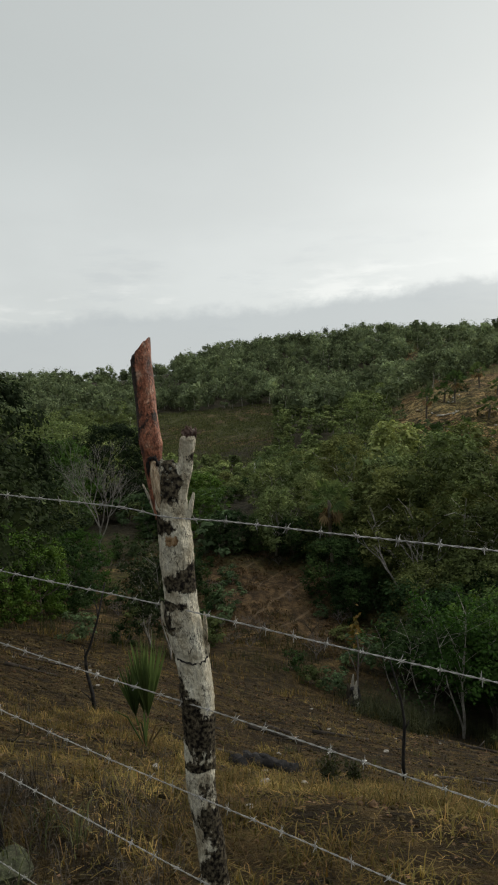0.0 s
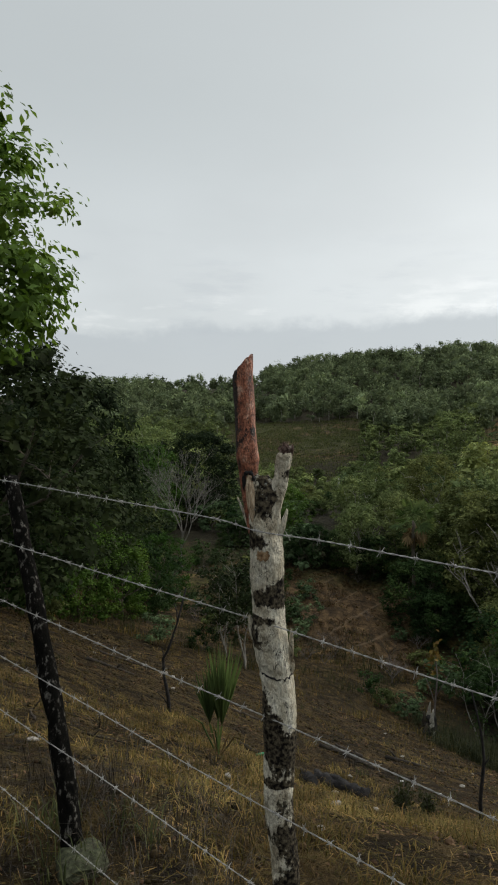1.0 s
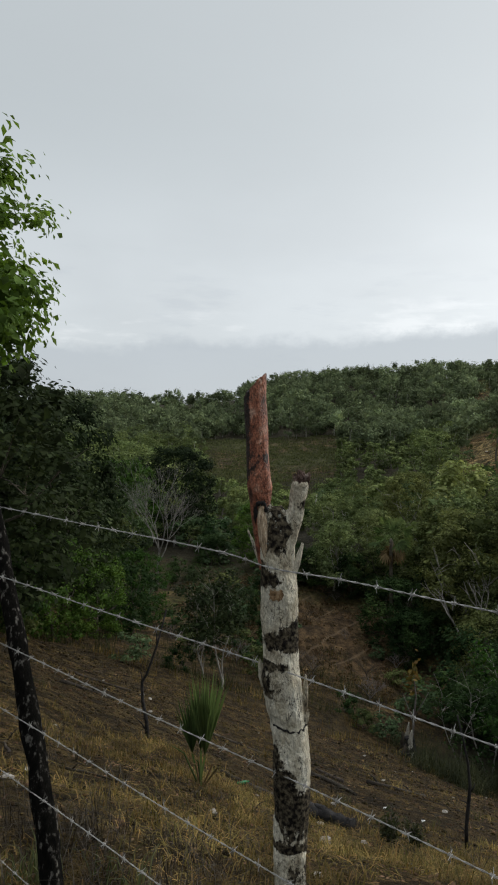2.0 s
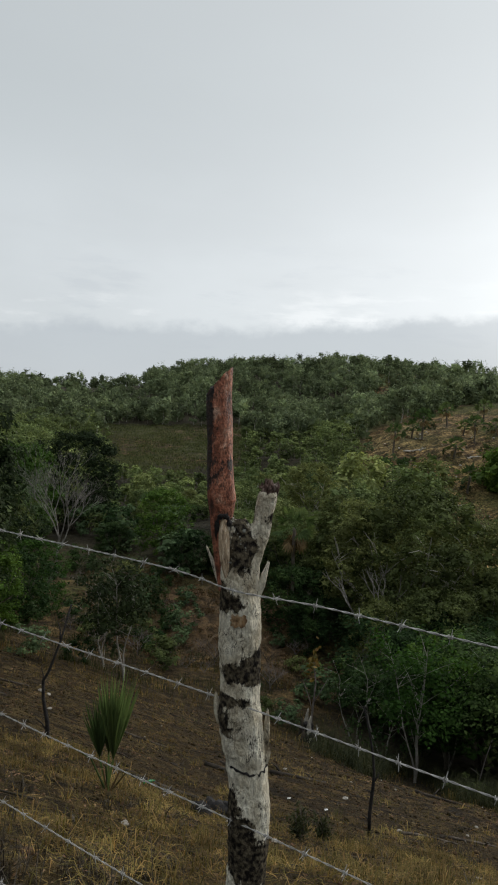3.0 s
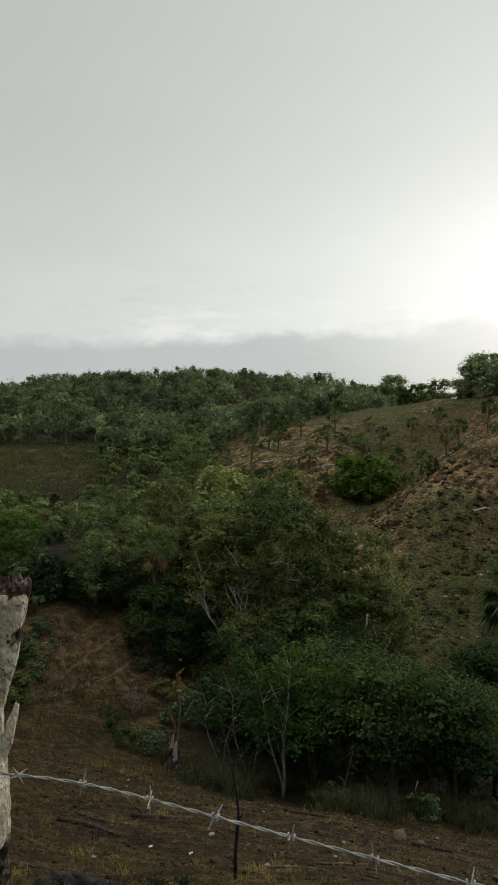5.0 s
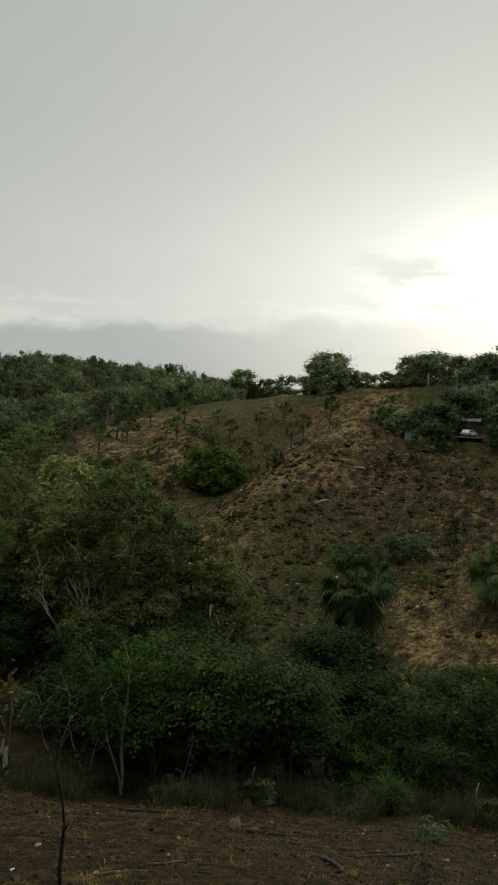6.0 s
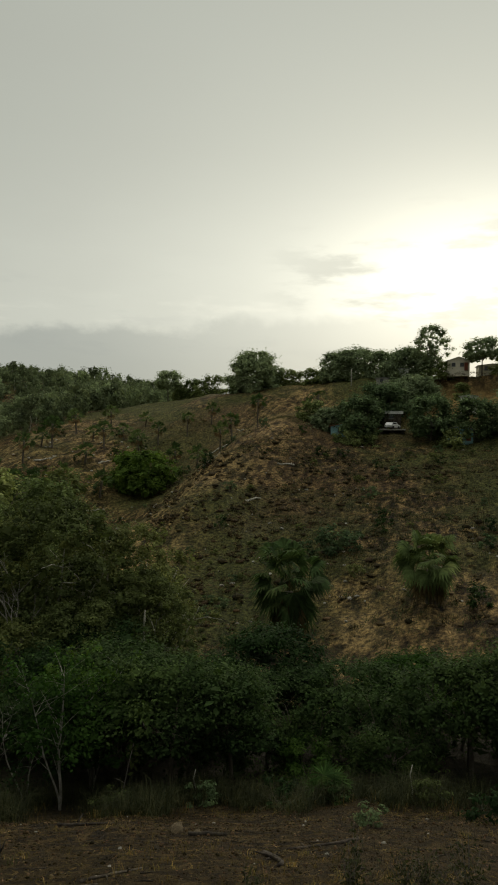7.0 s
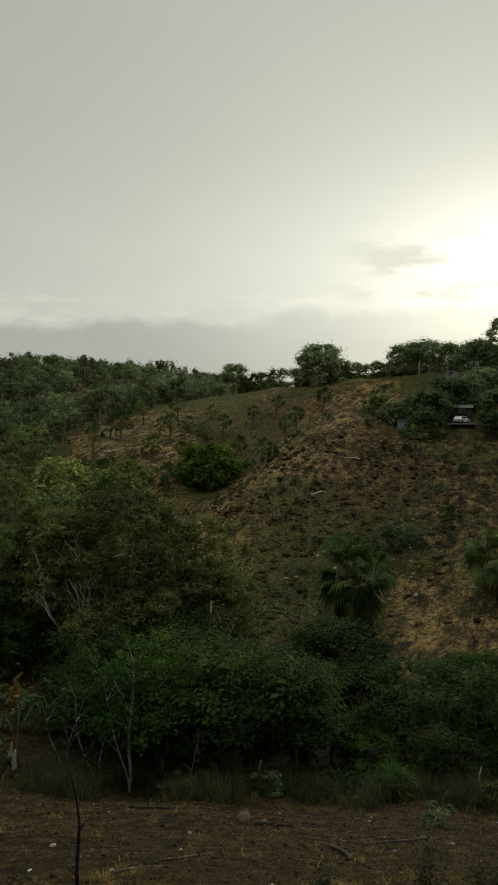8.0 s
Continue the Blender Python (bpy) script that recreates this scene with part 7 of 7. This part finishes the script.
def dark_tussocks():
    """Dark bushy tussocks and burnt weed clumps crowding the lower pasture."""
    rng = np.random.default_rng(83)
    n = 4200
    a, r = rng.uniform(21, 54, n), np.sqrt(rng.uniform(57 ** 2, 128 ** 2, n))
    x, y = r * np.sin(np.radians(a)), r * np.cos(np.radians(a))
    ok = rng.uniform(0, 1, n) < 0.04 + (0.25 + 0.65 * np.clip((34 - a) / 6, 0, 1) * np.clip((112 - r) / 15, 0, 1)) * patchy(x, y, 0.13, 2.6) ** 1.5
    x, y = x[ok], y[ok]
    s = rng.uniform(0.16, 0.5, len(x)) * (1 + 0.9 * rng.uniform(0, 1, len(x)) ** 4)
    V, F = lumps(np.zeros((len(x), 3)), s, rng)
    V = V.reshape(len(x), 12, 3) * np.array([1.0, 1.0, 0.6]) + np.stack([x, y, ground_z(x, y) + s * 0.1], 1)[:, None, :]
    mat = material("dark_tussock", [(0.018, 0.015, 0.008), (0.046, 0.035, 0.018), (0.090, 0.066, 0.032)], 3, 0.95, 0.8, 9, 0.1, island=0.5)
    tagged(new("dark_tussocks", mesh_of("dark_tussocks", V.reshape(-1, 3), F, mat)), "dark weedy tussocks crowding the dry pasture", "tussocks", kind="stuff")
    m = 14 * len(x)
    k = np.repeat(np.arange(len(x)), 14)
    d = rng.normal(0, 1, (m, 3)) * (s[k] * 0.75)[:, None] * np.array([1, 1, 0.5])
    c = np.stack([x, y, ground_z(x, y) + s * 0.55], 1)[k] + d
    V, F = leaf_quads(c, d + np.array([0, 0, 0.2]), 0.13, rng, 2.4)
    mat = material("dull_weed", [(0.028, 0.026, 0.011), (0.072, 0.058, 0.024), (0.17, 0.122, 0.052)], 1.5, 0.95, 0, 6, 0.1, island=0.6)
    tagged(new("pasture_weeds", mesh_of("pasture_weeds", V, F, mat)), "dull brown and olive weeds on the pasture", "weeds", kind="stuff")


dark_tussocks()


def bank_grass():
    """Dry grass tufts scattered over the earth bank and thick along its top."""
    rng = np.random.default_rng(29)
    n = 900
    a, r = rng.uniform(-14, 5, n), rng.uniform(36, 52, n)
    x, y = r * np.sin(np.radians(a)), r * np.cos(np.radians(a))
    ok = rng.uniform(0, 1, n) < 0.15 + 0.5 * patchy(x, y, 0.5, 3.3) + 0.4 * np.clip((r - 46) / 4, 0, 1)
    x, y = x[ok], y[ok]
    k = np.repeat(np.arange(len(x)), 16)
    d = rng.normal(0, 1, (len(k), 3)) * np.array([0.22, 0.22, 0.07])
    c = np.stack([x, y, ground_z(x, y) + 0.1], 1)[k] + d
    V, F = leaf_quads(c, d + np.array([0, 0, 0.05]), 0.085, rng, 3.0)
    tagged(new("bank_grass", mesh_of("bank_grass", V, F, PASTURE_STRAW)), "dry ochre grass tufts on the earth bank", "grass", kind="stuff")


bank_grass()


def soil_clods():
    """Crumbs and clods of turned soil over the plot."""
    rng = np.random.default_rng(61)
    n = 22000
    a, r = rng.uniform(-33, 54, n), np.sqrt(rng.uniform(2.8 ** 2, 26 ** 2, n))
    x, y = r * np.sin(np.radians(a)), r * np.cos(np.radians(a))
    ok = rng.uniform(0, 1, n) < 0.25 + 0.75 * patchy(x, y, 0.9, 5.2)
    x, y, r = x[ok], y[ok], r[ok]
    s = rng.uniform(0.008, 0.026, len(x)) * (1 + 1.6 * rng.uniform(0, 1, len(x)) ** 7) * (0.8 + r / 60)
    V, F = lumps(np.stack([x, y, ground_z(x, y) + s * 0.2], 1), s, rng)
    mat = material("soil_clod", [(0.014, 0.010, 0.005), (0.042, 0.029, 0.013), (0.105, 0.076, 0.038)], 3, 0.95, 0.3, 8, 0.1, island=0.6)
    tagged(new("soil_clods", mesh_of("soil_clods", V, F, mat)), "loose brown clods and crumbs of dry soil", "soil", kind="stuff")


soil_clods()


def dead_leaves():
    """Brown leaf and bark litter over the plot."""
    rng = np.random.default_rng(23)
    n = 13000
    a, r = rng.uniform(-33, 54, n), np.sqrt(rng.uniform(2.7 ** 2, 24 ** 2, n))
    r = np.where(rng.uniform(0, 1, n) < 0.4, rng.uniform(2.7, 11, n), r)
    x, y = r * np.sin(np.radians(a)), r * np.cos(np.radians(a))
    c = np.stack([x, y, ground_z(x, y) + 0.012], 1)
    V, F = leaf_quads(c, np.tile([0, 0, 1.2], (n, 1)), 0.010 + 0.0012 * r, rng, 2.2)
    tagged(new("leaf_litter", mesh_of("leaf_litter", V, F, DRY_LEAF)), "dead brown leaves and bark scraps on the soil", "leaf litter", kind="stuff")


DRY_LEAF = material("dead_leaf", [(0.022, 0.014, 0.007), (0.072, 0.046, 0.022), (0.19, 0.135, 0.072)], 1.5, 0.95, 0, 6, 0.1, island=0.6)
dead_leaves()

BARE_SCRUB = [bare_tree(610 + i, 2.2, 2.6, GREY_TWIG if i else DEADWOOD, 4, 0.03, 3) for i in range(3)]

# dark low shrubs dotting the pasture and the plot's edge
SCRUB = [make_tree(600 + i, 1.5, 2.0, 0.1, lf, 18, 26, 0.11, shape=0.7, limbs=4) for i, lf in enumerate((LEAF_DARK, LEAF_BUSH, LEAF_OLIVE))]
rs = random.Random(41)
for k in range(85):
    az_, r_ = (rs.uniform(22, 53), rs.uniform(58, 150)) if k < 60 else (rs.uniform(9, 21), rs.uniform(112, 165))
    plant_tree(SCRUB[k % 3], stand(az_, r_, 0.1, rs.uniform(0, 360), rs.uniform(0.5, 1.4)), "low dark shrub on the pasture", "scrub", "shrub", "shrub")
for k in range(24):
    plant_tree(SCRUB[k % 3], stand(rs.uniform(21.5, 31), rs.uniform(57, 84), 0.12, rs.uniform(0, 360), rs.uniform(0.3, 0.8)), "low dark shrub on the pasture", "scrub", "shrub", "shrub")
for k in range(26):
    plant_tree(SCRUB[k % 3], stand(rs.uniform(-18, -5), rs.uniform(34, 57), 0.15, rs.uniform(0, 360), rs.uniform(0.5, 1.25)), "low dark shrub on the brown slope", "scrub", "shrub", "shrub")
for k, (az_, r_, s_) in enumerate(((38, 20, 0.45), (47, 22.5, 0.8), (18, 26.5, 0.7), (25, 25.8, 0.6), (31, 25.5, 0.7), (43, 25, 0.6), (3.5, 30, 0.8), (0, 31, 0.7), (1.5, 29.5, 0.6), (52, 24, 0.8), (36, 25.4, 0.5), (-27, 22, 0.7), (-18, 26, 0.8), (-14, 29, 0.7), (-7, 33, 0.6), (2.5, 43, 0.6), (-6.5, 42, 1.0), (4.5, 40, 0.8), (5.5, 36, 1.3))):
    plant_tree(SCRUB[k % 3], stand(az_, r_, 0.1, rs.uniform(0, 360), s_), "low weedy shrub at the plot's edge", "scrub", "shrub", "shrub")

for k in range(34):
    az_, r_ = rs.uniform(-15, 6), rs.uniform(33, 50)
    plant_bare(BARE_SCRUB[k % 3], stand(az_, r_, 0.15, rs.uniform(0, 360), rs.uniform(0.6, 1.15)), "leafless grey scrub on the brown slope", "bare scrub", "bare_shrub", "shrub")
for k, (az_, r_, s_) in enumerate(((36.3, 79, 2.3), (37.6, 80, 1.7), (35.2, 80, 1.5))):
    plant_tree(SCRUB[0], stand(az_, r_, 0.3, rs.uniform(0, 360), s_), "dark rounded shrub on the lower pasture", "scrub", "shrub", "shrub")
for k in range(22):
    plant_tree(SCRUB[k % 3], stand(rs.uniform(-14, -3.5), rs.uniform(49, 78), 0.2, rs.uniform(0, 360), rs.uniform(1.1, 2.1)), "leafy green shrub on the valley slope", "scrub", "shrub", "shrub")
